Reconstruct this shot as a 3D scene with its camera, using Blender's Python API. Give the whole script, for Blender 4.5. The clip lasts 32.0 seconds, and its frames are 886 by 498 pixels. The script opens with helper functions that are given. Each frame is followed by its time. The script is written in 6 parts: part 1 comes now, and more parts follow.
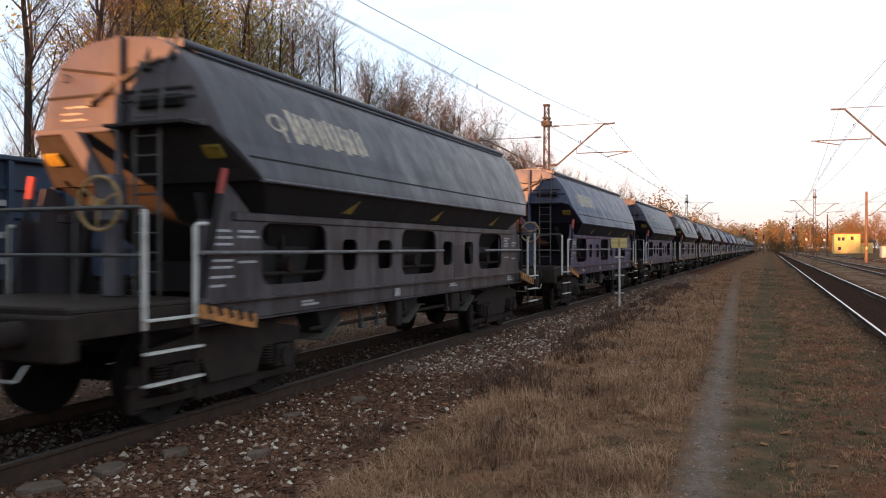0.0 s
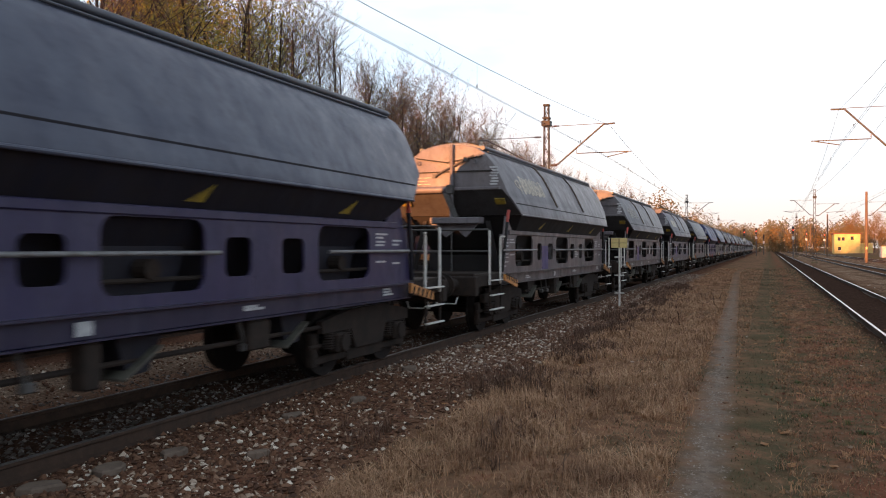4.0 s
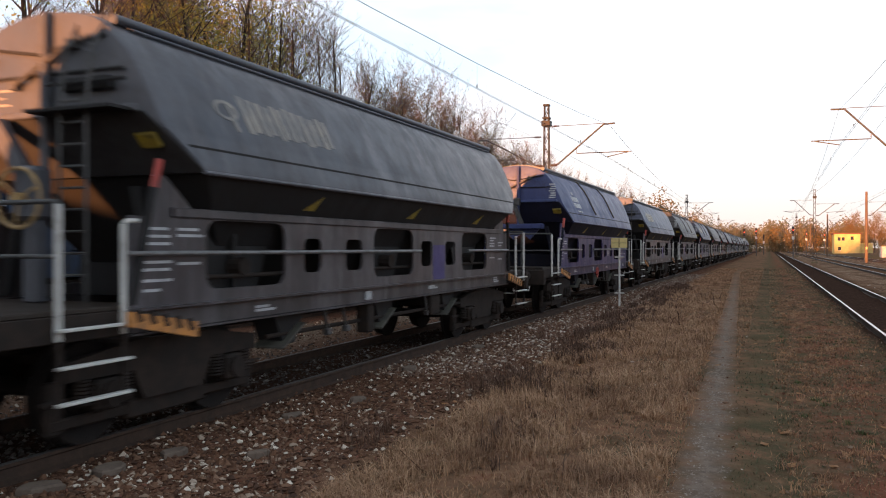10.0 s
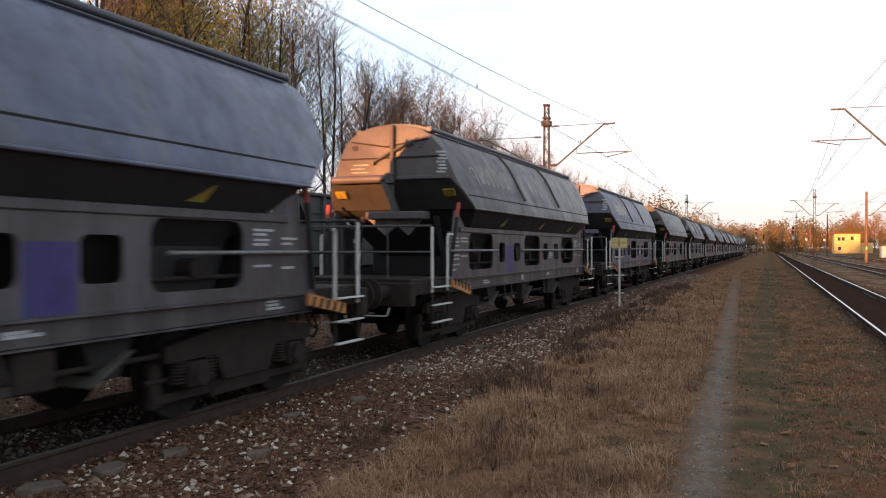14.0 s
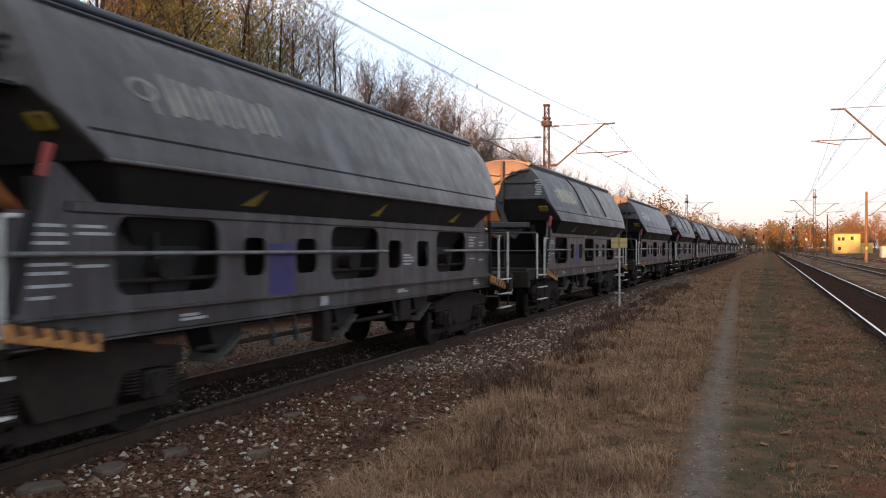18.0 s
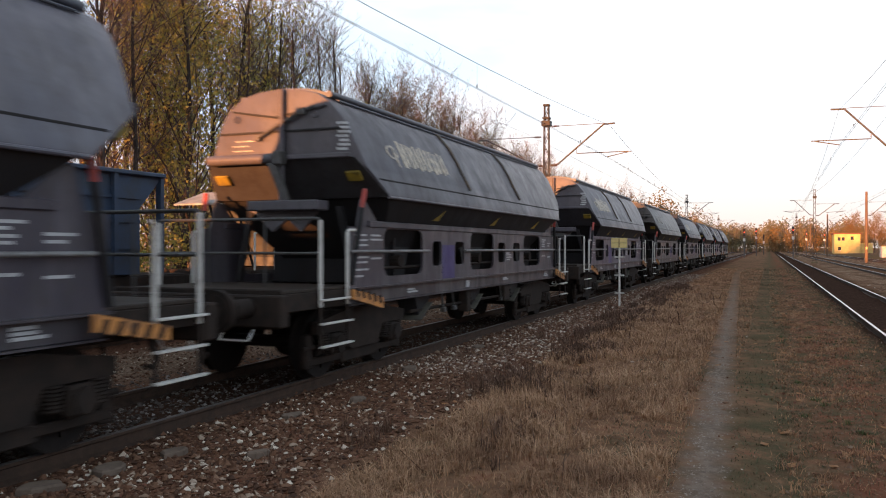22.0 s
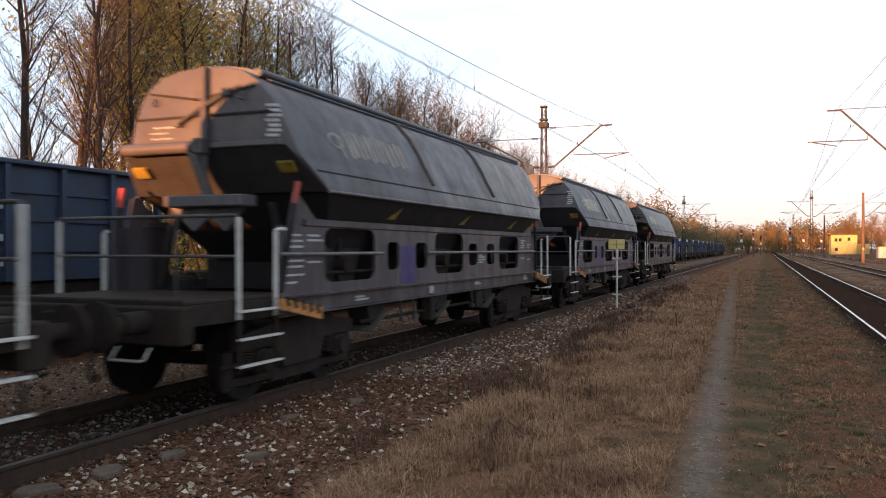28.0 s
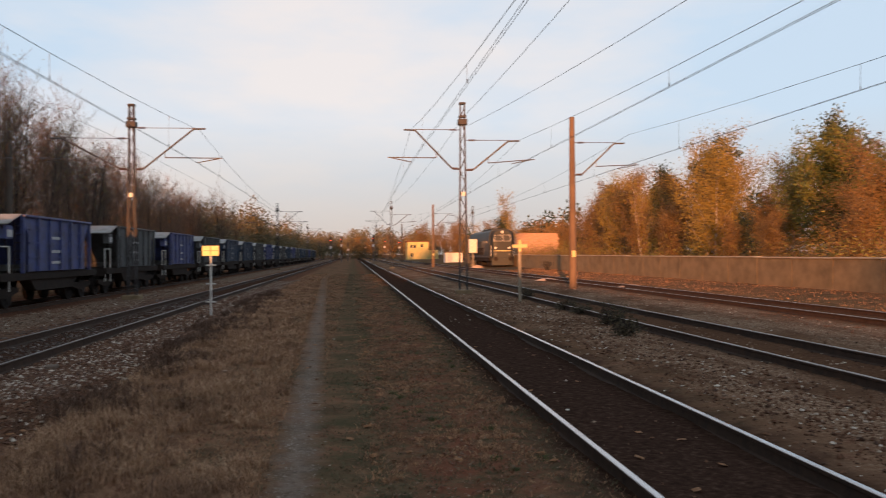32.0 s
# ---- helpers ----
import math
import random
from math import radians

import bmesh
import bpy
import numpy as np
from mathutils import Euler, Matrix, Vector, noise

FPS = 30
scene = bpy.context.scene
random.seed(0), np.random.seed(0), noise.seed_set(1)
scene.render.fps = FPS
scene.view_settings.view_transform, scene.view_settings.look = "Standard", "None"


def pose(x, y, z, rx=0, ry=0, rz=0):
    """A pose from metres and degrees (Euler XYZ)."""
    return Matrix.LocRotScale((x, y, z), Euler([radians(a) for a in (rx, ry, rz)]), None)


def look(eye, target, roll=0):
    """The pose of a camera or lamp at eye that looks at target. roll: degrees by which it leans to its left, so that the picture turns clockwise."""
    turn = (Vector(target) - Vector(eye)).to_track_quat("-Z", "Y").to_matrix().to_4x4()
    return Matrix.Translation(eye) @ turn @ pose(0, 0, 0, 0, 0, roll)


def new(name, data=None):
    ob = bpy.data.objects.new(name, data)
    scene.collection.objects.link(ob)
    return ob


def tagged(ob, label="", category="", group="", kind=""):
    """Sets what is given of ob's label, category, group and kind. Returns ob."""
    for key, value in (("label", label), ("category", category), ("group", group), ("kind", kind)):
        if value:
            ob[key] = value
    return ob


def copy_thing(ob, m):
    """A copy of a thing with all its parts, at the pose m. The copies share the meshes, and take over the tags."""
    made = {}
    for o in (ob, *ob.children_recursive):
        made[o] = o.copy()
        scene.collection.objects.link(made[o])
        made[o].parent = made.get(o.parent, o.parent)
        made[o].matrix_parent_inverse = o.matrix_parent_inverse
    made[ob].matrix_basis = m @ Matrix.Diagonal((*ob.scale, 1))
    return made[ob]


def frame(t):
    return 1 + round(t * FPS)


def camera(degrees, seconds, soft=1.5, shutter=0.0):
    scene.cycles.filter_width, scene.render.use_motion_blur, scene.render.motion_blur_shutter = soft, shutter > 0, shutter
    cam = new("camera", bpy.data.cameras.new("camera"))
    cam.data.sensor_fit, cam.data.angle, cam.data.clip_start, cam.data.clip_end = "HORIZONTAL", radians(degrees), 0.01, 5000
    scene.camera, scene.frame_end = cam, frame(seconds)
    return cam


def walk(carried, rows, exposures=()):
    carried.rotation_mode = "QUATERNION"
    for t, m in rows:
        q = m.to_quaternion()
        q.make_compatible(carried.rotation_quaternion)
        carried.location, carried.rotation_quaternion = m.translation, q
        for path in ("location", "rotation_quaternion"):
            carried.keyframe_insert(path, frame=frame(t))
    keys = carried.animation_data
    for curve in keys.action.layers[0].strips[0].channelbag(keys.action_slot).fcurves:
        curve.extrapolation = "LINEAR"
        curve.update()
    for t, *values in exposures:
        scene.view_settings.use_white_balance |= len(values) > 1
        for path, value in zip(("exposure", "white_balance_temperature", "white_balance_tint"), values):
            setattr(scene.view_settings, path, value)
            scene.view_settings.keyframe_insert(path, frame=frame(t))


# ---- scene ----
EYE_Z = 1.75
# seconds, yaw (left positive), pitch, lean of the tripod head
AIM = [
    (0.0, 21.940, -0.08, 0.0), (13.0, 21.940, -0.08, 0.0), (25.5, 21.940, -0.08, 0.0),
    (27.5, 21.826, -0.009, 0.055), (28.0, 21.764, 0.038, 0.108), (28.5, 21.540, 0.058, 0.103),
    (29.0, 21.306, 0.096, 0.173), (29.5, 20.771, 0.157, 0.223), (30.0, 17.969, 0.217, 0.226),
    (30.5, 13.007, 0.174, 0.238), (31.0, 7.057, 0.198, 0.251), (31.5, 0.776, 0.257, 0.402),
    (32.0, -6.367, 0.367, 0.406),
]
LEAN = -1
cam = camera(57.39, 32.0, soft=1.05, shutter=0.3)
walk(cam, [(t, pose(0, 0, EYE_Z, 0, 0, yaw) @ pose(0, 0, 0, 90 + pitch) @ pose(0, 0, 0, 0, 0, LEAN * lean)) for t, yaw, pitch, lean in AIM],
     exposures=[(0.0, 0.80), (29.3, 0.80), (30.2, 0.69), (31.0, 0.32), (32.0, 0.13)])

# ---- light: a very low evening sun behind the camera, pale hazy sky ----
SUN_AZ, SUN_EL = 13.5, 3.2
world = bpy.data.worlds.new("evening_sky")
scene.world = world
world.use_nodes = True
wn, wl = world.node_tree.nodes, world.node_tree.links
wn.clear()
sky = wn.new("ShaderNodeTexSky")
sky.sky_type = "NISHITA"
sky.sun_disc = False
sky.sun_elevation = radians(SUN_EL)
sky.sun_rotation = radians(180 + SUN_AZ)
sky.air_density, sky.dust_density, sky.ozone_density = 1.0, 1.5, 1.5
wco = wn.new("ShaderNodeTexCoord")
wmap = wn.new("ShaderNodeMapping")
wmap.inputs["Scale"].default_value = (1.0, 1.0, 3.2)
wl.new(wco.outputs["Generated"], wmap.inputs["Vector"])
wnoise = wn.new("ShaderNodeTexNoise")
wnoise.inputs["Scale"].default_value = 2.3
wnoise.inputs["Detail"].default_value = 5.0
wnoise.inputs["Roughness"].default_value = 0.55
wl.new(wmap.outputs["Vector"], wnoise.inputs["Vector"])
wsep = wn.new("ShaderNodeSeparateXYZ")
wl.new(wco.outputs["Generated"], wsep.inputs["Vector"])


def sky_math(op, a, b, clamp=False):
    n = wn.new("ShaderNodeMath")
    n.operation, n.use_clamp = op, clamp
    for i, val in enumerate((a, b)):
        if isinstance(val, bpy.types.NodeSocket):
            wl.new(val, n.inputs[i])
        else:
            n.inputs[i].default_value = val
    return n.outputs[0]


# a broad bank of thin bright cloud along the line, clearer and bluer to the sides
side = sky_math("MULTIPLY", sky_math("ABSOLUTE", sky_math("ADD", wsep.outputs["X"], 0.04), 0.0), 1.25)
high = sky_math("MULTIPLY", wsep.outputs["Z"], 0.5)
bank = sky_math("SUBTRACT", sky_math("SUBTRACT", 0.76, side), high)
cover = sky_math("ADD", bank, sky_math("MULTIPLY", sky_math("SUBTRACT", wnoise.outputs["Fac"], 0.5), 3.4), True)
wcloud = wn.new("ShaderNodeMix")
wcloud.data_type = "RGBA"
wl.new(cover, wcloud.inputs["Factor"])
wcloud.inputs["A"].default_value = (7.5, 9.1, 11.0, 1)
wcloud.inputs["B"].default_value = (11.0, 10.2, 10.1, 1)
wgrad = wn.new("ShaderNodeValToRGB")
wgrad.color_ramp.elements[0].position, wgrad.color_ramp.elements[0].color = 0.0, (1, 1, 1, 1)
wgrad.color_ramp.elements[1].position, wgrad.color_ramp.elements[1].color = 0.16, (0, 0, 0, 1)
wl.new(wsep.outputs["Z"], wgrad.inputs["Fac"])
whaze = wn.new("ShaderNodeMix")
whaze.data_type = "RGBA"
wl.new(wgrad.outputs["Color"], whaze.inputs["Factor"])
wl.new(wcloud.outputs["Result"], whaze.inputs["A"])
whaze.inputs["B"].default_value = (8.2, 7.1, 6.5, 1)
wmix = wn.new("ShaderNodeMix")
wmix.data_type = "RGBA"
wmix.inputs["Factor"].default_value = 0.8
wl.new(sky.outputs["Color"], wmix.inputs["A"])
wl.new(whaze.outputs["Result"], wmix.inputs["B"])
# the sky pales towards the horizon and deepens overhead
wdome = wn.new("ShaderNodeMapRange")
wdome.inputs["From Min"].default_value, wdome.inputs["From Max"].default_value = 0.30, 0.95
wdome.inputs["To Min"].default_value, wdome.inputs["To Max"].default_value = 0.88, 0.48
wl.new(wsep.outputs["Z"], wdome.inputs["Value"])
wdeep = wn.new("ShaderNodeVectorMath")
wdeep.operation = "SCALE"
wl.new(wmix.outputs["Result"], wdeep.inputs[0])
wl.new(wdome.outputs["Result"], wdeep.inputs["Scale"])
wbg = wn.new("ShaderNodeBackground")
wbg.inputs["Strength"].default_value = 0.1
wl.new(wdeep.outputs["Vector"], wbg.inputs["Color"])
wout = wn.new("ShaderNodeOutputWorld")
wl.new(wbg.outputs["Background"], wout.inputs["Surface"])

sun = new("sun", bpy.data.lights.new("sun", "SUN"))
sun.data.energy, sun.data.angle, sun.data.color = 9.0, radians(0.6), (1.0, 0.39, 0.14)
sun.matrix_world = look((-60 * math.sin(radians(SUN_AZ)), -60 * math.cos(radians(SUN_AZ)), 60 * math.tan(radians(SUN_EL))), (0, 0, 0))


# ---- materials ----
class Mat:
    """A small builder for node materials."""

    def __init__(self, name, rough=0.7, metal=0.0):
        self.m = bpy.data.materials.new(name)
        self.m.use_nodes = True
        self.t = self.m.node_tree
        self.b = self.t.nodes["Principled BSDF"]
        self.b.inputs["Roughness"].default_value = rough
        self.b.inputs["Metallic"].default_value = metal
        if rough >= 0.75:
            self.b.inputs["Specular IOR Level"].default_value = 0.12

    def node(self, kind, **values):
        n = self.t.nodes.new(kind)
        for key, value in values.items():
            n.inputs[key.replace("_", " ")].default_value = value
        return n

    def link(self, a, b):
        self.t.links.new(a, b)

    def position(self, scale=(1, 1, 1), space="Object"):
        if space == "World":
            src = self.t.nodes.new("ShaderNodeNewGeometry").outputs["Position"]
        else:
            src = self.t.nodes.new("ShaderNodeTexCoord").outputs["Object"]
        mp = self.t.nodes.new("ShaderNodeMapping")
        mp.inputs["Scale"].default_value = scale
        self.link(src, mp.inputs["Vector"])
        return mp.outputs["Vector"]

    def noise(self, vec, scale, detail=4.0, rough=0.6):
        n = self.node("ShaderNodeTexNoise", Scale=scale, Detail=detail, Roughness=rough)
        self.link(vec, n.inputs["Vector"])
        return n.outputs["Fac"]

    def ramp(self, fac, *stops):
        n = self.t.nodes.new("ShaderNodeValToRGB")
        e = n.color_ramp.elements
        while len(e) < len(stops):
            e.new(0.5)
        for el, (p, c) in zip(e, stops):
            el.position = p
            el.color = (*c, 1) if not isinstance(c, (int, float)) else (c, c, c, 1)
        self.link(fac, n.inputs["Fac"])
        return n.outputs["Color"]

    def mix(self, fac, a, b, mode="MIX"):
        n = self.t.nodes.new("ShaderNodeMix")
        n.data_type = "RGBA"
        n.blend_type = mode
        for sock, val in (("Factor", fac), ("A", a), ("B", b)):
            s = n.inputs[sock]
            if isinstance(val, bpy.types.NodeSocket):
                self.link(val, s)
            elif isinstance(val, (int, float)):
                s.default_value = val
            else:
                s.default_value = (*val, 1)
        return n.outputs["Result"]

    def math(self, op, a, b=0.0, clamp=False):
        n = self.t.nodes.new("ShaderNodeMath")
        n.operation = op
        n.use_clamp = clamp
        for i, val in enumerate((a, b)):
            if isinstance(val, bpy.types.NodeSocket):
                self.link(val, n.inputs[i])
            else:
                n.inputs[i].default_value = val
        return n.outputs[0]

    def color(self, c):
        if isinstance(c, bpy.types.NodeSocket):
            self.link(c, self.b.inputs["Base Color"])
        else:
            self.b.inputs["Base Color"].default_value = (*c, 1)

    def bump(self, height, strength=0.3, distance=0.02):
        n = self.node("ShaderNodeBump", Strength=strength, Distance=distance)
        self.link(height, n.inputs["Height"])
        self.link(n.outputs["Normal"], self.b.inputs["Normal"])


def worn(name, base, dark, rough=0.7, metal=0.0, scale=6.0, amount=(0.42, 0.7), bump=0.25, stretch=(1, 1, 1)):
    """A surface of one colour with patches and grain of a second."""
    m = Mat(name, rough, metal)
    vec = m.position(stretch)
    patch = m.ramp(m.noise(vec, scale, 6, 0.65), (amount[0], 0.0), (amount[1], 1.0))
    grain = m.noise(vec, scale * 9, 3)
    m.color(m.mix(m.math("MULTIPLY", grain, 0.35), m.mix(patch, base, dark), dark))
    m.bump(grain, bump, 0.01)
    return m.m


def wagon_paint(name, dirt, gloss, streak, dust):
    """Weathered paint in the object's own colour, with run-down streaks and dust."""
    m = Mat(name, gloss)
    m.b.inputs["Specular IOR Level"].default_value = 0.36 if gloss < 0.55 else 0.15
    info = m.t.nodes.new("ShaderNodeObjectInfo")
    vec = m.position((1.0, 0.8, 0.30))
    world_vec = m.position((1, 1, 1))
    runs = m.ramp(m.noise(vec, 3.2, 7, 0.7), (0.36, 0.0), (0.78, 1.0))
    cloud = m.ramp(m.noise(world_vec, 0.9, 5, 0.6), (0.35, 0.0), (0.7, 1.0))
    grime = m.ramp(m.noise(world_vec, 4.5, 7, 0.78), (0.50, 0.0), (0.72, 1.0))
    chalk = m.mix(m.math("MULTIPLY", cloud, dust), info.outputs["Color"], (0.17, 0.15, 0.145))
    wash = m.ramp(m.noise(m.position((0.2, 1.0, 0.10)), 2.3, 4, 0.6), (0.5, 0.0), (0.62, 1.0))
    chalk = m.mix(m.math("MULTIPLY", wash, dust * 1.3), chalk, (0.18, 0.165, 0.175))
    c = m.mix(m.math("MULTIPLY", runs, streak), chalk, dirt)
    c = m.mix(m.math("MULTIPLY", grime, 0.6), c, dirt)
    # pale chalky runs and small scuffs
    scuff = m.ramp(m.noise(m.position((0.5, 2.2, 0.35)), 4.2, 8, 0.75), (0.56, 0.0), (0.72, 1.0))
    c = m.mix(m.math("MULTIPLY", scuff, dust * 1.2), c, (0.20, 0.19, 0.195))
    m.color(c)
    m.link(m.ramp(runs, (0.0, gloss), (1.0, 0.68)), m.b.inputs["Roughness"])
    m.bump(m.noise(world_vec, 2.6, 2), 0.22, 0.05)
    return m.m


PAINT = wagon_paint("weathered_wagon_paint", (0.05, 0.042, 0.038), 0.36, 0.55, 0.30)
PAINT_FRESH = wagon_paint("fresh_violet_wagon_paint", (0.016, 0.013, 0.03), 0.36, 0.3, 0.05)
# grime, plus the shade under the overhang put into the colour
PAINT_LOW = wagon_paint("shaded_grimy_wagon_paint", (0.024, 0.019, 0.016), 0.6, 0.6, 0.02)
# underframe and wheel tones near black: dirt plus the shade below the deck
UNDER = worn("shaded_grimy_underframe", (0.022, 0.018, 0.016), (0.040, 0.028, 0.022), 0.9, 0.0, 5.0)
WHEEL_STEEL = worn("shaded_dusty_wheel_steel", (0.022, 0.017, 0.015), (0.014, 0.012, 0.011), 0.8, 0.0, 8.0)
ROOF_SEAL = worn("dark_blue_roof_cover", (0.035, 0.042, 0.06), (0.07, 0.07, 0.075), 0.5, 0.0, 3.0)
RUBBER_RIB = worn("dark_rib_strip", (0.07, 0.065, 0.06), (0.13, 0.085, 0.05), 0.7, 0.0, 4.0)
WHITE_RAIL = worn("chalky_white_railing_paint", (0.62, 0.60, 0.56), (0.28, 0.24, 0.2), 0.6, 0.0, 12.0, (0.5, 0.8))
LONG_RAIL = worn("grey_pipe_paint", (0.20, 0.20, 0.20), (0.09, 0.08, 0.075), 0.5, 0.2, 9.0)
TAN = worn("faded_tan_lettering_paint", (0.56, 0.46, 0.33), (0.20, 0.19, 0.18), 0.6, 0.0, 11.0, (0.40, 0.62))
FADED = worn("ghostly_faded_lettering_paint", (0.27, 0.235, 0.19), (0.14, 0.13, 0.125), 0.6, 0.0, 4.0, (0.38, 0.62))
WHITE_MARK = worn("white_stencil_paint", (0.5, 0.5, 0.5), (0.26, 0.26, 0.27), 0.6, 0.0, 14.0)
YELLOW = worn("yellow_marking_paint", (0.33, 0.23, 0.02), (0.12, 0.085, 0.025), 0.6, 0.0, 8.0)
CHUTE_PALE = worn("dusty_pale_chute_steel", (0.10, 0.09, 0.07), (0.05, 0.045, 0.037), 0.7, 0.0, 6.0)
ORANGE = worn("orange_brown_warning_paint", (0.60, 0.24, 0.05), (0.16, 0.08, 0.04), 0.65, 0.0, 7.0)
RED = worn("red_lever_paint", (0.42, 0.045, 0.03), (0.22, 0.04, 0.03), 0.55, 0.0, 8.0)
BRAKE_YELLOW = worn("worn_yellow_handwheel", (0.42, 0.26, 0.09), (0.2, 0.12, 0.06), 0.5, 0.0, 9.0)
DARK_PIPE = worn("dirty_dark_pipe", (0.075, 0.07, 0.068), (0.04, 0.035, 0.03), 0.6, 0.1, 9.0)
RUSTY_RAIL = worn("rusty_rail_web", (0.075, 0.045, 0.032), (0.04, 0.028, 0.022), 0.8, 0.2, 7.0)
YARD_HEAD = worn("half_bright_rail_head", (0.40, 0.36, 0.33), (0.2, 0.16, 0.14), 0.35, 0.8, 12.0, stretch=(1, 0.05, 1))
DULL_HEAD = worn("dull_rail_head", (0.16, 0.14, 0.13), (0.09, 0.07, 0.06), 0.45, 0.8, 12.0, stretch=(1, 0.05, 1))
BRIGHT_HEAD = worn("polished_rail_head", (0.56, 0.53, 0.52), (0.40, 0.36, 0.34), 0.24, 1.0, 10.0, (0.6, 0.9), 0.05, stretch=(1, 0.03, 1))
SLEEPER = worn("oily_timber_sleeper", (0.055, 0.042, 0.034), (0.10, 0.085, 0.075), 0.85, 0.0, 9.0, stretch=(0.3, 2, 1))
COPING = worn("pale_coping_concrete", (0.46, 0.39, 0.29), (0.3, 0.24, 0.17), 0.9, 0.0, 2.0)
# base pushed towards orange in place of grazing sunlight on the wall
CONCRETE = worn("sun_warmed_weathered_concrete", (0.27, 0.19, 0.11), (0.15, 0.11, 0.066), 0.9, 0.0, 1.4, (0.4, 0.72), 0.3)
POLE_MAT = worn("rust_stained_concrete_pole", (0.18, 0.12, 0.08), (0.10, 0.068, 0.05), 0.85, 0.0, 3.0, stretch=(1, 1, 0.3))
MAST_STEEL = worn("rusty_grey_mast_steel", (0.055, 0.052, 0.054), (0.04, 0.032, 0.028), 0.7, 0.3, 6.0)
OLD_POST = worn("old_grey_concrete_post", (0.10, 0.085, 0.07), (0.055, 0.046, 0.04), 0.9, 0.0, 3.0, stretch=(1, 1, 0.3))
GALV = worn("galvanised_steel", (0.14, 0.13, 0.125), (0.08, 0.065, 0.06), 0.5, 0.6, 9.0)
WIRE = worn("dark_copper_wire", (0.05, 0.045, 0.042), (0.03, 0.028, 0.026), 0.5, 0.6, 3.0)
INSULATOR = worn("brown_porcelain", (0.10, 0.045, 0.03), (0.05, 0.03, 0.025), 0.25, 0.0, 6.0)
SIGN_YELLOW = worn("yellow_enamel_plate", (0.66, 0.52, 0.21), (0.5, 0.38, 0.16), 0.5, 0.0, 7.0)
SIGN_WHITE = worn("white_enamel_post", (0.68, 0.66, 0.62), (0.4, 0.37, 0.33), 0.5, 0.0, 8.0)
SIGN_DARK = worn("brown_sign_lettering", (0.34, 0.25, 0.11), (0.24, 0.18, 0.08), 0.5, 0.0, 8.0)
BRICK = worn("pale_red_brick", (0.42, 0.27, 0.19), (0.30, 0.18, 0.12), 0.85, 0.0, 4.0)
BARK = worn("grey_brown_bark", (0.062, 0.048, 0.042), (0.032, 0.025, 0.022), 0.9, 0.0, 9.0, stretch=(1, 1, 0.25))
TWIG = worn("bare_twigs", (0.15, 0.112, 0.09), (0.09, 0.069, 0.058), 0.9, 0.0, 2.0)
RED_TWIG = worn("reddish_bare_twigs", (0.22, 0.128, 0.085), (0.13, 0.082, 0.06), 0.9, 0.0, 2.0)
BIRCH_BARK = worn("white_birch_bark", (0.52, 0.48, 0.43), (0.12, 0.1, 0.09), 0.8, 0.0, 5.0, stretch=(1, 1, 3))


def leaf_material(name, *tones):
    m = Mat(name, 0.7)
    geo = m.t.nodes.new("ShaderNodeNewGeometry")
    big = m.noise(m.position(), 0.5, 3)
    rnd = m.math("ADD", m.math("MULTIPLY", geo.outputs["Random Per Island"], 0.7), m.math("MULTIPLY", big, 0.35))
    m.color(m.ramp(rnd, *[(0.1 + 0.8 * i / max(1, len(tones) - 1), c) for i, c in enumerate(tones)]))
    tr = m.t.nodes.new("ShaderNodeBsdfTranslucent")
    m.link(m.b.inputs["Base Color"].links[0].from_socket, tr.inputs["Color"])
    mx = m.t.nodes.new("ShaderNodeMixShader")
    mx.inputs["Fac"].default_value = 0.3
    out = m.t.nodes["Material Output"]
    m.link(m.b.outputs["BSDF"], mx.inputs[1])
    m.link(tr.outputs["BSDF"], mx.inputs[2])
    m.link(mx.outputs["Shader"], out.inputs["Surface"])
    return m.m


LEAF_OLIVE = leaf_material("yellowing_olive_leaves", (0.16, 0.175, 0.035), (0.27, 0.24, 0.05), (0.36, 0.285, 0.06))
LEAF_GREEN = leaf_material("late_green_leaves", (0.085, 0.105, 0.022), (0.14, 0.15, 0.028), (0.20, 0.16, 0.035))
LEAF_GOLD = leaf_material("golden_birch_leaves", (0.26, 0.18, 0.035), (0.34, 0.23, 0.045), (0.20, 0.15, 0.04))
LEAF_RUST = leaf_material("rust_brown_leaves", (0.19, 0.105, 0.036), (0.25, 0.145, 0.045), (0.13, 0.085, 0.035))
LEAF_BROWN = leaf_material("dull_brown_thicket_leaves", (0.15, 0.095, 0.05), (0.21, 0.135, 0.068), (0.11, 0.078, 0.04))
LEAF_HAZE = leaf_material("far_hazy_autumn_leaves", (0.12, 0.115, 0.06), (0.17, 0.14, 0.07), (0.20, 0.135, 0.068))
LEAF_PINE = leaf_material("dark_pine_needles", (0.022, 0.035, 0.016), (0.035, 0.05, 0.02), (0.06, 0.06, 0.025))


def grass_material(name, *tones):
    """Blades whose tone follows broad patches of the ground, and varies from blade to blade."""
    m = Mat(name, 0.85)
    p = m.position(space="World")
    geo = m.t.nodes.new("ShaderNodeNewGeometry")
    broad = m.noise(p, 0.75, 4, 0.6)
    mix = m.math("ADD", m.math("MULTIPLY", broad, 1.5), m.math("MULTIPLY", geo.outputs["Random Per Island"], 0.42))
    fac = m.math("SUBTRACT", mix, 0.46, clamp=True)
    m.color(m.ramp(fac, *[(0.08 + 0.84 * i / (len(tones) - 1), tuple(1.3 * v for v in c)) for i, c in enumerate(tones)]))
    return m.m


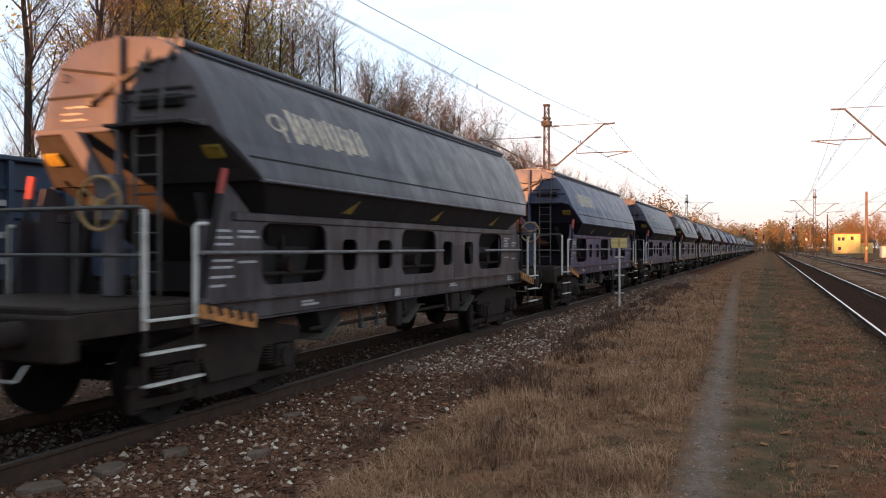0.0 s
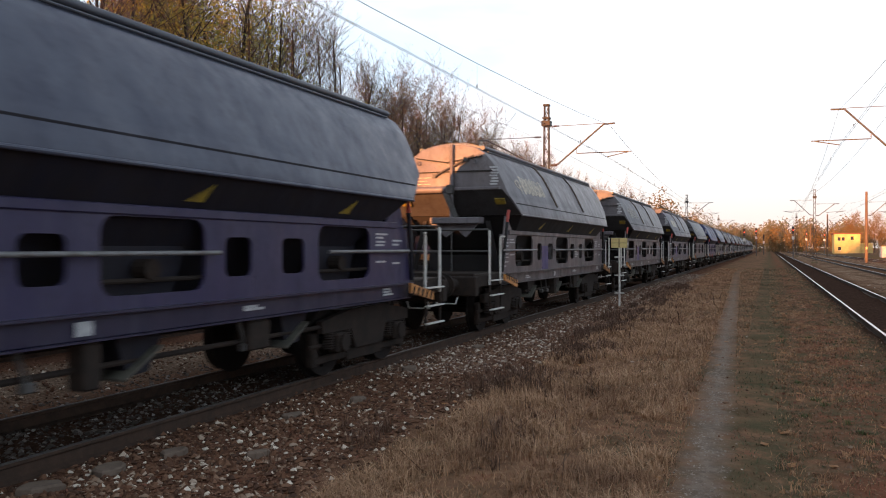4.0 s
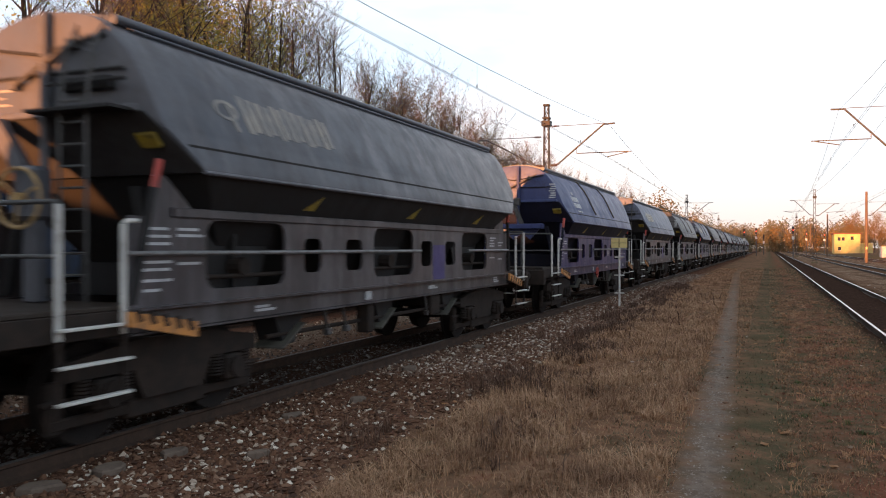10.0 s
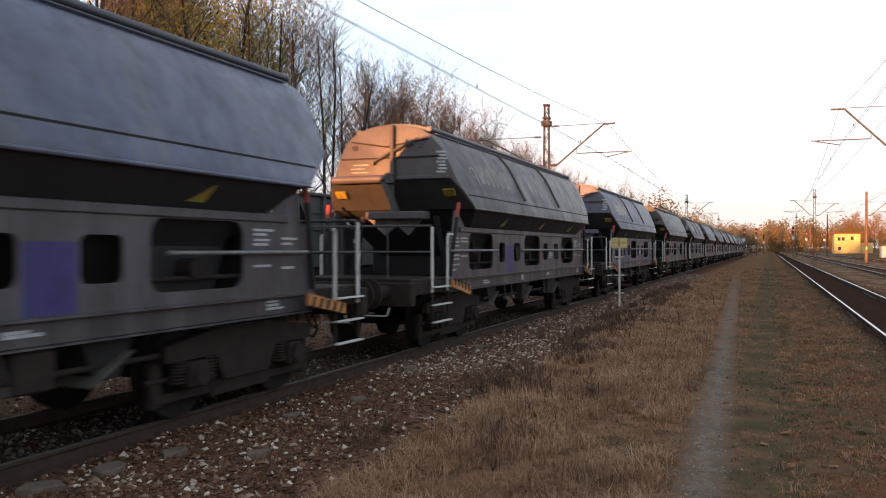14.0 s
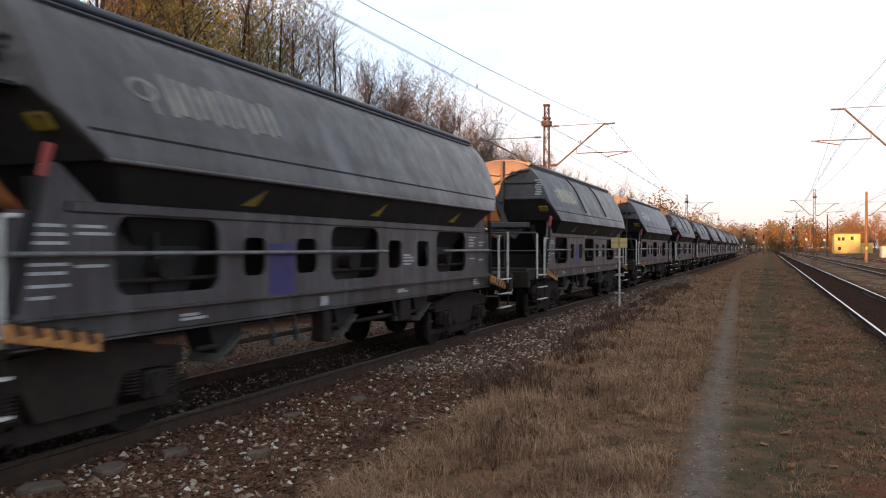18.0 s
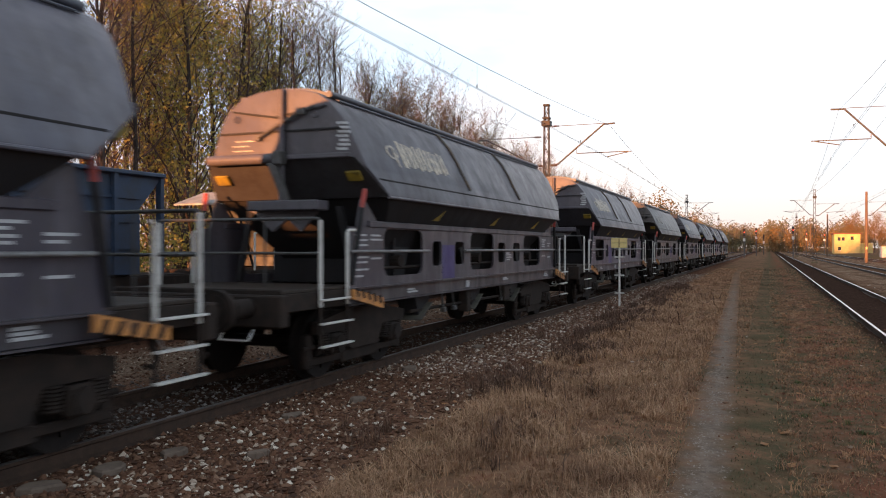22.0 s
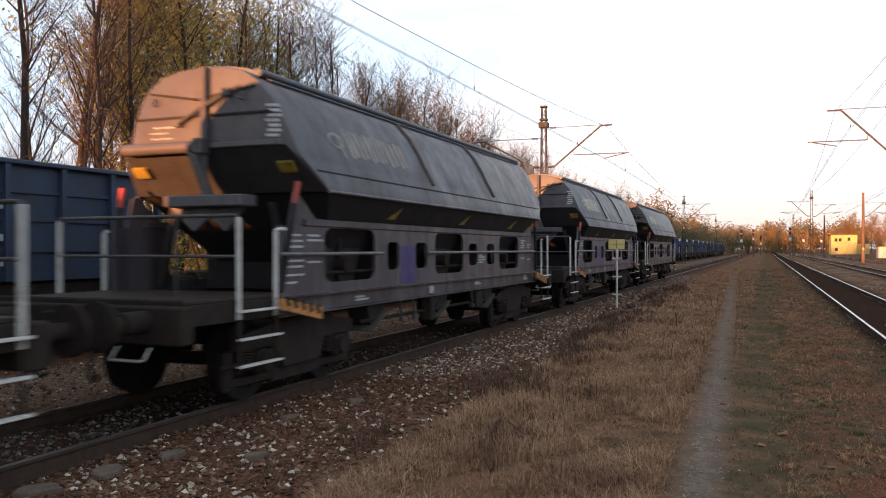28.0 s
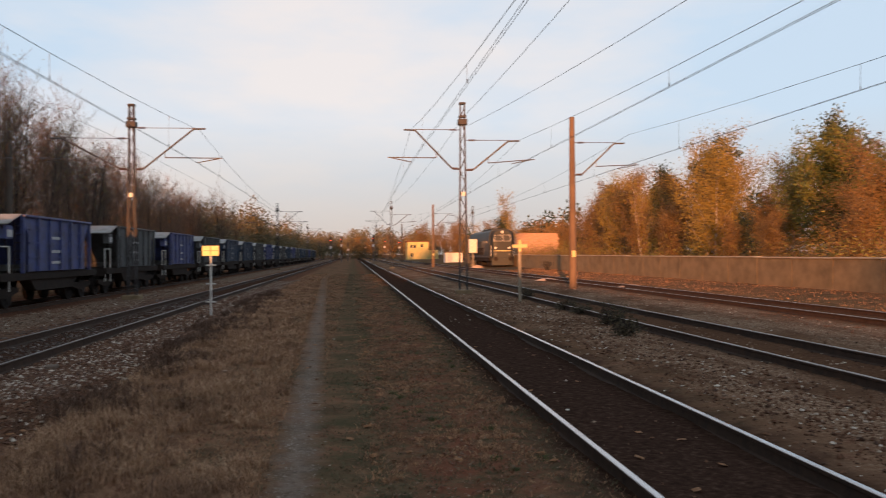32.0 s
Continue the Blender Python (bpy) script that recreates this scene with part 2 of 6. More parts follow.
GRASS_DRY = grass_material("dry_grass", (0.088, 0.058, 0.028), (0.15, 0.078, 0.05), (0.25, 0.13, 0.07), (0.35, 0.20, 0.108), (0.22, 0.085, 0.053))
GRASS_GREEN = grass_material("low_green_grass", (0.042, 0.052, 0.027), (0.066, 0.068, 0.036), (0.115, 0.078, 0.048), (0.18, 0.082, 0.05))
WEED = grass_material("dead_brown_weeds", (0.055, 0.034, 0.025), (0.095, 0.054, 0.037), (0.15, 0.088, 0.058))
GRASS_STRAW = grass_material("bent_straw_grass", (0.10, 0.056, 0.034), (0.18, 0.098, 0.058), (0.27, 0.155, 0.090), (0.37, 0.235, 0.14), (0.21, 0.098, 0.062))
GRASS_FRESH = grass_material("fresh_green_clumps", (0.040, 0.055, 0.020), (0.055, 0.072, 0.026), (0.085, 0.085, 0.036))
FALLEN = leaf_material("fallen_autumn_leaves", (0.40, 0.17, 0.04), (0.30, 0.11, 0.03), (0.42, 0.30, 0.16))


def stone_material(name, *stops):
    m = Mat(name, 0.9)
    geo = m.t.nodes.new("ShaderNodeNewGeometry")
    c = m.ramp(geo.outputs["Random Per Island"], *[(at, tuple(1.25 * v for v in tone)) for at, tone in stops])
    g = m.noise(m.position(), 30.0, 4)
    m.color(m.mix(m.math("MULTIPLY", g, 0.5), c, (0.07, 0.05, 0.042)))
    m.bump(g, 0.4, 0.01)
    return m.m


STONE = stone_material("mixed_ballast_stone", (0.0, (0.05, 0.025, 0.015)), (0.5, (0.13, 0.057, 0.029)), (0.82, (0.175, 0.092, 0.053)), (0.91, (0.34, 0.25, 0.18)), (0.985, (0.64, 0.56, 0.46)))
PALE_STONE = stone_material("pale_crushed_stone", (0.0, (0.08, 0.043, 0.028)), (0.5, (0.16, 0.092, 0.062)), (0.75, (0.25, 0.175, 0.13)), (0.96, (0.55, 0.46, 0.38)))
# darker stone tones carry the shade beneath the wagons
BED_STONE = stone_material("shaded_track_bed_stone", (0.0, (0.045, 0.035, 0.030)), (0.6, (0.10, 0.079, 0.068)), (0.88, (0.19, 0.16, 0.14)), (1.0, (0.36, 0.32, 0.29)))


def ground_material():
    """One sheet: trodden path, dry grass, ballast beds and bare earth, blended by where they lie."""
    m = Mat("station_ground", 0.95)
    m.b.inputs["Specular IOR Level"].default_value = 0.0
    p = m.position(space="World")
    sep = m.t.nodes.new("ShaderNodeSeparateXYZ")
    m.link(p, sep.inputs["Vector"])
    wob = m.math("MULTIPLY", m.math("SUBTRACT", m.noise(p, 0.9, 5), 0.5), 1.1)
    fine = m.noise(p, 14.0, 5, 0.7)
    mid = m.noise(p, 2.1, 5, 0.65)
    x = m.math("ADD", sep.outputs["X"], wob)
    small = m.math("MULTIPLY", m.math("SUBTRACT", m.noise(p, 3.4, 6, 0.7), 0.5), 0.75)

    def band(centre, half, soft, coord):
        d = m.math("ABSOLUTE", m.math("SUBTRACT", coord, centre))
        return m.math("DIVIDE", m.math("SUBTRACT", half + soft, d), 2 * soft, clamp=True)

    patch = m.noise(p, 0.55, 5, 0.6)
    grass = m.ramp(mid, (0.30, (0.075, 0.050, 0.028)), (0.42, (0.15, 0.083, 0.050)), (0.55, (0.22, 0.125, 0.072)), (0.70, (0.18, 0.074, 0.046)))
    grass = m.mix(m.ramp(patch, (0.50, 0.0), (0.64, 0.8)), grass, (0.060, 0.050, 0.026))
    verge = m.math("MULTIPLY", band(0.8, 1.2, 0.5, x), m.ramp(m.noise(p, 2.4, 6, 0.72), (0.36, 0.0), (0.56, 0.85)))
    grass = m.mix(verge, grass, (0.058, 0.064, 0.034))
    litter = m.math("MULTIPLY", band(0.95, 0.45, 0.4, x), m.ramp(m.noise(p, 1.7, 6, 0.75), (0.40, 0.0), (0.56, 0.85)))
    grass = m.mix(litter, grass, (0.20, 0.068, 0.040))
    grass = m.mix(m.math("MULTIPLY", fine, 0.6), grass, (0.06, 0.034, 0.024))
    gravel = m.ramp(m.noise(p, 26.0, 4, 0.75), (0.32, (0.036, 0.019, 0.013)), (0.5, (0.10, 0.048, 0.030)), (0.68, (0.17, 0.098, 0.066)))
    pale = m.ramp(m.noise(p, 22.0, 4, 0.75), (0.32, (0.045, 0.030, 0.021)), (0.5, (0.125, 0.086, 0.060)), (0.68, (0.25, 0.19, 0.145)))
    earth = m.ramp(fine, (0.3, (0.020, 0.012, 0.009)), (0.55, (0.042, 0.024, 0.017)), (0.75, (0.09, 0.055, 0.04)))
    yard = m.ramp(m.noise(p, 20.0, 5, 0.8), (0.34, (0.05, 0.028, 0.018)), (0.5, (0.155, 0.092, 0.058)), (0.64, (0.36, 0.26, 0.18)))
    soil = m.ramp(fine, (0.3, (0.05, 0.027, 0.017)), (0.7, (0.125, 0.068, 0.04)))
    yard = m.mix(m.ramp(m.noise(m.position((1, 0.35, 1), "World"), 0.8, 5, 0.65), (0.46, 0.0), (0.6, 0.9)), yard, soil)
    path = m.ramp(fine, (0.3, (0.105, 0.081, 0.065)), (0.7, (0.205, 0.16, 0.128)))
    inset = m.math("MULTIPLY", m.math("SUBTRACT", m.math("MINIMUM", sep.outputs["Y"], 45.0), 5.0), 0.03)
    edge = m.math("ADD", m.math("ADD", sep.outputs["X"], inset), m.math("MULTIPLY", wob, 0.5))
    c = m.mix(band(-8.75, 5.62, 0.3, edge), grass, gravel)
    c = m.mix(band(-9.3, 1.0, 0.4, x), c, pale)
    # dark strip along the main track, painted for the shade under the train
    c = m.mix(m.math("MULTIPLY", band(-6.5, 0.95, 0.3, x), 0.85), c, earth)
    c = m.mix(band(2.85, 1.15, 0.3, x), c, earth)
    c = m.mix(band(5.6, 1.2, 0.5, x), c, yard)
    c = m.mix(band(7.4, 0.9, 0.3, x), c, soil)
    c = m.mix(band(10.2, 1.7, 0.7, x), c, yard)
    c = m.mix(band(12.8, 0.9, 0.3, x), c, soil)
    ochre = m.ramp(mid, (0.35, (0.09, 0.056, 0.031)), (0.65, (0.14, 0.085, 0.045)))
    c = m.mix(band(17.5, 3.3, 0.8, x), c, ochre)
    track = m.math("ADD", m.math("ADD", sep.outputs["X"], m.math("MULTIPLY", m.math("MINIMUM", sep.outputs["Y"], 60.0), 0.03)), m.math("MULTIPLY", small, 0.55))
    c = m.mix(m.math("MULTIPLY", band(-0.28, 0.12, 0.12, track), m.math("SUBTRACT", 0.95, m.math("MULTIPLY", sep.outputs["Y"], 0.013), clamp=True)), c, path)
    m.color(m.mix(1.0, c, (1.3, 1.28, 1.28), "MULTIPLY"))
    m.bump(m.math("ADD", fine, m.math("MULTIPLY", mid, 1.5)), 0.9, 0.04)
    return m.m


GROUND = ground_material()


# ---- mesh helpers ----
class Shape:
    """Collects vertices and faces of one part."""

    def __init__(self):
        self.v, self.f = [], []

    def add(self, verts, faces):
        n = len(self.v)
        self.v += [tuple(p) for p in verts]
        self.f += [tuple(i + n for i in face) for face in faces]
        return self

    def box(self, x0, x1, y0, y1, z0, z1, c=0.0):
        """A box; c chamfers its edges."""
        if c <= 0:
            return self.add([(x, y, z) for x in (x0, x1) for y in (y0, y1) for z in (z0, z1)],
                            [(0, 1, 3, 2), (4, 6, 7, 5), (0, 4, 5, 1), (2, 3, 7, 6), (0, 2, 6, 4), (1, 5, 7, 3)])
        bm = bmesh.new()
        bmesh.ops.create_cube(bm, size=1.0)
        for v in bm.verts:
            v.co = ((x0 + x1) / 2 + v.co.x * (x1 - x0), (y0 + y1) / 2 + v.co.y * (y1 - y0), (z0 + z1) / 2 + v.co.z * (z1 - z0))
        bmesh.ops.bevel(bm, geom=bm.edges[:], offset=c, segments=1, affect="EDGES")
        return self.take(bm)

    def take(self, bm):
        bm.verts.index_update()
        self.add([v.co[:] for v in bm.verts], [[v.index for v in f.verts] for f in bm.faces])
        bm.free()
        return self

    def rod(self, p, q, r, n=8, r2=None):
        p, q = Vector(p), Vector(q)
        d = (q - p).normalized()
        a = d.orthogonal().normalized()
        b = d.cross(a)
        r2 = r if r2 is None else r2
        ring = [(math.cos(2 * math.pi * i / n), math.sin(2 * math.pi * i / n)) for i in range(n)]
        verts = [p + (a * c + b * s) * r for c, s in ring] + [q + (a * c + b * s) * r2 for c, s in ring]
        faces = [(i, (i + 1) % n, n + (i + 1) % n, n + i) for i in range(n)] + [tuple(range(n))[::-1], tuple(range(n, 2 * n))]
        return self.add(verts, faces)

    def pipe(self, points, r, n=8):
        for p, q in zip(points[:-1], points[1:]):
            self.rod(p, q, r, n)
        return self

    def prism(self, poly, axis, a, b):
        """poly: 2D points in the other two axes (in x, y, z order), pushed from a to b along the axis."""
        def put(u, w, h):
            return {"x": (h, u, w), "y": (u, h, w), "z": (u, w, h)}[axis]
        n = len(poly)
        verts = [put(u, w, a) for u, w in poly] + [put(u, w, b) for u, w in poly]
        faces = [(i, (i + 1) % n, n + (i + 1) % n, n + i) for i in range(n)] + [tuple(range(n))[::-1], tuple(range(n, 2 * n))]
        return self.add(verts, faces)

    def ring(self, centre, radius, tube, axis="y", n=24, k=6):
        verts, faces = [], []
        for i in range(n):
            t = 2 * math.pi * i / n
            for j in range(k):
                s = 2 * math.pi * j / k
                rr, h = radius + tube * math.cos(s), tube * math.sin(s)
                u, w = rr * math.cos(t), rr * math.sin(t)
                d = {"x": (h, u, w), "y": (u, h, w), "z": (u, w, h)}[axis]
                verts.append((centre[0] + d[0], centre[1] + d[1], centre[2] + d[2]))
        for i in range(n):
            for j in range(k):
                faces.append((i * k + j, i * k + (j + 1) % k, ((i + 1) % n) * k + (j + 1) % k, ((i + 1) % n) * k + j))
        return self.add(verts, faces)

    def mesh(self, name, mat, smooth=False):
        me = bpy.data.meshes.new(name)
        me.from_pydata(self.v, [], self.f)
        me.materials.append(mat)
        bm = bmesh.new()
        bm.from_mesh(me)
        bmesh.ops.recalc_face_normals(bm, faces=bm.faces[:])
        bm.to_mesh(me)
        bm.free()
        if smooth:
            me.polygons.foreach_set("use_smooth", [True] * len(me.polygons))
            me.set_sharp_from_angle(angle=radians(40))
        return me


def part(name, shape, material, parent=None, label="", smooth=False):
    ob = new(name, shape.mesh(name, material, smooth))
    ob.parent = parent
    if label:
        tagged(ob, label)
    return ob


def thing(name, label, category, m=None, group="", kind=""):
    ob = new(name)
    ob.empty_display_size = 0.2
    if m is not None:
        ob.matrix_basis = m
    return tagged(ob, label, category, group, kind)


def bulk(name, verts, faces, material, label, category, kind="stuff"):
    me = bpy.data.meshes.new(name)
    me.from_pydata(verts.tolist() if hasattr(verts, "tolist") else verts, [], faces.tolist() if hasattr(faces, "tolist") else faces)
    me.materials.append(material)
    return tagged(new(name, me), label, category, "", kind)


# ---- the ground ----
TRACKS = {"train": (-6.5, 0.0), "siding": (-12.55, 0.0), "right": (2.82, 0.09), "yard": (7.33, 0.14), "far": (12.65, 0.2)}
HX = [-4000, -30, -20, -14.5, -13.6, -11.0, -10.4, -8.9, -8.0, -5.0, -4.6, -3.6, -2.0, 0, 1.5, 2.0, 3.7, 4.3, 6.2, 8.6, 9.6, 11.4, 14.2, 15.5, 18.0, 24, 60, 4000]
HZ = [-0.05, -0.05, -0.1, -0.12, -0.15, -0.15, -0.06, -0.06, -0.16, -0.16, -0.12, -0.02, 0, -0.02, 0, -0.05, -0.05, 0.0, -0.01, 0.0, 0.09, 0.06, 0.06, 0.12, 0.22, 0.3, 0.3, 0.3]


def ground_z(x, y, bumps=True):
    z = float(np.interp(x, HX, HZ))
    if bumps and abs(x) < 40 and -20 < y < 120:
        z += 0.03 * noise.noise((x * 0.7, y * 0.5, 3)) + 0.012 * noise.noise((x * 3, y * 3, 5))
    return z


def build_ground():
    xs = np.unique(np.concatenate([np.linspace(-24, 24, 161), [-4000, -1500, -500, -200, -90, -50, -34, -28, 28, 34, 50, 90, 200, 500, 1500, 4000]]))
    ys = np.unique(np.concatenate([np.linspace(-6, 24, 121), np.linspace(25, 60, 71), np.linspace(62, 130, 35), [-4000, -1000, -300, -100, -40, -20, -10, 145, 165, 200, 260, 350, 500, 800, 1400, 4000]]))
    verts = [(x, y, ground_z(x, y)) for y in ys for x in xs]
    n = len(xs)
    faces = [(j * n + i, j * n + i + 1, (j + 1) * n + i + 1, (j + 1) * n + i) for j in range(len(ys) - 1) for i in range(n - 1)]
    ob = bulk("ground", verts, faces, GROUND, "station ground of dry grass, gravel and trodden earth", "ground", "structure")
    ob.data.polygons.foreach_set("use_smooth", [True] * len(ob.data.polygons))


build_ground()


# ---- tracks: rails and sleepers ----
def rail_profile(x, top):
    w = [(-0.07, -0.17), (0.07, -0.17), (0.07, -0.155), (0.012, -0.135), (0.01, -0.045), (0.036, -0.03), (0.036, -0.004)]
    w2 = [(-u, h) for u, h in w[::-1]]
    return [(x + u, top + h) for u, h in w + w2[:-1]]


def build_track(key, y0, y1, head, sleepers, label):
    xc, top = TRACKS[key]
    track = thing("railway_track", label, "railway track", kind="structure")
    for sx in (-0.7535, 0.7535):
        r = part("rail", Shape().prism(rail_profile(xc + sx, top), "y", y0, y1), RUSTY_RAIL, track)
        part("rail_head", Shape().prism([(xc + sx - 0.026, top - 0.004), (xc + sx + 0.026, top - 0.004), (xc + sx + 0.019, top + 0.003), (xc + sx - 0.019, top + 0.003)], "y", y0, y1), head, r,
             "worn running surface")
    if sleepers:
        shape = Shape().box(-1.27, 1.27, -0.12, 0.12, -0.14, 0.0, 0.02)
        me = shape.mesh("sleeper", SLEEPER)
        plate = Shape().box(-0.17, 0.17, -0.09, 0.09, 0, 0.018).box(-0.12, -0.09, -0.03, 0.03, 0.018, 0.055).box(0.09, 0.12, -0.03, 0.03, 0.018, 0.055).mesh("baseplate", RUSTY_RAIL)
        y = y0 if y0 > -4 else -4.0
        rnd = random.Random(7)
        while y < min(y1, 60 if xc < 4 else 42):
            s = new("sleeper", me)
            s.parent = track
            s.matrix_basis = pose(xc + rnd.uniform(-0.02, 0.02), y, top - 0.188, 0, 0, rnd.uniform(-0.8, 0.8))
            if xc > 4 and 8 < y < 22:
                for sx in (-0.7535, 0.7535):
                    b = new("baseplate", plate)
                    b.parent = s
                    b.matrix_basis = pose(sx, 0, 0.001)
            y += 0.62
    return track


build_track("train", -60, 420, DULL_HEAD, True, "main line track on ballast with dull worn rails")
build_track("siding", -160, 420, DULL_HEAD, False, "siding track under the standing hopper wagons")
build_track("right", -60, 420, BRIGHT_HEAD, True, "track with bright polished rails bedded in dark earth")
build_track("yard", -20, 420, YARD_HEAD, True, "yard track with rusty rails and weeds")
build_track("far", -20, 420, YARD_HEAD, True, "far yard track beside the concrete wall")


# ---- the wagons of the passing train ----
PROFILE = [(0.0, 4.03), (0.35, 4.0), (0.62, 3.93), (0.82, 3.80), (1.0, 3.58), (1.13, 3.34), (1.25, 3.06), (1.37, 2.80), (1.46, 2.60), (1.5, 2.48)]
LOWER = [(1.47, 2.478), (1.235, 2.13), (0.92, 1.6), (0.62, 1.05)]
Y_FRONT, Y_REAR = 2.6, 13.95


def side_x(z):
    zs = [p[1] for p in PROFILE][::-1]
    return float(np.interp(z, zs, [p[0] for p in PROFILE][::-1]))


def clipped(profile_half, floor_z, y0, y1, cuts, bevel=0.0):
    """The profile, mirrored and pushed from y0 to y1, cut by planes (point, outward normal)."""
    pts = [(x, z) for x, z in profile_half] + [(-x, z) for x, z in profile_half[::-1] if x > 0]
    bm = bmesh.new()
    a = [bm.verts.new((x, y0, z)) for x, z in pts]
    b = [bm.verts.new((x, y1, z)) for x, z in pts]
    n = len(pts)
    for i in range(n):
        bm.faces.new((a[i], a[(i + 1) % n], b[(i + 1) % n], b[i]))
    bm.faces.new(a[::-1])
    bm.faces.new(b)
    for co, no in cuts:
        res = bmesh.ops.bisect_plane(bm, geom=bm.verts[:] + bm.edges[:] + bm.faces[:], plane_co=co, plane_no=no, clear_outer=True)
        edges = [g for g in res["geom_cut"] if isinstance(g, bmesh.types.BMEdge)]
        if edges:
            bmesh.ops.edgenet_fill(bm, edges=edges)
    bmesh.ops.remove_doubles(bm, verts=bm.verts[:], dist=0.0005)
    bmesh.ops.recalc_face_normals(bm, faces=bm.faces[:])
    if bevel:
        sharp = [e for e in bm.edges if len(e.link_faces) == 2 and e.calc_face_angle(0) > radians(28)]
        bmesh.ops.bevel(bm, geom=sharp, offset=bevel, segments=2, profile=0.6, affect="EDGES")
    return Shape().take(bm)


END_CUTS = [((0, Y_FRONT, 3.02), (0, -1, -1)), ((0, Y_REAR, 3.02), (0, 1, -1.48)),
            ((0.9, Y_FRONT, 0), (0.34, -1, 0)), ((-0.9, Y_FRONT, 0), (-0.34, -1, 0)),
            ((0.9, Y_REAR, 0), (0.34, 1, 0)), ((-0.9, Y_REAR, 0), (-0.34, 1, 0))]
BIG = [(3.45, 4.88), (7.17, 8.55), (10.75, 12.16)]
SMALL = [(5.30, 5.71), (6.35, 6.82), (8.87, 9.34), (9.93, 10.42)]


def side_panel(s):
    """Lower side wall with three large openings and four rounded windows."""
    x0, x1 = sorted((s * 1.215, s * 1.25))
    sh = Shape()
    edges = sorted(BIG + SMALL)
    y = 2.40
    for a, b in edges + [(13.55, None)]:
        if a > y:
            sh.box(x0, x1, y, a, 1.21, 2.04)
        if b:
            lo, hi = (1.33, 2.03) if (a, b) in BIG else (1.446, 1.863)
            sh.box(x0, x1, a, b, 1.21, lo)
            sh.box(x0, x1, a, b, hi, 2.04)
            c = 0.16 if (a, b) in BIG else 0.09
            for yy, dy in ((a, 1), (b, -1)):
                for zz, dz in ((lo, 1), (hi, -1)):
                    arc = [(yy + dy * c * (1 - math.cos(k * math.pi / 8)), zz + dz * c * (1 - math.sin(k * math.pi / 8))) for k in range(5)]
                    sh.prism([(yy, zz)] + arc, "x", x0, x1)
            y = b
    return sh


def gusset(s, y, d):
    x0, x1 = sorted((s * 1.212, s * 1.236))
    return Shape().prism([(y, 1.22), (y + d * 0.34, 2.43), (y + d * 0.46, 2.43), (y + d * 0.95, 2.06), (y + d * 0.95, 1.22)], "x", x0, x1)


def wheelset():
    sh = Shape().rod((-0.95, 0, 0), (0.95, 0, 0), 0.085, 12)
    for s in (-1, 1):
        sh.rod((s * 0.70, 0, 0), (s * 0.84, 0, 0), 0.46, 28)
        sh.rod((s * 0.665, 0, 0), (s * 0.70, 0, 0), 0.49, 28)
        sh.rod((s * 0.84, 0, 0), (s * 0.87, 0, 0), 0.22, 16)
        for k in range(4):
            a = k * math.pi / 2
            sh.box(s * 0.845 - 0.02, s * 0.845 + 0.02, 0.3 * math.cos(a) - 0.035, 0.3 * math.cos(a) + 0.035, 0.3 * math.sin(a) - 0.035, 0.3 * math.sin(a) + 0.035)
    return sh


def build_bogie(wagon, yc):
    bogie = part("bogie", Shape().box(-0.85, 0.85, yc - 0.2, yc + 0.2, 0.52, 0.84, 0.03), UNDER, wagon, "sprung two-axle bogie with dusty frame darkened for shade")
    for s in (-1, 1):
        x0, x1 = sorted((s * 0.97, s * 1.07))
        sh = Shape().prism([(yc - 1.34, 0.62), (yc - 1.34, 0.78), (yc - 0.5, 0.90), (yc + 0.5, 0.90), (yc + 1.34, 0.78), (yc + 1.34, 0.62), (yc + 0.56, 0.62), (yc + 0.42, 0.34), (yc - 0.42, 0.34), (yc - 0.56, 0.62)], "x", x0, x1)
        part("side_frame", sh, UNDER, bogie)
        for dy in (-0.9, 0.9) if s > 0 else ():
            part("axle_box", Shape().box(0.98, 1.14, yc + dy - 0.15, yc + dy + 0.15, 0.33, 0.6, 0.03).rod((1.14, yc + dy, 0.47), (1.18, yc + dy, 0.47), 0.12, 14), UNDER, bogie)
            for e in (-0.24, 0.24) if s > 0 else ():
                sh = Shape()
                rings = [(0.39 + k * 0.0165, 0.088 if k % 2 else 0.066) for k in range(15)]
                ks = 10
                sh.add([(s * 1.03 + r * math.cos(2 * math.pi * q / ks), yc + dy + e + r * math.sin(2 * math.pi * q / ks), z) for z, r in rings for q in range(ks)],
                       [(w * ks + q, w * ks + (q + 1) % ks, (w + 1) * ks + (q + 1) % ks, (w + 1) * ks + q) for w in range(14) for q in range(ks)])
                part("coil_spring", sh, UNDER, bogie, smooth=True)
    rig = Shape()
    for dy in (-0.9, 0.9):
        rig.box(0.86, 0.96, yc + dy - 0.52, yc + dy - 0.36, 0.16, 0.62, 0.02).box(0.86, 0.96, yc + dy + 0.36, yc + dy + 0.52, 0.16, 0.62, 0.02)
        rig.box(0.90, 0.97, yc + dy - 0.5, yc + dy + 0.5, 0.20, 0.30, 0.015)
    part("brake_rigging", rig.box(0.9, 1.0, yc - 0.55, yc + 0.55, 0.16, 0.34, 0.02).rod((0.95, yc - 1.5, 0.44), (0.95, yc + 1.5, 0.44), 0.03, 8), UNDER, bogie)


